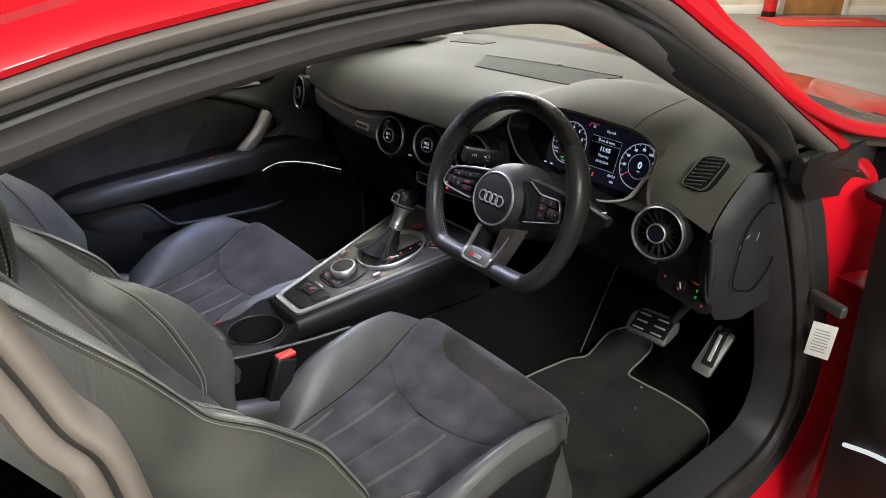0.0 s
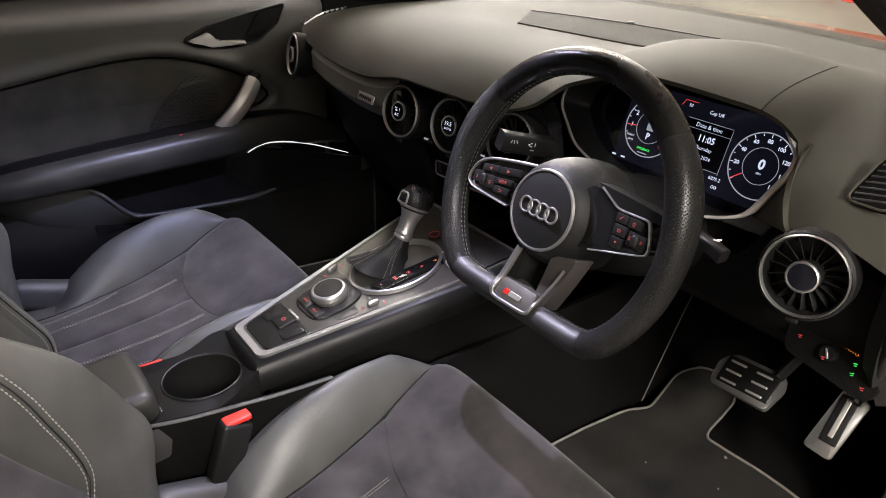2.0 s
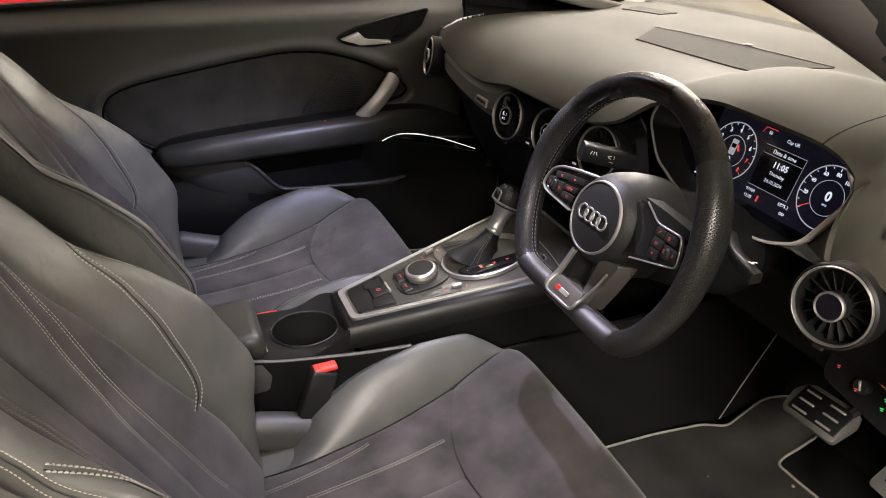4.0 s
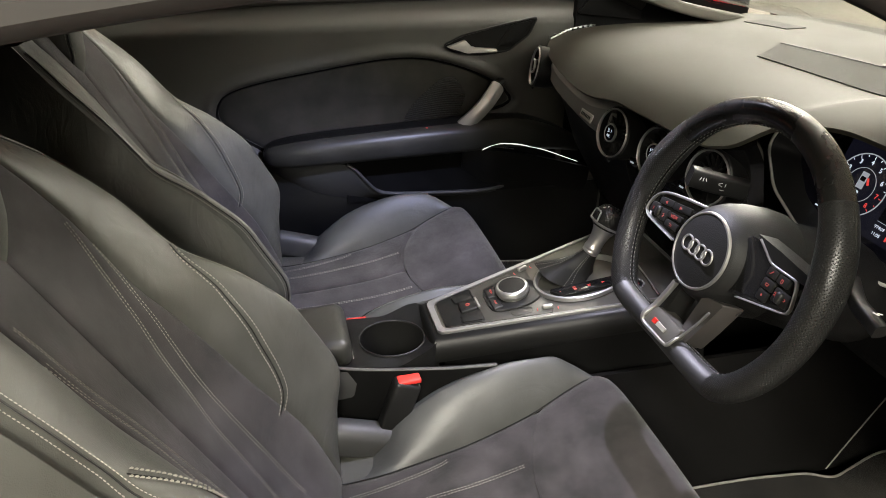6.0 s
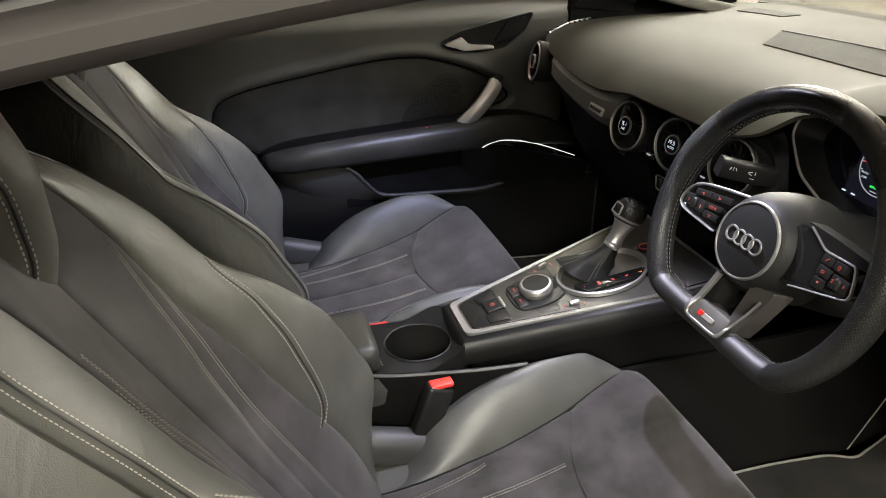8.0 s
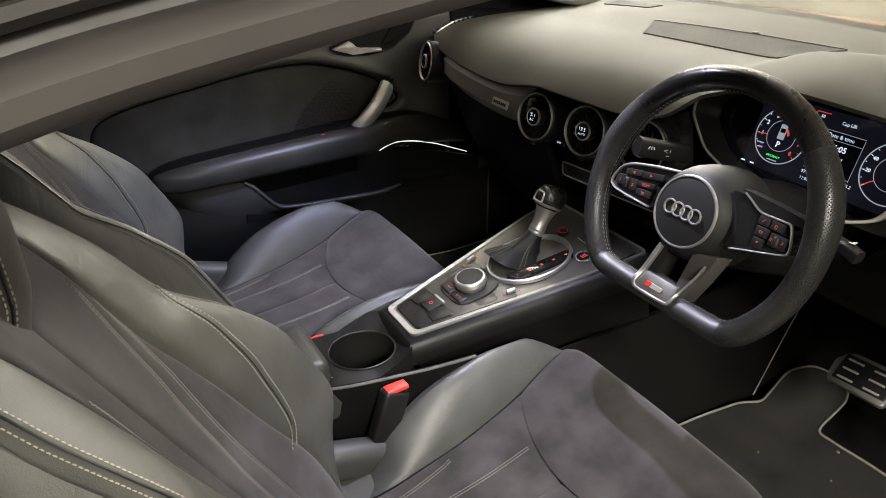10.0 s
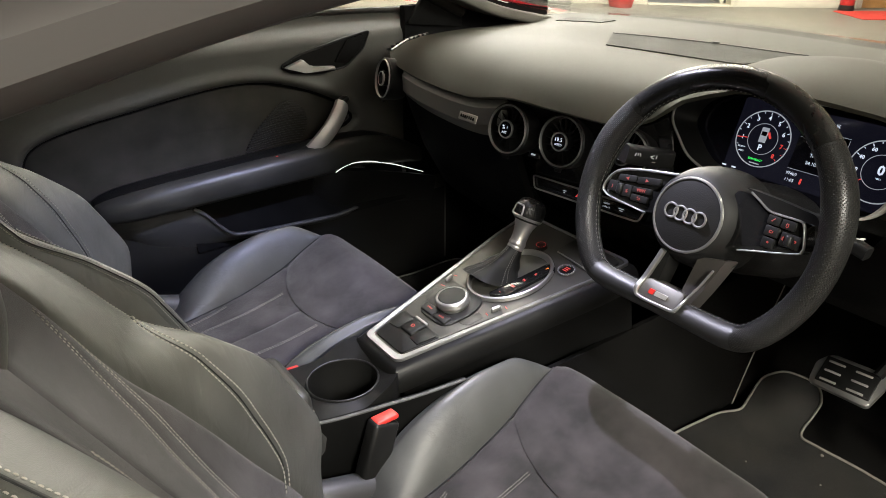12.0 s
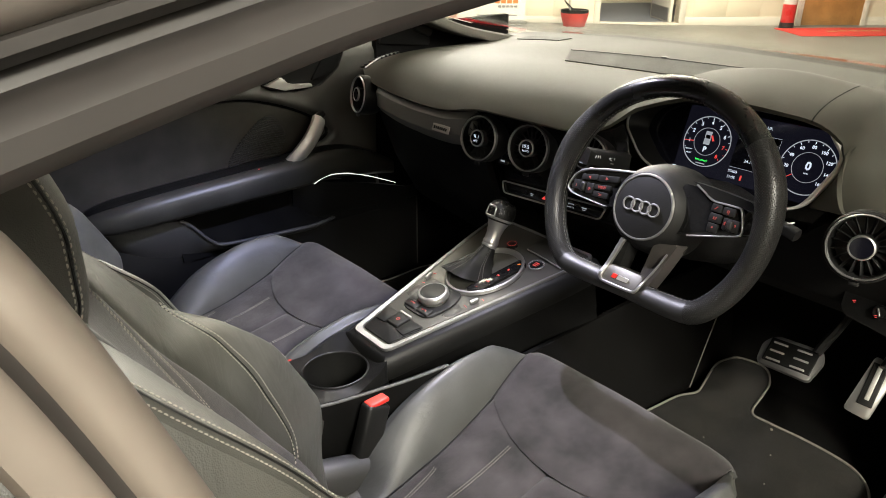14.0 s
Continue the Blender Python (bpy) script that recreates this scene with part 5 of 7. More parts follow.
part("roller", rbox((0.008, 0.013, 0.010), 0.003, at2(WM, 0.1165, 0.0055, 0.0015)), PLASTIC, right, "black thumb roller")
icon_lines(0.0930, 0.0215, ((0, 0, 3.6, 50), (1.4, 1.6, 1.6, 0), (-1.4, -1.6, 1.6, 0)), right)
icon_lines(0.1095, 0.0205, ((0, 1.8, 2.6, 0), (-1.2, 0, 3.2, 90), (1.2, 0.2, 3.2, 90), (0.4, -2, 2.0, 20)), right)
icon_lines(0.0950, 0.0085, ((-1.6, 0, 3.0, 90), (-0.4, 1.2, 2.4, 0), (-0.4, -1.2, 2.4, 0), (1.8, 0, 3.2, 80)), right)
icon_lines(0.0955, -0.0035, ((0, 0, 2.8, 0), (0, 0, 2.8, 60), (0, 0, 2.8, 120)), right)
icon_lines(0.1095, 0.0060, ((0, 1.4, 2.6, 25), (0, -1.4, 2.6, -25), (0.6, 0, 2.8, 85)), right)
icon_lines(0.1235, 0.0065, ((0, 1.0, 1.8, 0), (0, -1.0, 1.8, 0), (0.9, 0, 1.8, 90)), right)
# lower double spoke: bright front, dark deep flanks, and the badge field between
for s in (-1, 1):
    leg = [(s * 0.026, -0.048), (s * 0.060, -0.040), (s * 0.046, -0.082), (s * 0.034, -0.113), (s * 0.018, -0.113)] if s > 0 else [(s * 0.010, -0.050), (s * 0.026, -0.050), (s * 0.034, -0.113), (s * 0.016, -0.113)]
    if s < 0:
        leg = leg[::-1]
    # Right leg coloured as lit, left leg as shaded; the part is the same.
    part("lower_spoke", plate(round_poly(leg, 0.003), 0.030, at2(WM, 0, 0, 0.003), 0.002), LEG_LIT if s > 0 else PANEL, wheel, "lower spoke leg, its light and shade put into the colour")
rim_u = [(-0.0180, -0.0560), (-0.0235, -0.076), (-0.0285, -0.0970), (-0.0300, -0.1100), (-0.0285, -0.1170), (-0.0225, -0.1205), (0.0, -0.1205), (0.0240, -0.1195), (0.0300, -0.1160), (0.0330, -0.1080), (0.0350, -0.0990), (0.0440, -0.0770), (0.0520, -0.0560)]
U = spline([WM @ V((x, y, 0.0085 + 0.010 * smooth_step(-0.09, -0.115, y))) for x, y in rim_u], 6)
part("spoke_edge", sweep(U, round_poly([(-0.0032, -0.003), (0.0032, -0.003), (0.0026, 0.0026), (-0.0026, 0.0026)], 0.0012, 3), up=FACE, scale=lambda t: (1.15 - 0.45 * smooth_step(0.25, 0.4, t)) - 0.25 * smooth_step(0.6, 0.9, t)), ALU, wheel, "satin silver spoke edge")
field = plate(round_poly([(-0.027, -0.1175), (0.029, -0.1175), (0.032, -0.103), (0.029, -0.0955), (-0.024, -0.0955), (-0.0285, -0.103)], 0.004), 0.020, Matrix.Identity(4), 0.001)
for v in field.verts:
    v.co.z += 0.0085 + 0.010 * smooth_step(-0.09, -0.115, v.co.y)
field.transform(WM)
part("badge_field", field, ALU_DARK, wheel, "dark metal badge field")
bz = 0.0178
part("badge_red", plate([(-0.0135, -0.1115), (-0.0065, -0.1115), (-0.0042, -0.1050), (-0.0112, -0.1050)], 0.002, at2(WM, 0, 0, bz)), RED_PLASTIC, wheel, "small red badge")
part("badge_bar", plate([(-0.0048, -0.1115), (0.0125, -0.1110), (0.0142, -0.1052), (-0.0028, -0.1052)], 0.002, at2(WM, 0, 0, bz - 0.0002)), SATIN, wheel)
part("column_shroud", loft([[WM @ V((r * math.cos(a) + 0.0, r * 0.75 * math.sin(a) - 0.01, z)) for a in (2 * math.pi * k / 24 for k in range(24))] for z, r in ((-0.05, 0.058), (-0.07, 0.075), (-0.12, 0.082), (-0.20, 0.085))]), DASH_LOW, wheel, "dark steering column shroud")


def stalk(name, pts, w, label, icons):
    st = thing(name, pts[0], label, "stalk")
    pp = spline(pts, 8)
    part("lever", sweep(pp, round_poly([(-w, -w), (w, -w), (w * 0.85, w), (-w * 0.85, w)], 0.005, 4), up=(0, -0.05, 1)), PLASTIC, st)
    for p in icons:
        bar("print_icon", 0.0075, 0.0016, frame_of(p, (1, 0.1, 0.1), (0, 0.9, 0.3)), WHITE_PRINT, st)
        bar("print_icon", 0.0050, 0.0014, frame_of(V(p) + V((0.001, 0.004, 0.0)), (1, 0.6, 0.1), (0, 0.9, 0.3)), WHITE_PRINT, st)
    return st


stalk("indicator_stalk", [(0.160, 0.098, 0.814), (0.169, 0.120, 0.808), (0.178, 0.142, 0.803), (0.187, 0.170, 0.797)], 0.013, "black stalk with white symbols behind the steering wheel", [])
STALK = bpy.data.objects["indicator_stalk"]
for along, high, w, turn in ((0.012, 0.003, 0.005, 70), (0.016, 0.003, 0.005, 90), (0.020, 0.003, 0.005, 110), (0.040, 0.003, 0.006, 20), (0.040, 0.0, 0.006, -20), (0.047, 0.002, 0.005, 90), (0.043, -0.006, 0.006, 0)):
    side_p = V((0.160, 0.098, 0.814)) + V((0.345, 0.915, -0.20)) * along + V((0.0137 * 0.936, -0.0137 * 0.353, 0.0)) + V((0, 0, high))
    bar("print_icon", w, 0.0010, frame_of(side_p, (0.353, 0.936, -0.20), (0.07, 0.18, 0.98)) @ Matrix.Rotation(radians(turn), 4, "Z"), WHITE_PRINT, STALK)

stalk("wiper_stalk", [(0.505, 0.104, 0.788), (0.488, 0.107, 0.791), (0.46, 0.117, 0.791), (0.42, 0.145, 0.79)], 0.008, "black stalk with a white symbol behind the steering wheel", [(0.492, 0.106, 0.8005)])
stalk("cruise_stalk", [(0.215, 0.088, 0.768), (0.24, 0.10, 0.770), (0.28, 0.13, 0.775)], 0.009, "short black lower stalk behind the wheel", [])


# ---- seats ----
SX = 0.337
BACK_B = [(0.36, -0.01), (0.42, 0.02), (0.47, 0.048), (0.571, 0.10), (0.653, 0.099), (0.723, 0.068), (0.777, 0.022), (0.845, 0.006), (0.905, -0.018), (0.95, -0.04)]
BACK_UO = [(0.34, 0.205), (0.45, 0.222), (0.6, 0.228), (0.7, 0.222), (0.775, 0.210), (0.84, 0.205), (0.90, 0.190), (0.95, 0.155)]
BACK_UB = [(0.34, 0.165), (0.42, 0.152), (0.478, 0.145), (0.562, 0.128), (0.645, 0.118), (0.726, 0.112), (0.785, 0.108), (0.85, 0.108), (0.95, 0.100)]
BACK_G = [(0.0, 0.0), (0.06, 0.03), (0.10, 0.13), (0.14, 0.36), (0.17, 0.64), (0.192, 0.88), (0.207, 0.985), (0.216, 0.98), (0.228, 0.87)]


def back_y(z):
    return -0.44 - 0.5 * (z - 0.45)


def back_point(u, z):
    """The front of the backrest at a sideways distance u from its middle and a height z."""
    a = abs(u)
    uo = lerp(BACK_UO, z)
    k = a / uo * 0.228
    g = lerp(BACK_G, k)
    edge = -0.012 * smooth_step(0.205, 0.228, k)
    hollow = -0.040 * (1 - (a / 0.17) ** 2) ** 2 * smooth_step(0.36, 0.48, z) if a < 0.17 else 0.0
    y = back_y(z) + lerp(BACK_B, z) * g + edge + hollow
    return V((SX + u, y, z))


def puffed(fn, b0, b1, nu, nv, z0, z1, sink=0.005, puff=0.004, lift=V((0, 0.894, 0.447)), thick=0.012):
    """A cushion panel between two sideways limits, its rims sunk into the seams."""
    def g(u, v):
        z = z0 + (z1 - z0) * v
        a, b = b0(z), b1(z)
        p = fn(a + (b - a) * u, z)
        e = min(u, 1 - u)
        return p + lift * (puff * math.sin(math.pi * u) - sink * math.exp(-e * abs(b - a) / 0.004))
    return surface(g, nu, nv, -thick if b1(z0) > b0(z0) else thick)


def flank_out(t, z):
    """How far the side of the backrest swells out behind its crest."""
    return 0.038 * math.sin(min(t * 1.8, 1) * math.pi / 2) * smooth_step(0.955, 0.80, z) * smooth_step(0.36, 0.50, z) - 0.012 * t * t


LIFT = V((0, 0.894, 0.447))
PLEAT = [(0.44, 0.030), (0.50, 0.035), (0.56, 0.040), (0.61, 0.043), (0.66, 0.052), (0.706, 0.060), (0.765, 0.076), (0.82, 0.087), (0.87, 0.096)]
PLEAT_OUT = [(0.44, 0.074), (0.47, 0.074), (0.52, 0.073), (0.57, 0.072), (0.62, 0.072), (0.66, 0.074), (0.71, 0.082), (0.755, 0.092), (0.80, 0.101), (0.85, 0.106)]
BOLSTER_SEAM = [(0.186, 0.782), (0.172, 0.756), (0.161, 0.718), (0.151, 0.662), (0.145, 0.610), (0.136, 0.576), (0.118, 0.553)]


def back_panel(u, z):
    """The suede middle of the backrest, with a fold down its middle and stitched pleats that draw together below."""
    d, e = abs(u) - lerp(PLEAT, z), abs(u) - lerp(PLEAT_OUT, z)
    fade = smooth_step(0.86, 0.80, z)
    sunk = 0.0036 * math.exp(-(abs(u) / 0.005)) + fade * (0.0014 * math.exp(-(d / 0.0045) ** 2) + 0.0012 * math.exp(-(e / 0.0045) ** 2))
    return back_point(u, z) - LIFT * sunk


def on_panel(u, z):
    """A place on the finished suede panel."""
    ub = lerp(BACK_UB, z)
    t = (u + ub) / (2 * ub)
    e = min(t, 1 - t)
    return back_panel(u, z) + LIFT * (0.004 * math.sin(math.pi * t) - 0.005 * math.exp(-e * 2 * ub / 0.004) + 0.0003)


def cush_z(y):
    """Height of the middle of the seat cushion."""
    return lerp([(-0.50, 0.395), (-0.40, 0.392), (-0.25, 0.402), (-0.12, 0.428), (-0.04, 0.460), (0.0, 0.472), (0.02, 0.470), (0.04, 0.452), (0.052, 0.42), (0.056, 0.38)], y)


CUSH_W = [(-0.50, 0.135), (-0.40, 0.135), (-0.25, 0.150), (-0.10, 0.172), (0.0, 0.188), (0.06, 0.190)]
BOL_TOP = [(-0.50, 0.31), (-0.379, 0.358), (-0.305, 0.430), (-0.242, 0.474), (-0.18, 0.496), (-0.12, 0.506), (-0.066, 0.504), (-0.025, 0.486), (0.0, 0.470), (0.015, 0.46)]


def seat_at(offset_label, group):
    seat = thing("sports_seat", (SX, -0.25, 0.21), offset_label, "car seat", group)
    # cushion: front block, rear panel
    def front(u, v):
        y = -0.092 + 0.152 * v
        w = lerp(CUSH_W, y)
        s = u * 2 - 1
        crease = -0.058 * (1 - s * s)
        yy = y + crease * (1 - v)
        z = cush_z(yy) + 0.010 * (1 - s * s) - 0.003 * math.exp(-v / 0.04) + 0.012 * abs(s) ** 4 * smooth_step(-0.02, 0.03, yy) - 0.03 * abs(s) ** 10 * smooth_step(0.0, 0.05, yy)
        return V((SX + s * w * (1 - 0.10 * smooth_step(0.80, 1.0, v)), yy, z - 0.004 * math.exp(-(1 - abs(s)) * w / 0.004)))
    part("cushion_front", surface(front, 36, 28, 0.004), SUEDE, seat, "charcoal suede front cushion panel")
    def rear(u, v):
        y1 = -0.092 - 0.058 * (1 - (u * 2 - 1) ** 2)
        y = -0.50 + (y1 + 0.50) * v
        w = lerp(CUSH_W, y)
        s = u * 2 - 1
        z = cush_z(y) + 0.008 * (1 - s * s) - 0.004 * math.exp(-(1 - v) / 0.018) - 0.0035 * math.exp(-abs(s) * w / 0.0045)
        return V((SX + s * w, y, z - 0.004 * math.exp(-(1 - abs(s)) * w / 0.004)))
    part("cushion_panel", surface(rear, 90, 36, 0.012), SUEDE, seat, "charcoal suede cushion panel")
    for side in (-1, 1):
        def bolster(u, v, side=side):
            y = -0.50 + 0.515 * v
            w = lerp(CUSH_W, y)
            top = lerp(BOL_TOP, y)
            wo = 0.226 - 0.030 * smooth_step(-0.06, 0.015, y)
            base = cush_z(y)
            if u < 0.62:
                t = u / 0.62
                d = w + (wo - w) * t
                z = base - 0.005 * math.exp(-t / 0.05) + (top - base) * math.sin(min(t * 1.2, 1) * math.pi * 0.5) ** 0.8 - 0.010 * smooth_step(0.75, 1.0, t)
            else:
                t = (u - 0.62) / 0.38
                d = wo + 0.008 * math.sin(min(t * 3, 1) * math.pi) - 0.055 * smooth_step(0.1, 0.8, t)
                z = (top - 0.010) * (1 - t) + 0.27 * t
            return V((SX + side * d, y, z))
        part("cushion_bolster", surface(bolster, 26, 44, 0.010 * side), LEATHER_WRINKLED, seat, "black leather cushion bolster")
        def valance(u, v, side=side):
            y = -0.49 + 0.50 * u
            wo = 0.226 - 0.030 * smooth_step(-0.06, 0.015, y)
            return V((SX + side * (wo + 0.010 - 0.012 * v - 0.02 * (1 - v) ** 2), y, 0.25 + (lerp(BOL_TOP, y) - 0.045 - 0.25) * v))
        part("side_valance", surface(valance, 24, 10, 0.006 * side), PLASTIC, seat, "black plastic seat side cover")
        def piping_pt(t, side=side):
            y = -0.48 + 0.48 * t
            return V((SX + side * (lerp(CUSH_W, y) + 0.0), y, cush_z(y) - 0.002))
        part("bolster_seam", sweep([piping_pt(k / 30) for k in range(31)], circle(0.0012, n=6)), PLASTIC, seat)
        # stitched lines on the cushion panel
        sbm = bmesh.new()
        for off in (-0.0022, 0.0022):
            pth = []
            for k in range(50):
                t = k / 49
                y = -0.150 - 0.29 * t
                pth.append(V((SX + side * (0.074 - 0.014 * t) + off, y, cush_z(y) + 0.0085)))
            stitches(pth, 0.0030, 0.0022, 0.0005, bm=sbm)
            pth = []
            for k in range(30):
                t = k / 29
                y = -0.25 - 0.18 * t
                pth.append(V((SX + side * (0.132 - 0.035 * t ** 0.7) + off, y, cush_z(y) + 0.0035)))
            stitches(pth, 0.0030, 0.0022, 0.0005, bm=sbm)
        part("cushion_stitching", sbm, THREAD, seat, kind="stuff")
    part("cushion_base", loft([[V((SX + s * w, y, z)) for s, y in ((-1, -0.48), (-1, 0.0), (-0.9, 0.03), (0.9, 0.03), (1, 0.0), (1, -0.48))] for z, w in ((0.26, 0.235), (0.30, 0.24), (0.38, 0.20))]), LEATHER, seat, "black leather seat base")
    for side in (-1, 1):
        part("seat_rail", rbox((0.03, 0.50, 0.03), 0.006, Matrix.Translation((SX + side * 0.19, -0.24, 0.228))), ALU_DARK, seat, "grey metal seat rail")
    part("hinge_cover", rbox((0.044, 0.12, 0.060), 0.018, Matrix.Translation((SX - 0.212, -0.365, 0.398)) @ Matrix.Rotation(radians(-18), 4, "X")), DOOR_LOW, seat, "grey seat hinge cover")
    part("hinge_cover", rbox((0.05, 0.12, 0.10), 0.02, Matrix.Translation((SX + 0.245, -0.46, 0.35))), PLASTIC, seat)

    # backrest
    back = part("backrest", puffed(back_panel, lambda z: -lerp(BACK_UB, z), lambda z: lerp(BACK_UB, z), 84, 48, 0.385, 0.955), SUEDE, seat, "charcoal suede backrest panel")
    for side in (-1, 1):
        part("backrest_bolster", puffed(back_point, lambda z, s=side: s * lerp(BACK_UB, z), lambda z, s=side: s * lerp(BACK_UO, z), 30, 56, 0.36, 0.955, puff=0.0), LEATHER, seat, "black leather backrest bolster")
        def flank(u, v, side=side):
            z = 0.36 + 0.595 * v
            p = back_point(side * lerp(BACK_UO, z), z)
            return p + V((side * flank_out(u, z), -0.13 * u * (1 - 0.25 * v), -0.02 * u))
        part("backrest_side", surface(flank, 12, 40, 0.008), LEATHER, seat, "black leather backrest side")
        seam = [(p.x, p.y) for p in spline([(u, z, 0) for u, z in BOLSTER_SEAM], 12)]
        sbm = bmesh.new()
        for off in (-0.0042, 0.0042):
            stitches([back_point(side * (u + off), z) + V((-side * 0.0014, 0.0014, 0.0009)) for u, z in seam], 0.0034, 0.0018, 0.0008, lambda p, s=side: (-s * 0.8, 0.5, 0.3), sbm)
        part("bolster_stitching", sbm, THREAD, back, kind="stuff")
        part("bolster_seam", sweep([back_point(side * u, z) + V((-side * 0.0002, 0.0002, 0)) for u, z in seam], circle(0.0009, n=6)), PLASTIC, back)
        # seams across and along the flank
        def on_flank(t, z, side=side):
            p = back_point(side * lerp(BACK_UO, z), z)
            return p + V((side * (flank_out(t, z) + 0.0006), -0.13 * t * (1 - 0.25 * (z - 0.36) / 0.595), -0.02 * t))
        part("flank_seam", sweep([on_flank(k / 24, 0.768 + 0.072 * k / 24) for k in range(25)], circle(0.0022, n=6)), PLASTIC, back)
        part("flank_seam", sweep([on_flank(0.34 + 0.04 * k / 40, 0.785 - 0.38 * k / 40) for k in range(41)], circle(0.0015, n=6)), PLASTIC, back)
        sbm = bmesh.new()
        for off in (-0.035, 0.035):
            stitches([on_flank(0.34 + 0.04 * k / 60 + off, 0.785 - 0.38 * k / 60) for k in range(61)], 0.0030, 0.0020, 0.0005, lambda p, s=side: (s, 0.2, 0), sbm)
        part("flank_stitching", sbm, THREAD_DARK, back, kind="stuff")
        crest = []
        for k in range(90):
            z = 0.945 - 0.55 * k / 89
            crest.append((lerp(BACK_UO, z) * (0.925 + 0.02 * smooth_step(0.80, 0.76, z)), z))
        part("crest_seam", sweep([back_point(side * u, z) + V((0, 0.0002, 0)) for u, z in crest], circle(0.0010, n=6)), PLASTIC, back)
        sbm = bmesh.new()
        for off in (-0.0042, 0.0042):
            stitches([back_point(side * (u + off), z) + V((0, 0.0001, 0.0)) for u, z in crest], 0.0024, 0.0013, 0.00048, lambda p: (0, 0.9, 0.45), sbm)
        part("crest_stitching", sbm, THREAD, back, kind="stuff")
        sbm = bmesh.new()
        for line, top in ((PLEAT, 0.865), (PLEAT_OUT, 0.835)):
            for off in (-0.0018, 0.0018):
                stitches([on_panel(side * (lerp(line, z) + off), z) for z in (top - (top - 0.45) * k / 90 for k in range(91))], 0.0028, 0.0019, 0.0004, lambda p: (0, 0.9, 0.45), sbm)
        part("panel_stitching", sbm, THREAD, back, kind="stuff")
    part("back_shell", surface(lambda u, v: V((SX + (u * 2 - 1) * (lerp(BACK_UO, 0.36 + 0.595 * v) + 0.004), back_y(0.36 + 0.595 * v) - 0.125 - 0.03 * (1 - (u * 2 - 1) ** 2) + 0.05 * v, 0.34 + 0.595 * v)), 16, 16, 0.01), PLASTIC, seat, "black plastic backrest shell")

    # head restraint: a padded tongue that rises out of the hollow of the backrest
    HEAD_W = [(0.840, 0.022), (0.860, 0.036), (0.92, 0.050), (0.99, 0.062), (1.06, 0.072), (1.10, 0.066), (1.12, 0.045)]
    HEAD_Y = [(0.845, -0.700), (0.88, -0.690), (0.92, -0.682), (0.96, -0.682), (1.02, -0.698), (1.12, -0.740)]

    def head_point(a, z, w=1.0):
        wide, deep = lerp(HEAD_W, z), 0.075 * smooth_step(1.150, 1.09, z)
        c, q = math.cos(a), math.sin(a)
        return V((SX + w * wide * math.copysign(abs(c) ** 0.95, c), lerp(HEAD_Y, z) - deep + deep * math.copysign(abs(q) ** 0.85, q), z))

    hr = part("head_restraint", loft([[head_point(2 * math.pi * j / 48, 0.845 + 0.275 * k / 20) for j in range(48)] for k in range(21)]), LEATHER, seat, "black leather integrated head restraint")
    for side in (-1, 1):
        sbm = bmesh.new()
        line = radians(90 - side * 38)
        part("restraint_seam", sweep([head_point(line, 0.86 + 0.23 * k / 30) + V((0, 0.0004, 0)) for k in range(31)], circle(0.0013, n=6)), PLASTIC, hr)
        for off in (-0.07, 0.07):
            stitches([head_point(line + off, 0.86 + 0.23 * k / 60) + V((0, 0.0003, 0)) for k in range(61)], 0.0034, 0.0022, 0.0006, lambda p: (0, 1, 0.2), sbm)
        part("restraint_stitching", sbm, THREAD, hr, kind="stuff")
    return seat


driver_seat = seat_at("black leather and charcoal suede driver's sports seat, used", "front seats")
passenger_seat = copy_thing(driver_seat, Matrix.Translation((SX - 0.67, -0.305, 0.205)))
tagged(passenger_seat, "black leather and charcoal suede passenger's sports seat")


def inner_welt(t, off):
    """A line along the top of the passenger's bolster beside the console."""
    y = -0.40 + 0.37 * t
    w, base = lerp(CUSH_W, y), cush_z(y)
    wo = 0.226 - 0.030 * smooth_step(-0.06, 0.015, y)
    k = 0.60 + off
    z = base + (lerp(BOL_TOP, y) - base) * math.sin(min(k * 1.2, 1) * math.pi * 0.5) ** 0.8 + 0.0006
    return V((SX + w + (wo - w) * k - 0.67, y - 0.055, z - 0.005))


part("bolster_welt", sweep([inner_welt(k / 40, 0.0) for k in range(41)], circle(0.0015, n=6)), PLASTIC, passenger_seat)
sbm = bmesh.new()
for off in (-0.07, 0.08):
    stitches([inner_welt(k / 60, off) for k in range(61)], 0.0032, 0.0022, 0.0005, bm=sbm)
part("welt_stitching", sbm, THREAD_DARK, passenger_seat, kind="stuff")

# ---- belt buckles ----
def buckle(p, lean, label):
    bk_ = thing("seatbelt_buckle", p, label, "seatbelt buckle", "seatbelt buckles")
    m = frame_of(p, (1, 0, 0), (0, 0.35, 0.94)) @ Matrix.Rotation(radians(lean), 4, "Z")
    part("housing", rbox((0.026, 0.11, 0.042), 0.006, at2(m, 0, -0.055)), PLASTIC, bk_, "black plastic buckle housing")
    part("release_button", rbox((0.020, 0.008, 0.036), 0.003, at2(m, 0, 0.003) @ Matrix.Rotation(radians(20), 4, "X")), RED_PLASTIC, bk_, "bright red release button")
    part("stalk", rbox((0.014, 0.12, 0.022), 0.004, at2(m, 0, -0.16)), PLASTIC, bk_)
    return bk_


buckle(V((0.114, -0.291, 0.490)), 4, "black belt buckle with red button beside the driver's seat")
buckle(V((-0.078, -0.345, 0.476)), -3, "black belt buckle with red button beside the passenger's seat")

# ---- centre console ----
KX = 0.006


con = thing("centre_console", (KX, -0.1, 0.21), "black centre console with a satin silver frame between the seats", "centre console")
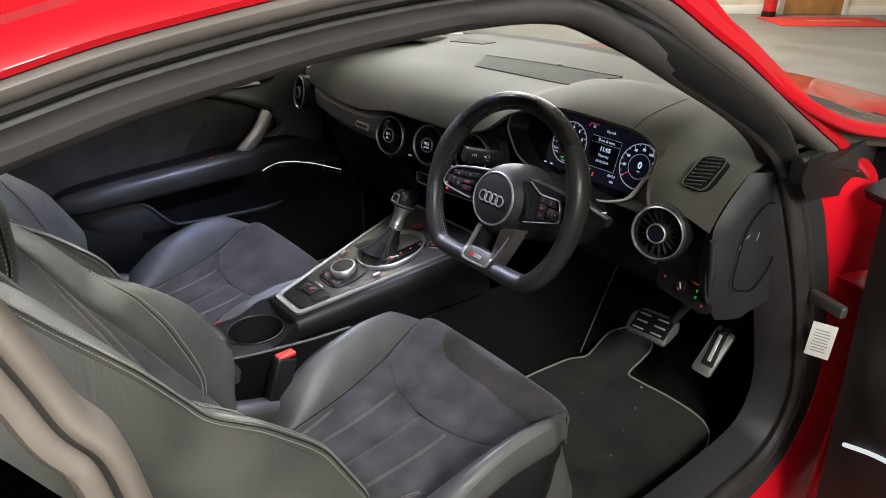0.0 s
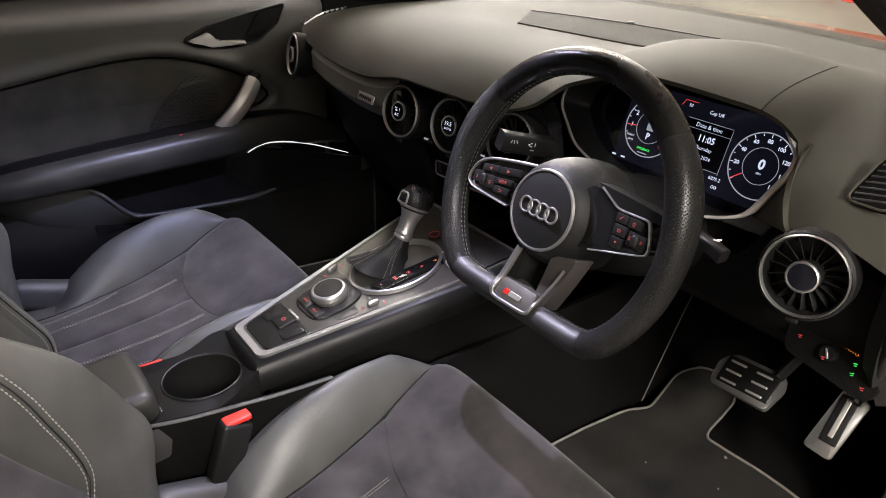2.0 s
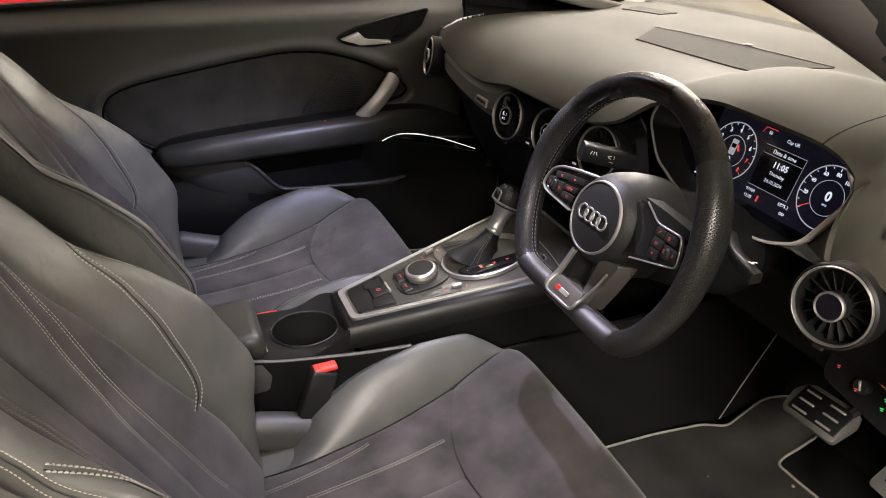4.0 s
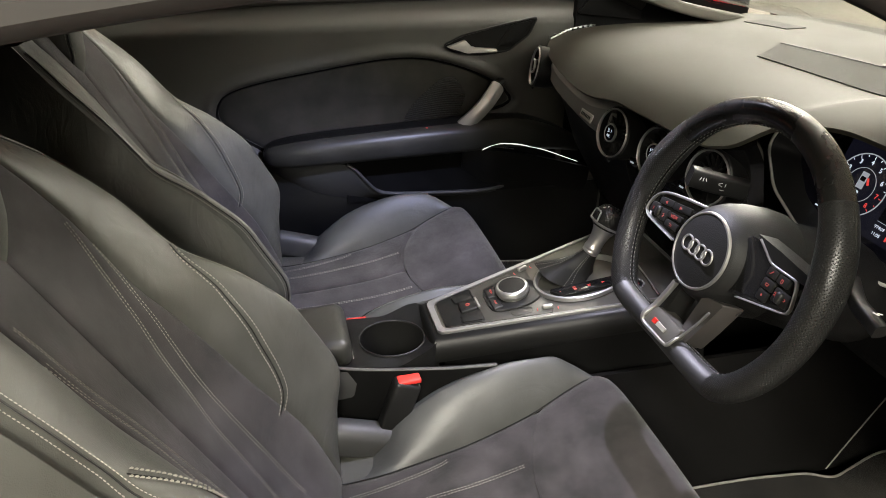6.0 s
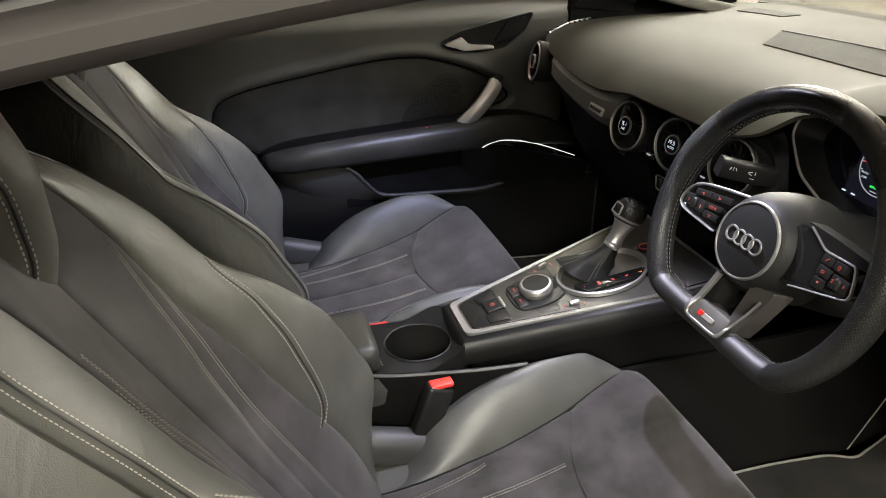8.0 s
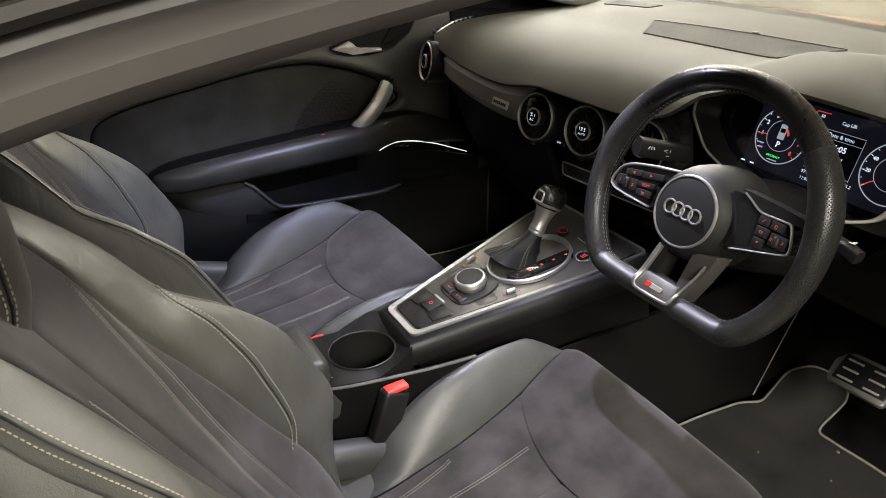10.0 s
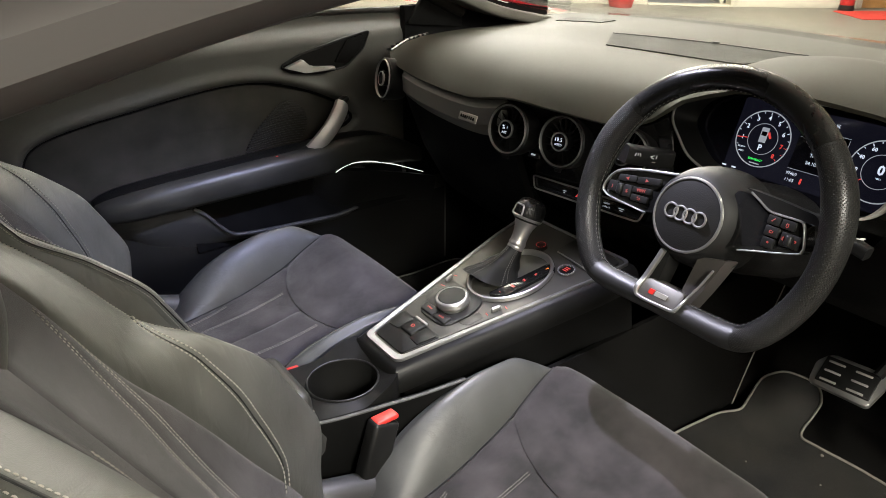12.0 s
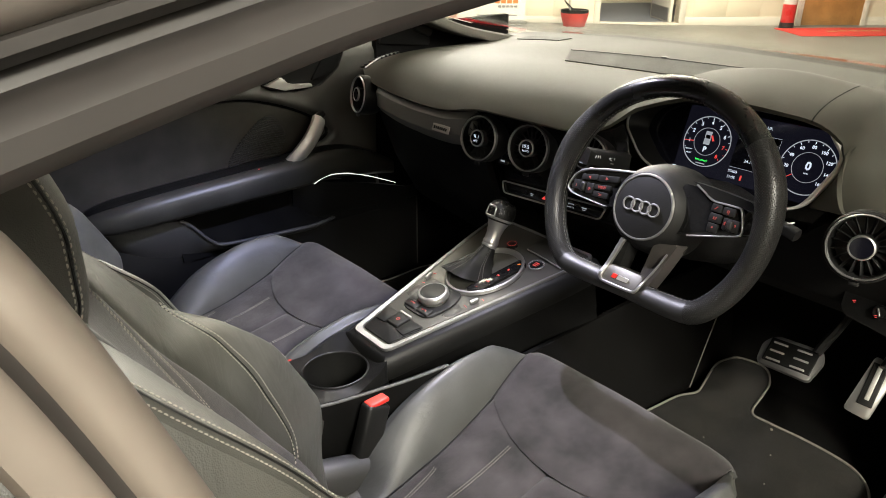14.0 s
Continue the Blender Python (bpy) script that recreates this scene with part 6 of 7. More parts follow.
KM = frame_of((KX, -0.21, 0.525), (1, 0, 0), (0, 0.984, 0.177))  # x across, y up the slope


def ky(y):
    return (y + 0.21) / 0.984


outer = [(-0.046, ky(-0.228)), (0.046, ky(-0.228)), (0.118, ky(0.11)), (0.128, ky(0.185)), (-0.128, ky(0.185)), (-0.118, ky(0.11))]
inner = [(-0.0385, ky(-0.218)), (0.0385, ky(-0.218)), (0.1125, ky(0.11)), (0.1235, ky(0.181)), (-0.1235, ky(0.181)), (-0.1125, ky(0.11))]
side_rings = []
for z_off, grow in ((0.000, 0.004), (-0.004, 0.010), (-0.014, 0.016), (-0.030, 0.018), (-0.042, 0.014)):
    side_rings.append([KM @ V((x + math.copysign(grow, x), y - (grow if i < 2 else 0), z_off)) for i, (x, y) in enumerate(outer)])
part("console_rail", loft(side_rings), PANEL, con, "dark satin console rail")
rings = []
for z_off, grow in ((-0.040, 0.006), (-0.05, 0.000), (-0.26, -0.004), (-0.33, 0.0)):
    rings.append([KM @ V((x + math.copysign(grow, x), y - (grow if i < 2 else 0), z_off)) for i, (x, y) in enumerate(outer)])
# The undercut's shade is painted on: this side is simply near black.
part("console_flank", loft(rings), JOINT_SHADE, con, "console side, blackened for the shade under its rail")
fo, fi = round_poly(outer, 0.012, 5), round_poly(inner, 0.012, 5)
part("silver_frame", loft([[KM @ V((x, y, 0.000)) for x, y in fo], [KM @ V((x, y, 0.004)) for x, y in fo], [KM @ V((x * 0.99, y, 0.0055)) for x, y in fo], [KM @ V((x, y, 0.0045)) for x, y in fi], [KM @ V((x, y, -0.004)) for x, y in fi]], True, False), FRAME_SILVER, con, "satin aluminium frame")
part("console_deck", plate(fi, 0.02, at2(KM, 0, 0, 0.002)), ALU_DARK, con, "brushed grey metal deck")
part("rear_deck", plate(round_poly([(-0.0375, ky(-0.212)), (0.0375, ky(-0.212)), (0.0755, ky(-0.045)), (-0.0755, ky(-0.045))], 0.008), 0.003, at2(KM, 0, 0, 0.0042), 0.0006), DECK, con, "satin dark olive grey deck")
# electric handbrake switch
def kpoly(pts):
    return [(x, ky(y)) for x, y in pts]


part("brake_switch_plate", plate(round_poly(kpoly([(-0.036, -0.213), (0.036, -0.213), (0.049, -0.150), (-0.049, -0.150)]), 0.006), 0.006, at2(KM, 0, 0, 0.0055), 0.001), PANEL, con)
for sx in (-1, 1):
    part("switch_side", plate(round_poly(kpoly([(sx * 0.0165, -0.184), (sx * 0.039, -0.186), (sx * 0.046, -0.154), (sx * 0.0165, -0.154)][::sx]), 0.002), 0.003, at2(KM, 0, 0, 0.0075), 0.0008), PANEL, con)
part("brake_switch", rbox((0.030, 0.030, 0.010), 0.003, at2(KM, 0.0, ky(-0.166), 0.0050)), PANEL, con, "parking brake switch")
part("switch_lip", rbox((0.030, 0.005, 0.006), 0.0018, at2(KM, 0.0, ky(-0.150), 0.0085)), ALU, con)
part("brake_icon", revolve([(0.0022, 0), (0.0022, 0.0005), (0.0036, 0.0005), (0.0036, 0)], at2(KM, 0, ky(-0.166), 0.0101), 20, close=True), LED_RED, con)
# rotary controller
part("controller_base", plate(round_poly(kpoly([(-0.036, -0.135), (0.036, -0.135), (0.044, -0.085), (0.03, -0.045), (-0.03, -0.045), (-0.044, -0.085)]), 0.02, 6), 0.010, at2(KM, 0, 0, 0.0075), 0.003), PLASTIC, con)
for sx in (-1, 1):
    part("controller_key", rbox((0.030, 0.018, 0.006), 0.004, at2(KM, sx * 0.0165, ky(-0.122), 0.0075)), PLASTIC, con)
    part("side_wing", plate(round_poly(kpoly([(sx * 0.040, -0.11), (sx * 0.058, -0.105), (sx * 0.062, -0.075), (sx * 0.044, -0.070)][::sx]), 0.005), 0.004, at2(KM, 0, 0, 0.0048), 0.001), DECK, con)
text("key_text", "MENU", 0.0045, at2(KM, -0.0165, ky(-0.121), 0.0107), LED_RED, con)
text("key_text", "BACK", 0.0045, at2(KM, 0.0165, ky(-0.123), 0.0107), LED_RED, con)
km2 = at2(KM, 0, ky(-0.088), 0.006)
knob = part("rotary_knob", revolve([(0, 0.018), (0.024, 0.018), (0.0262, 0.0170), (0.0275, 0.015), (0.0280, 0.008), (0.0265, 0.006), (0.0255, 0.004), (0.0255, 0), (0, 0)], km2, 56), ALU, con, "satin aluminium rotary knob")
part("knob_face", revolve([(0, 0.0188), (0.0215, 0.0186), (0.0225, 0.0178)], km2, 48), PANEL, knob, "dark touch face")
for sx in (-1, 1):
    tg = at2(KM, sx * 0.062, ky(-0.050), 0.008, sx * -14)
    part("toggle", rbox((0.006, 0.018, 0.009), 0.0028, tg), ALU, con, "small satin toggle")
    bar("toggle_text", 0.008, 0.0014, at2(tg, 0.0, -0.017, -0.0035), LED_RED, con)
    bar("toggle_text", 0.007, 0.0014, at2(tg, 0.002, 0.016, -0.0035), LED_RED, con)
# gate of the selector
gate_c = at2(KM, 0.006, ky(0.028), 0.004)
ov = [(0.062 * math.cos(a), 0.078 * math.sin(a)) for a in (2 * math.pi * k / 56 for k in range(56))]
part("gate_ring", loft([[gate_c @ V((x * s, y * s, z)) for x, y in ov] for s, z in ((1.04, 0.0), (1.02, 0.006), (0.98, 0.007), (0.94, 0.004), (0.90, -0.012))], True, False), ALU, con, "bright oval selector surround")
part("gate_floor", plate([(x * 0.92, y * 0.92) for x, y in ov], 0.004, at2(gate_c, 0, 0, -0.004)), PLASTIC, con)
part("gate_scale", plate(round_poly([(0.014, -0.062), (0.040, -0.046), (0.048, 0.060), (0.026, 0.066)], 0.006), 0.006, at2(gate_c, 0, 0, 0.004), 0.001), GLOSS, con, "black gear scale")
for k, (s, mt) in enumerate((("P", LED_AMBER), ("R", LED_RED), ("N", LED_RED), ("D/S", LED_RED), ("-", LED_RED))):
    t = k / 4
    text("gear_text", s, 0.0070 if len(s) == 1 else 0.0062, at2(gate_c, 0.037 - 0.010 * t, 0.050 - 0.096 * t, 0.0046), mt, con, 0.0003)
# start button, volume knob and ash tray lid
stm = at2(KM, 0.066, ky(0.098), 0.004)
part("start_button", revolve([(0, 0.003), (0.0105, 0.003), (0.012, 0.0015), (0.012, 0)], stm, 32), GLOSS, con, "black start button with red letters")
part("start_ring", revolve([(0.0122, 0), (0.0125, 0.003), (0.0148, 0.003), (0.0152, 0)], stm, 40, close=True), CHROME, con)
for yy in (0.0042, 0.0, -0.0042):
    bar("button_text", 0.009, 0.0018, at2(stm, 0, yy, 0.0032), LED_RED, con)
vol = at2(KM, -0.020, ky(0.122), 0.002)
part("volume_knob", revolve([(0, 0.014), (0.009, 0.014), (0.011, 0.012), (0.0115, 0)], vol @ Matrix.Diagonal((1, 1, 0.45, 1)), 28), PLASTIC, con)
part("volume_ring", revolve([(0.0082, 0.0139), (0.0088, 0.0139), (0.0088, 0.0143), (0.0082, 0.0143)], vol @ Matrix.Diagonal((1, 1, 0.45, 1)), 32, close=True), LED_DIM, con, "red lit knob ring")
part("tray_lid", plate(round_poly(kpoly([(0.012, 0.130), (0.112, 0.118), (0.116, 0.172), (0.010, 0.176)]), 0.006), 0.004, at2(KM, 0, 0, 0.0052), 0.001), DECK, con, "dark tray lid")
part("tray_edge", tube([KM @ V((0.016, ky(0.127), 0.006)), KM @ V((0.06, ky(0.122), 0.007)), KM @ V((0.108, ky(0.116), 0.006))], 0.0013, 8), ALU, con)
# cup holder and rear box
cup_c = V((0.009, -0.297, 0.498))
cpoly = [(-0.078, -0.400), (0.082, -0.400), (0.080, -0.25), (0.060, -0.226), (-0.052, -0.226), (-0.066, -0.25)]
hole = [(cup_c.x + 0.050 * math.cos(a), cup_c.y + 0.054 * math.sin(a)) for a in (2 * math.pi * k / 48 for k in range(48))]


def ray_out(a, poly):
    """Where a ray from the cup's middle leaves the polygon."""
    d = V((math.cos(a), math.sin(a)))
    best = 1.0
    for i in range(len(poly)):
        p, q = V(poly[i - 1]) - cup_c.xy, V(poly[i]) - cup_c.xy
        e = q - p
        den = d.x * e.y - d.y * e.x
        if abs(den) > 1e-9:
            t = (p.x * e.y - p.y * e.x) / den
            s = (p.x * d.y - p.y * d.x) / den
            if t > 0 and -1e-6 <= s <= 1 + 1e-6:
                best = min(best, t)
    return d * best + cup_c.xy


angles = [2 * math.pi * k / 48 for k in range(48)]
outr = [ray_out(a, round_poly(cpoly, 0.012)) for a in angles]
part("cup_deck", loft([[V((*p, 0.34)) for p in outr], [V((p.x, p.y, 0.476 + 0.028 * smooth_step(-0.31, -0.235, p.y))) for p in outr], [V((cup_c.x + (p.x - cup_c.x) * 0.97, cup_c.y + (p.y - cup_c.y) * 0.98, 0.490 + 0.026 * smooth_step(-0.31, -0.235, p.y))) for p in outr],
                       [V((x, y, 0.497)) for x, y in hole], [V((x, y, 0.42)) for x, y in hole], [V((cup_c.x + (x - cup_c.x) * 0.88, cup_c.y + (y - cup_c.y) * 0.88, 0.375)) for x, y in hole]], True, True), PANEL, con, "satin cup holder deck")
part("cup_rim", sweep([V((x, y, 0.498)) for x, y in hole], circle(0.0018, n=8), closed=True), PLASTIC, con)
part("cup_step", sweep([V((cup_c.x + 0.043 * math.cos(a), cup_c.y + 0.046 * math.sin(a), 0.385)) for a in angles], circle(0.003, n=8), closed=True), PLASTIC, con)
STRIP = [(-0.45, 0.083, 0.519), (-0.41, 0.085, 0.515), (-0.35, 0.090, 0.504), (-0.28, 0.098, 0.499), (-0.22, 0.108, 0.498), (-0.15, 0.118, 0.500)]
strip = [V((x, y, z)) for y, x, z in STRIP]
strip_x, strip_z = [(p.y, p.x) for p in strip], [(p.y, p.z) for p in strip]
# Same near black here, standing for the shade beside the seat.
part("side_panel", surface(lambda u, v: V((lerp(strip_x, -0.45 + 0.30 * u) - 0.010 * v, -0.45 + 0.30 * u, lerp(strip_z, -0.45 + 0.30 * u) - 0.002 - 0.19 * v)), 20, 8, -0.008), JOINT_SHADE, con, "console side panel, blackened for its shade")
part("side_pocket", plate(round_poly([(-0.450, 0.512), (-0.362, 0.500), (-0.372, 0.452), (-0.450, 0.446)], 0.004), 0.006, frame_of((0.087, 0, 0), (0, 1, 0), (0, 0, 1)), 0.002), DOOR_LOW, con, "grey panel with a joint below the armrest")
part("side_rail", sweep(spline(strip, 4), [(-0.003, 0.0005), (0.0015, 0.0005), (0.0022, -0.0008), (0.0018, -0.002), (-0.003, -0.002)]), DOOR_LOW, con, "thin satin side strip")
arm = thing("armrest", (0.005, -0.48, 0.44), "short black leather armrest box between the seats", "armrest")
part("pad", rbox((0.128, 0.23, 0.052), 0.018, Matrix.Translation((0.0, -0.482, 0.508)) @ Matrix.Rotation(radians(3), 4, "X"), 4), ARM_LEATHER, arm)
part("pad_base", rbox((0.118, 0.22, 0.08), 0.012, Matrix.Translation((0.0, -0.482, 0.455)), 3), PLASTIC, arm)
sbm = bmesh.new()
for k in (0, 1):
    stitches([V((-0.055 + 0.11 * j / 20, -0.3665 + 0.0005 * k, 0.493 + 0.007 * k)) for j in range(21)] + [], bm=sbm, out=lambda p: (0, 1, 0))
part("pad_stitching", sbm, THREAD, arm, kind="stuff")

# ---- gear selector ----
sel = thing("gear_selector", (0.0, 0.04, 0.55), "black leather gear selector with a satin neck and gaiter", "gear lever")
KT = V((0.002, 0.075, 0.672))
base_p = V((0.000, 0.018, 0.556))
ax = (KT - base_p).normalized()
gm = frame_of(base_p, (1, 0, 0), V((0, 1, 0)) - ax * ax.y)
# in this frame z runs up the lever
gait = []
for k in range(16):
    t = k / 15
    h = 0.066 * t
    rx = lerp([(0, 0.047), (0.12, 0.042), (0.4, 0.024), (0.75, 0.0150), (1, 0.0125)], t)
    ry = lerp([(0, 0.064), (0.12, 0.056), (0.4, 0.034), (0.75, 0.019), (1, 0.0135)], t)
    fold = 0.0007 * math.sin(t * 26) * (1 - 0.6 * t)
    ring_p = []
    for j in range(40):
        a = 2 * math.pi * j / 40
        f = 1 + 0.07 * math.sin(5 * a + 3 * t) * (1 - 0.7 * t)
        ring_p.append(gm @ V(((rx * f + fold) * math.cos(a) - 0.010 * (1 - t), (ry * f + fold) * math.sin(a) - 0.004 * (1 - t), h)))
    gait.append(ring_p)
part("gaiter", loft(gait, True, False), GAITER, sel, "creased black leather gaiter")
sbm = bmesh.new()
for a0 in (4.25, 4.41, 4.73, 5.85, 6.01):
    j = int(a0 / (2 * math.pi) * 40)
    stitches([gait[k][j] + (gait[k][j] - gait[k][(j + 20) % 40]).normalized() * 0.0004 for k in range(16)], 0.0024, 0.0016, 0.0005, bm=sbm, out=lambda p: (1, -1, 0.3))
part("gaiter_stitching", sbm, THREAD_DARK, sel, kind="stuff")
part("neck", revolve([(0.0128, 0.062), (0.0142, 0.064), (0.0146, 0.067), (0.0138, 0.069), (0.0146, 0.071), (0.0148, 0.074), (0.0140, 0.076), (0.0134, 0.078), (0.0138, 0.090), (0.0160, 0.102), (0.0205, 0.113), (0.0225, 0.117)], gm, 36), ALU, sel, "satin metal neck with grooves")
part("knob", revolve([(0.0205, 0.112), (0.0235, 0.118), (0.0250, 0.128), (0.0240, 0.138), (0.0190, 0.147), (0.010, 0.151), (0, 0.152)], gm @ Matrix.Diagonal((1.0, 1.12, 1.0, 1.0)), 36), PERFORATED, sel, "perforated leather knob")
window = [gm @ V((x * 0.92, -0.0275 - 0.0008 * (1 - (x / 0.013) ** 2), z)) for x, z in round_poly([(-0.012, 0.119), (0.012, 0.119), (0.0095, 0.137), (-0.0095, 0.137)], 0.004, 5)]
part("knob_window", sweep(window, circle(0.0016, n=8), closed=True), ALU, sel, "silver button surround")
part("knob_collar", revolve([(0.0215, 0.1145), (0.0240, 0.1170), (0.0245, 0.1190), (0.0228, 0.1200)], gm @ Matrix.Diagonal((1.0, 1.12, 1.0, 1.0)), 40), ALU, sel, "silver knob collar")
part("knob_button", rbox((0.017, 0.014, 0.004), 0.003, gm @ frame_of((0, -0.0272, 0.128), (1, 0, 0), (0, 0, 1))), GLOSS, sel, "gloss black release button")


# ---- passenger's door card ----
card = thing("passenger_door", (-0.72, -0.1, 0.3), "closed passenger door with dark suede insert and satin pull", "car door")


def card_x(y, z):
    """Inner face of the door."""
    x = -0.708 - 0.006 * smooth_step(0.8, 0.6, z)
    x -= 0.050 * smooth_step(0.845, 0.905, z)
    x += 0.030 * smooth_step(0.52, 0.42, z)
    x -= 0.010 * smooth_step(0.1, 0.4, y)
    return x


INSERT = [(-0.575, 0.655), (-0.562, 0.700), (-0.52, 0.724), (-0.44, 0.742), (-0.34, 0.757), (-0.26, 0.769), (-0.165, 0.779), (-0.09, 0.777), (-0.03, 0.765), (0.04, 0.741), (0.095, 0.714), (0.13, 0.690), (0.13, 0.64), (-0.14, 0.590), (-0.30, 0.575), (-0.44, 0.545), (-0.49, 0.575), (-0.545, 0.615)]
ins = [(p.x, p.y) for p in spline([(y, z, 0) for y, z in INSERT], 4, True)]


def inside(y, z):
    """How far a place lies inside the insert's outline; negative outside."""
    best, odd = 1.0, False
    for i in range(len(ins)):
        (ay, az), (by, bz) = ins[i - 1], ins[i]
        ey, ez = by - ay, bz - az
        t = min(max(((y - ay) * ey + (z - az) * ez) / (ey * ey + ez * ez + 1e-12), 0), 1)
        best = min(best, math.hypot(y - ay - ey * t, z - az - ez * t))
        if (az > z) != (bz > z) and y < ay + (z - az) / (bz - az) * ey:
            odd = not odd
    return best if odd else -best


def panel_point(u, v):
    y, z = -1.0 + 1.42 * u, 0.12 + 0.785 * v - 0.01 * v * (1 - u)
    x = card_x(y, z)
    if -0.65 < y < 0.2 and 0.5 < z < 0.83:
        d = inside(y, z)
        x += 0.007 * math.exp(-((d + 0.014) / 0.012) ** 2) - 0.022 * smooth_step(-0.006, 0.010, d)
    return V((x, y, z))


part("door_panel", surface(panel_point, 190, 130, 0.03), DOOR_SKIN, card, "dark moulded door panel")
dm = frame_of((0, 0, 0), (0, 1, 0), (0, 0, 1))  # x along the car, y up, z to the right
mid = (sum(p[0] for p in ins) / len(ins), sum(p[1] for p in ins) / len(ins))
loops = []
for k, sink in ((0.995, 0.006), (0.975, 0.0), (0.93, -0.003), (0.80, -0.004), (0.5, -0.004), (0.05, -0.004)):
    loops.append([V((card_x(p[0], p[1]) - 0.0165 - sink, mid[0] + (p[0] - mid[0]) * k, mid[1] + (p[1] - mid[1]) * k)) for p in ins])
part("suede_insert", loft(loops), SUEDE_DARK, card, "dark suede door insert")
# A black joint, thickened to carry the shade under the insert's lip.
part("insert_joint", sweep([V((card_x(y, z) - 0.0125, y, z)) for y, z in ins], circle(0.0062, n=8), up=(1, 0, 0), closed=True), JOINT_SHADE, card, "black joint and painted lip shade round the insert")
ARM = [(-0.672, -0.478, 0.566), (-0.668, -0.44, 0.571), (-0.660, -0.36, 0.578), (-0.655, -0.25, 0.584), (-0.655, -0.12, 0.588), (-0.658, 0.0, 0.590), (-0.664, 0.09, 0.592), (-0.672, 0.17, 0.585), (-0.685, 0.26, 0.560), (-0.695, 0.34, 0.53)]
armp = spline(ARM, 6)
rings = []
for i, (p, t, s, u) in enumerate(axes(armp, False, (0, 0, 1))):
    k = i / (len(armp) - 1)
    h = lerp([(0, 0.006), (0.04, 0.022), (0.2, 0.033), (0.6, 0.039), (0.8, 0.038), (1, 0.020)], k)
    w = lerp([(0, 0.012), (0.04, 0.03), (0.2, 0.05), (0.8, 0.05), (1, 0.02)], k)
    rings.append([p + V((w * math.copysign(abs(math.cos(a)) ** 0.7, math.cos(a)) - 0.02, 0, h * math.copysign(abs(math.sin(a)) ** 0.6, math.sin(a)))) for a in (2 * math.pi * j / 20 for j in range(20))])
arm_pad = part("arm_rest", loft(rings), ARM_LEATHER, card, "black leather door armrest")
cap_rings = []
for ring_p in rings:
    mid_p = sum((p for p in ring_p), V((0, 0, 0))) / len(ring_p)
    cap_rings.append([p + (p - mid_p).normalized() * 0.0012 for p in ring_p[4:11]] + [p - (p - mid_p).normalized() * 0.004 for p in ring_p[10:3:-1]])
part("arm_cap", loft(cap_rings), PANEL, arm_pad, "dark matt top of the armrest")
POCKET = [(-0.52, 0.548), (-0.40, 0.546), (-0.285, 0.540), (-0.262, 0.522), (-0.217, 0.470), (-0.18, 0.456), (-0.06, 0.447), (0.06, 0.441), (0.16, 0.437), (0.24, 0.434)]
POCKET_X = [(-0.52, -0.690), (-0.40, -0.672), (-0.2, -0.656), (0.04, -0.656), (0.12, -0.676), (0.19, -0.708)]
POCKET_FOOT = [(-0.52, 0.535), (-0.47, 0.520), (-0.42, 0.490), (-0.36, 0.458), (-0.28, 0.442), (-0.20, 0.436), (0.0, 0.424), (0.24, 0.412)]
part("door_pocket", surface(lambda u, v: V((lerp(POCKET_X, -0.52 + 0.71 * u) - 0.022 * (1 - v) ** 2, -0.52 + 0.71 * u, lerp(POCKET_FOOT, -0.52 + 0.71 * u) + (lerp(POCKET, -0.52 + 0.71 * u) - lerp(POCKET_FOOT, -0.52 + 0.71 * u)) * v)), 60, 10, 0.010), DOOR_LOW, card, "satin dark door pocket")
part("pocket_lip", tube([(lerp(POCKET_X, y), y, z) for y, z in POCKET[2:-1]], 0.0045, 10), DOOR_LOW, card, "satin door pocket lip")
# The pocket's inner shade is this sheet's black colour.
part("pocket_recess", surface(lambda u, v: V((-0.699 + 0.026 * smooth_step(0.53, 0.42, 0.43 + 0.13 * v), -0.285 + 0.56 * u, 0.43 + 0.13 * v)), 12, 6, 0.004), JOINT_SHADE, card, "pocket recess with its shade painted in")


def lining(u, v):
    y = -0.95 + 1.36 * u
    z = 0.13 + (lerp(POCKET_FOOT, y) + 0.016 - 0.13) * v
    return V((card_x(y, min(z, 0.43)) + 0.010 - 0.004 * u - 0.018 * smooth_step(0.41, 0.50, z), y, z))


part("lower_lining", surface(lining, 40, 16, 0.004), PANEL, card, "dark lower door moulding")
# grab handle
gh = [(-0.664, -0.004, 0.606), (-0.652, 0.020, 0.632), (-0.646, 0.052, 0.666), (-0.652, 0.080, 0.698), (-0.664, 0.094, 0.712)]
part("pull_handle", sweep(spline(gh, 8), [(-0.0175, -0.008), (0.0175, -0.008), (0.0185, 0.002), (0.007, 0.0105), (-0.007, 0.0105), (-0.0185, 0.002)], up=(1, 0, 0)), SATIN, card, "satin aluminium pull handle")
part("pull_foot", rbox((0.044, 0.054, 0.018), 0.006, frame_of((-0.660, -0.010, 0.604), (1, 0, 0.2), (0, 0.9, 0.3))), PLASTIC, card)
part("pull_foot", rbox((0.03, 0.034, 0.014), 0.005, frame_of((-0.676, 0.098, 0.714), (1, 0, 0.2), (0, 0.8, 0.5))), PLASTIC, card)
# loudspeaker louvres in the insert
fan = 18
for k in range(fan):
    t = k / (fan - 1)
    z = 0.618 + 0.096 * t
    y0 = -0.130 + 0.085 * t ** 1.5
    y1 = 0.005 + 0.03 * math.sin(math.pi * min(t * 0.9, 1)) - 0.015 * t
    b = sweep([V((-0.7212, y0 + (y1 - y0) * j / 10, z + 0.010 * math.sin(math.pi * j / 10 * 0.7))) for j in range(11)], circle(0.0018, n=6), up=(1, 0, 0))
    part("louvre", b, TRIM_BLACK, card)
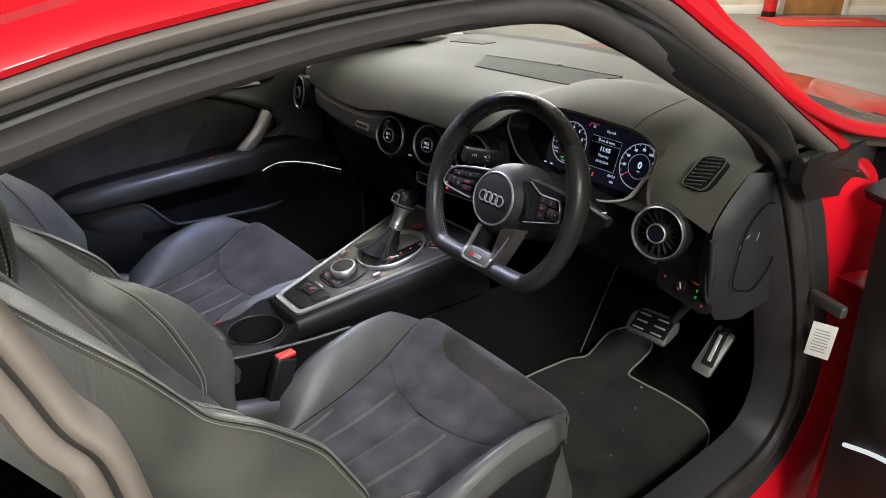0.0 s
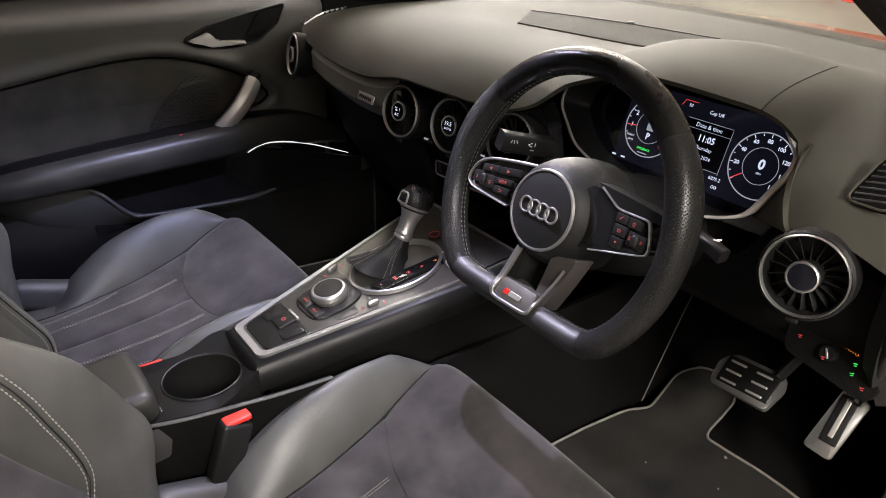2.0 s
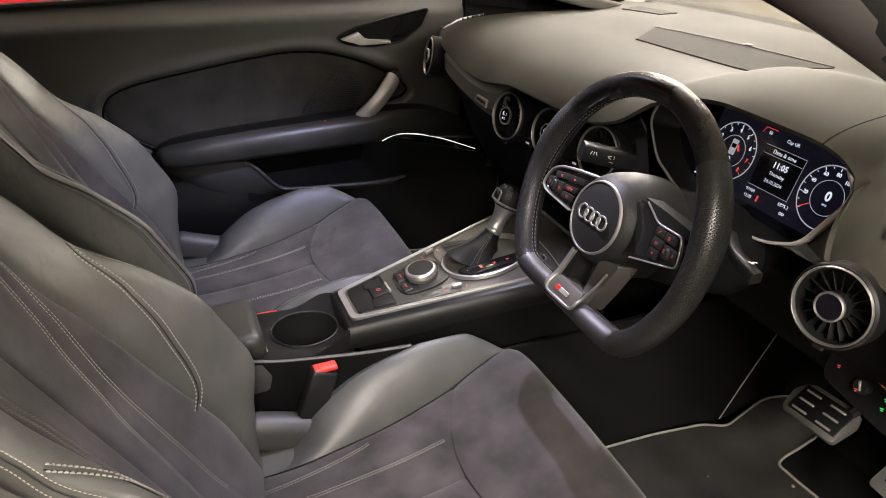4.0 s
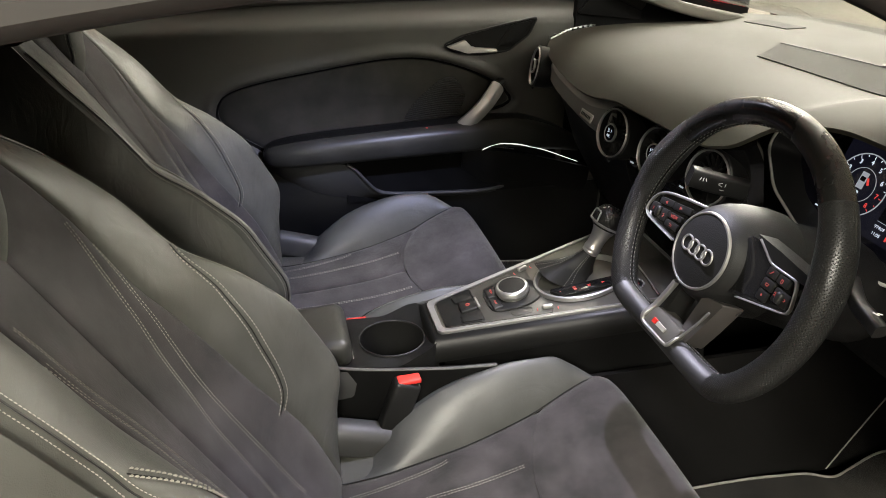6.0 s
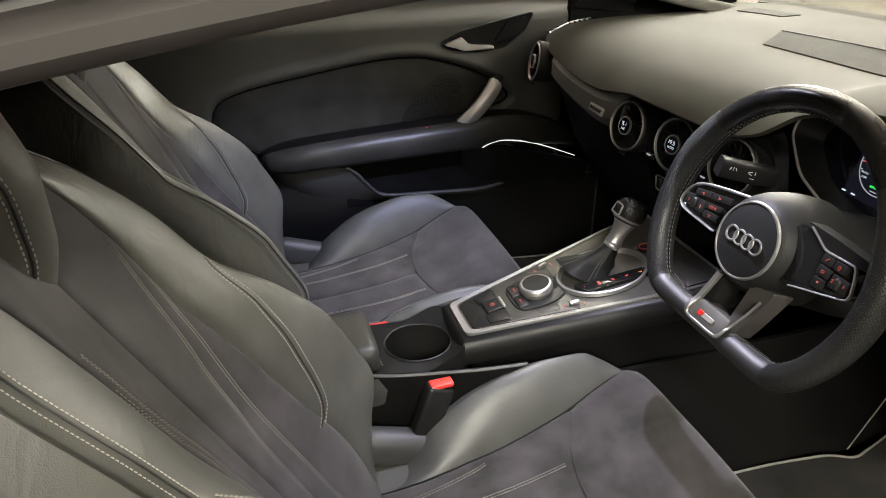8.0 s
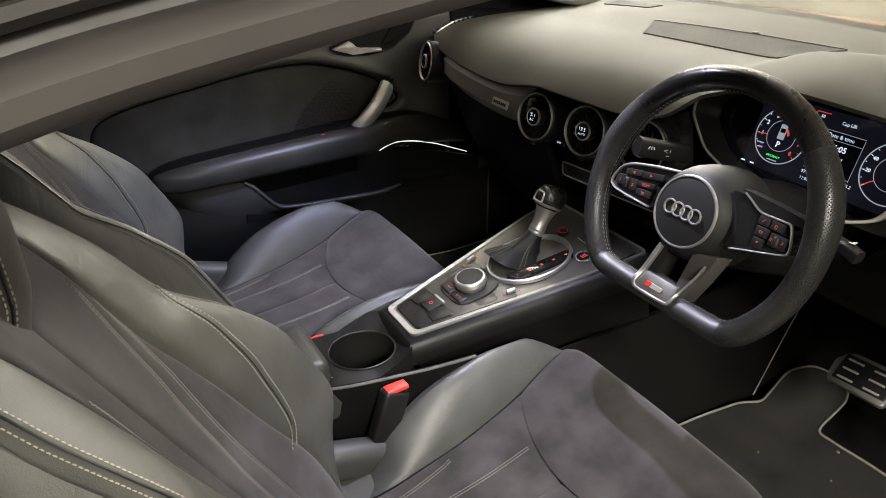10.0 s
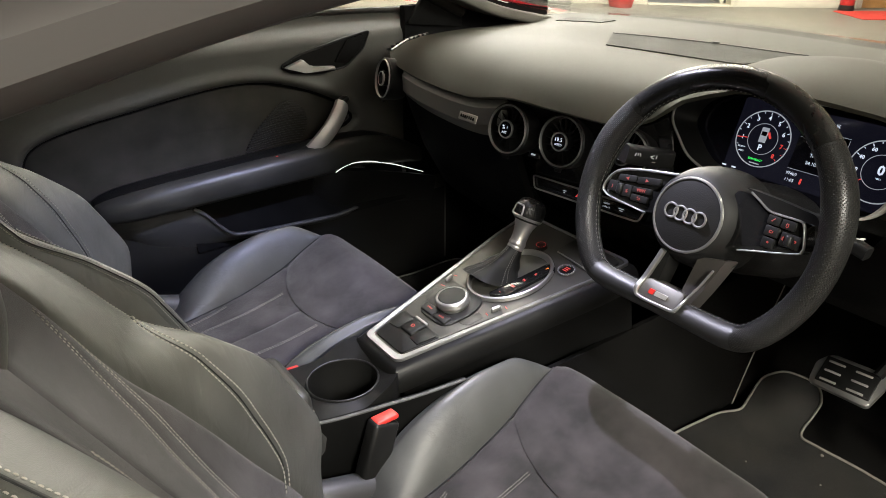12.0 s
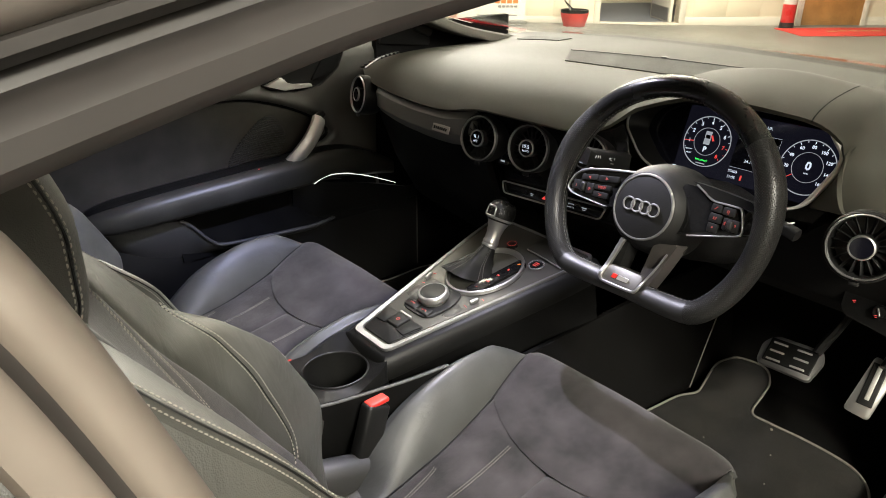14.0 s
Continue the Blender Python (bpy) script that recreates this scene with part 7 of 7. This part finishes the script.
part("lock_switch", rbox((0.034, 0.012, 0.004), 0.002, frame_of((-0.648, -0.084, 0.622), (0, 1, 0.02), (-1, 0, 0.35))), PLASTIC, card)
bar("lock_icon", 0.005, 0.004, frame_of((-0.646, -0.088, 0.6245), (0, 1, 0.02), (-1, 0, 0.35)), LED_RED, card, 0.001)
# ambient light strip over the woofer grille
ls = spline([(-0.640, 0.052, 0.558), (-0.638, 0.072, 0.569), (-0.638, 0.105, 0.573), (-0.645, 0.16, 0.562), (-0.668, 0.23, 0.535), (-0.678, 0.30, 0.504), (-0.684, 0.335, 0.488)], 6)
part("light_strip", sweep(ls, circle(0.0024, n=8), up=(1, 0, 0), scale=lambda t: (0.35 + 0.65 * smooth_step(0, 0.12, t)) * (1.0 - 0.62 * t)), LIGHT_GUIDE, card, "bright white light strip")
part("woofer_cover", surface(lambda u, v: V((-0.690 + 0.030 * smooth_step(0.0, 0.2, u) - 0.020 * u - 0.030 * v * v, 0.015 + 0.35 * u, (0.563 - 0.09 * u ** 1.3) - (0.115 - 0.02 * u) * v)), 24, 10, 0.01), PLASTIC, card, "fine black woofer mesh")
for k in range(9):
    bar("print_bar", 0.0035, 0.003, frame_of((-0.6545 - 0.001, 0.098 + 0.0052 * k, 0.5575 - 0.0010 * k), (0, 1, -0.2), (0, 0.2, 1)), GREY_PRINT, card, 0.001)
# inner handle in its recess
hp = round_poly([(-0.035, 0.806), (0.015, 0.828), (0.12, 0.850), (0.20, 0.864), (0.18, 0.822), (0.13, 0.786), (0.06, 0.780), (-0.012, 0.790)], 0.010, 4)
part("handle_recess", plate(hp, 0.006, dm @ Matrix.Translation((0, 0, -0.7052))), PANEL, card, "dark handle recess")
part("recess_edge", sweep([V((-0.705, y, z)) for y, z in hp], circle(0.0026, n=8), up=(1, 0, 0), closed=True), PLASTIC, card)
lv = round_poly([(-0.028, 0.803), (0.016, 0.818), (0.034, 0.800), (0.096, 0.794), (0.098, 0.786), (0.02, 0.787), (0.004, 0.793)], 0.004, 3)
part("release_lever", plate(lv, 0.012, dm @ Matrix.Translation((0, 0, -0.690)), 0.003), SATIN, card, "satin release lever")
part("tweeter_cover", plate(round_poly([(0.10, 0.800), (0.135, 0.848), (0.185, 0.856), (0.165, 0.82), (0.135, 0.795)], 0.005), 0.004, dm @ Matrix.Translation((0, 0, -0.7015)), 0.001), DASH_LOW, card)
part("belt_seal", tube([(-0.752, -0.98, 0.893), (-0.755, -0.4, 0.905), (-0.757, 0.1, 0.905), (-0.752, 0.42, 0.892)], 0.007, 8), RUBBER, card)
sg = part("side_glass", surface(lambda u, v: V((-0.757 + 0.13 * v, -0.98 + 1.40 * u - 0.62 * v * u + 0.12 * v * (1 - u), 0.90 + 0.27 * v * (1 - 0.55 * u ** 6))), 16, 10, 0.003), GLASS, card, "clear side window glass")
sg.visible_shadow = False
part("window_frame", tube([(-0.70, 0.47, 0.885), (-0.655, 0.25, 0.985), (-0.635, 0.05, 1.09), (-0.625, -0.2, 1.155), (-0.62, -0.5, 1.15), (-0.62, -0.75, 1.10), (-0.66, -0.80, 1.0), (-0.72, -0.78, 0.9)], 0.014, 10), RUBBER, card, "black window seal")
part("mirror_triangle", plate(round_poly([(0.30, 0.87), (0.47, 0.85), (0.47, 0.885), (0.36, 0.945)], 0.008), 0.01, dm @ Matrix.Translation((0, 0, -0.695)), 0.002), DASH_LOW, card)
part("door_skin", surface(lambda u, v: V((-0.80 - 0.08 * math.sin(math.pi * v), -0.80 + 1.27 * u, 0.12 + 0.77 * v)), 12, 10, 0.005), PAINT, card, "red outer door skin")

# ---- driver's door, open ----
dd = thing("driver_door", (0.83, 0.44, 0.2), "open driver's door with dark inner panel and red skin", "car door")
DX, DN = V((0.90, -0.43, 0)).normalized(), V((-0.43, -0.90, 0)).normalized()


def on_door(s, n, z):
    """Along the door from its hinge, out of its inner face, and up."""
    return V((0.815, 0.465, 0)) + DX * s + DN * n + V((0, 0, z))


part("inner_panel", surface(lambda u, v: on_door(0.038 - 0.055 * v + 1.05 * u, 0.045 + 0.012 * math.sin(math.pi * v) * smooth_step(0, 0.1, u) - 0.03 * math.exp(-((v - 0.62) / 0.08) ** 2) * smooth_step(0.03, 0.10, u), 0.22 + 0.62 * v), 60, 40, 0.06), RUBBER, dd, "dark moulded inner door panel")
part("inner_top", surface(lambda u, v: on_door(-0.04 + 1.05 * u, 0.065 - 0.10 * v, 0.845 + 0.02 * math.sin(math.pi * v) - 0.0 * u), 20, 8, 0.02), PLASTIC, dd, "black upper door rail")
part("outer_skin", surface(lambda u, v: on_door(-0.02 + 1.1 * u, -0.10 - 0.05 * math.sin(math.pi * v), 0.12 + 0.74 * v), 20, 14, 0.005), PAINT, dd, "red outer door skin")
part("door_edge", surface(lambda u, v: on_door(-0.025, -0.10 + 0.10 * u, 0.14 + 0.70 * v), 6, 14, 0.006), PAINT, dd)
dl = spline([on_door(0.066, 0.060, 0.412), on_door(0.114, 0.060, 0.435), on_door(0.156, 0.060, 0.450), on_door(0.184, 0.060, 0.459), on_door(0.30, 0.056, 0.478)], 6)
part("light_strip", sweep(dl, circle(0.004, n=8), up=(0, -1, 0)), LIGHT_GUIDE, dd, "bright white light strip")
part("check_strap", rbox((0.07, 0.022, 0.014), 0.004, frame_of((0.755, 0.400, 0.645), (0.9, -0.3, 0), (0, 0, 1))), ALU_DARK, dd, "metal door check strap")

# sticker on the jamb
stk = thing("jamb_sticker", (0.757, 0.43, 0.58), "white printed label stuck on the red door jamb", "sticker")
part("sheet", rbox((0.040, 0.074, 0.0012), 0.002, label_m), PAPER, stk)
for k in range(8):
    bar("print_bar", 0.022 + 0.006 * ((k * 7) % 3) / 2, 0.0022, at2(label_m, -0.001, 0.022 - 0.0065 * k, 0.0008), GREY_PRINT, stk)

# ---- pedals ----
def pedal_plate(name, label, m, poly, pads, arm_pts):
    pd = thing(name, m.translation, label, "pedal", "foot pedals")
    part("plate", plate(round_poly(poly, 0.008), 0.010, m, 0.003), ALU, pd, "satin steel pedal plate")
    for (x, y, w, h, r) in pads:
        part("rubber_pad", rbox((w, h, 0.004), 0.0015, at2(m, x, y, 0.001, r)), PLASTIC, pd)
    part("arm", tube(arm_pts, 0.009, 8), PLASTIC, pd)
    return pd


bm_ = frame_of((0.409, 0.445, 0.412), (0.99, 0.06, 0.04), (-0.12, 0.80, 0.58))
bp = pedal_plate("brake_pedal", "satin steel brake pedal with rubber studs", bm_, [(-0.052, -0.030), (0.046, -0.034), (0.056, 0.012), (0.048, 0.034), (-0.040, 0.034), (-0.056, 0.010)],
                 [(0.0, 0.002, 0.088, 0.050, 0)], [(0.445, 0.465, 0.43), (0.465, 0.55, 0.52), (0.47, 0.62, 0.66)])
for x in (-0.024, 0.020):
    for y in (-0.018, 0.0, 0.018):
        part("steel_stud", rbox((0.027, 0.004, 0.003), 0.0012, at2(bm_, x, y, 0.0035)), SATIN, bp, "steel stud")
am = frame_of((0.541, 0.476, 0.402), (0.97, 0.10, -0.10), (0.20, 0.56, 0.79)) @ Matrix.Scale(0.9, 4)
ap = pedal_plate("accelerator_pedal", "satin steel accelerator pedal with black insert", am, [(-0.026, -0.060), (0.022, -0.062), (0.030, 0.055), (-0.016, 0.062)],
                 [(0.002, 0.006, 0.028, 0.088, 3)], [(0.55, 0.49, 0.44), (0.555, 0.56, 0.50), (0.555, 0.64, 0.56)])
part("centre_strip", rbox((0.009, 0.072, 0.003), 0.0012, at2(am, 0.002, 0.010, 0.0035, 3)), SATIN, ap, "steel centre strip")

# ---- floor mats ----
def floor_mat(name_label, pts, zf):
    fm = thing("floor_mat", (pts[0][0], pts[0][1], 0.22), name_label, "floor mat", "floor mats")
    edge_ = spline([(x, y, zf(y)) for x, y in pts], 5, True)
    b = bmesh.new()
    top = [b.verts.new(p) for p in edge_]
    bot = [b.verts.new(p - V((0, 0, 0.006))) for p in edge_]
    f = b.faces.new(top)
    b.faces.new(list(reversed(bot)))
    for i in range(len(top)):
        j = (i + 1) % len(top)
        b.faces.new((top[i], bot[i], bot[j], top[j]))
    bmesh.ops.triangulate(b, faces=[g for g in b.faces if len(g.verts) > 4])
    part("mat_face", b, MAT, fm, "worn dark pile", smooth=False)
    part("piping", sweep([p + V((0, 0, 0.001)) for p in edge_], circle(0.0024, n=8), closed=True), PIPING, fm, "pale grey edge piping")
    return fm


floor_mat("worn black driver's floor mat with pale grey piping", [(0.20, -0.05), (0.200, 0.15), (0.206, 0.289), (0.214, 0.36), (0.222, 0.41), (0.240, 0.450), (0.232, 0.49), (0.212, 0.568), (0.216, 0.61), (0.235, 0.640), (0.29, 0.645), (0.325, 0.60), (0.338, 0.545), (0.352, 0.475), (0.385, 0.468), (0.459, 0.472), (0.53, 0.468), (0.572, 0.452), (0.605, 0.41), (0.62, 0.33), (0.63, 0.10), (0.63, -0.05)], lambda y: 0.226 + 0.02 * max(y, 0))
floor_mat("black passenger's floor mat with pale piping", [(-0.62, -0.05), (-0.62, 0.25), (-0.60, 0.42), (-0.40, 0.44), (-0.22, 0.42), (-0.19, 0.2), (-0.19, -0.05)], lambda y: 0.226 + 0.02 * max(y, 0))
grit = thing("grit", (0.405, 0.452, 0.236), "pale crumbs of grit on the driver's floor mat", "grit", kind="stuff")
b = bmesh.new()
rng = random.Random(4)
for x, y, r in ((0.405, 0.452, 0.0035), (0.44, 0.38, 0.0018), (0.33, 0.33, 0.0016), (0.47, 0.30, 0.0018), (0.37, 0.24, 0.0015), (0.50, 0.22, 0.0016), (0.29, 0.2, 0.0014)):
    s = bmesh.new()
    bmesh.ops.create_icosphere(s, subdivisions=1, radius=r)
    for v in s.verts:
        v.co *= rng.uniform(0.7, 1.2)
    s.transform(Matrix.Translation((x, y, 0.2275 + 0.02 * y)))
    b = join(b, s)
part("crumbs", b, PIPING, grit, smooth=False, kind="stuff")
# carpet flap with a pale seam on the tunnel's flank
part("tunnel_carpet", surface(lambda u, v: V((0.128 + 0.060 * v, -0.15 + 0.85 * u, 0.46 - 0.255 * v)), 20, 10, 0.012), CARPET, shell, "black carpeted tunnel side")
part("tunnel_carpet", surface(lambda u, v: V((-0.118 - 0.060 * v, -0.15 + 0.85 * u, 0.46 - 0.255 * v)), 20, 10, 0.012), CARPET, shell, "black carpeted tunnel side")
part("carpet_seam", tube([(0.221, 0.452, 0.236), (0.212, 0.50, 0.30), (0.202, 0.56, 0.38), (0.194, 0.62, 0.46)], 0.0013, 8), PIPING, shell, "pale carpet seam")
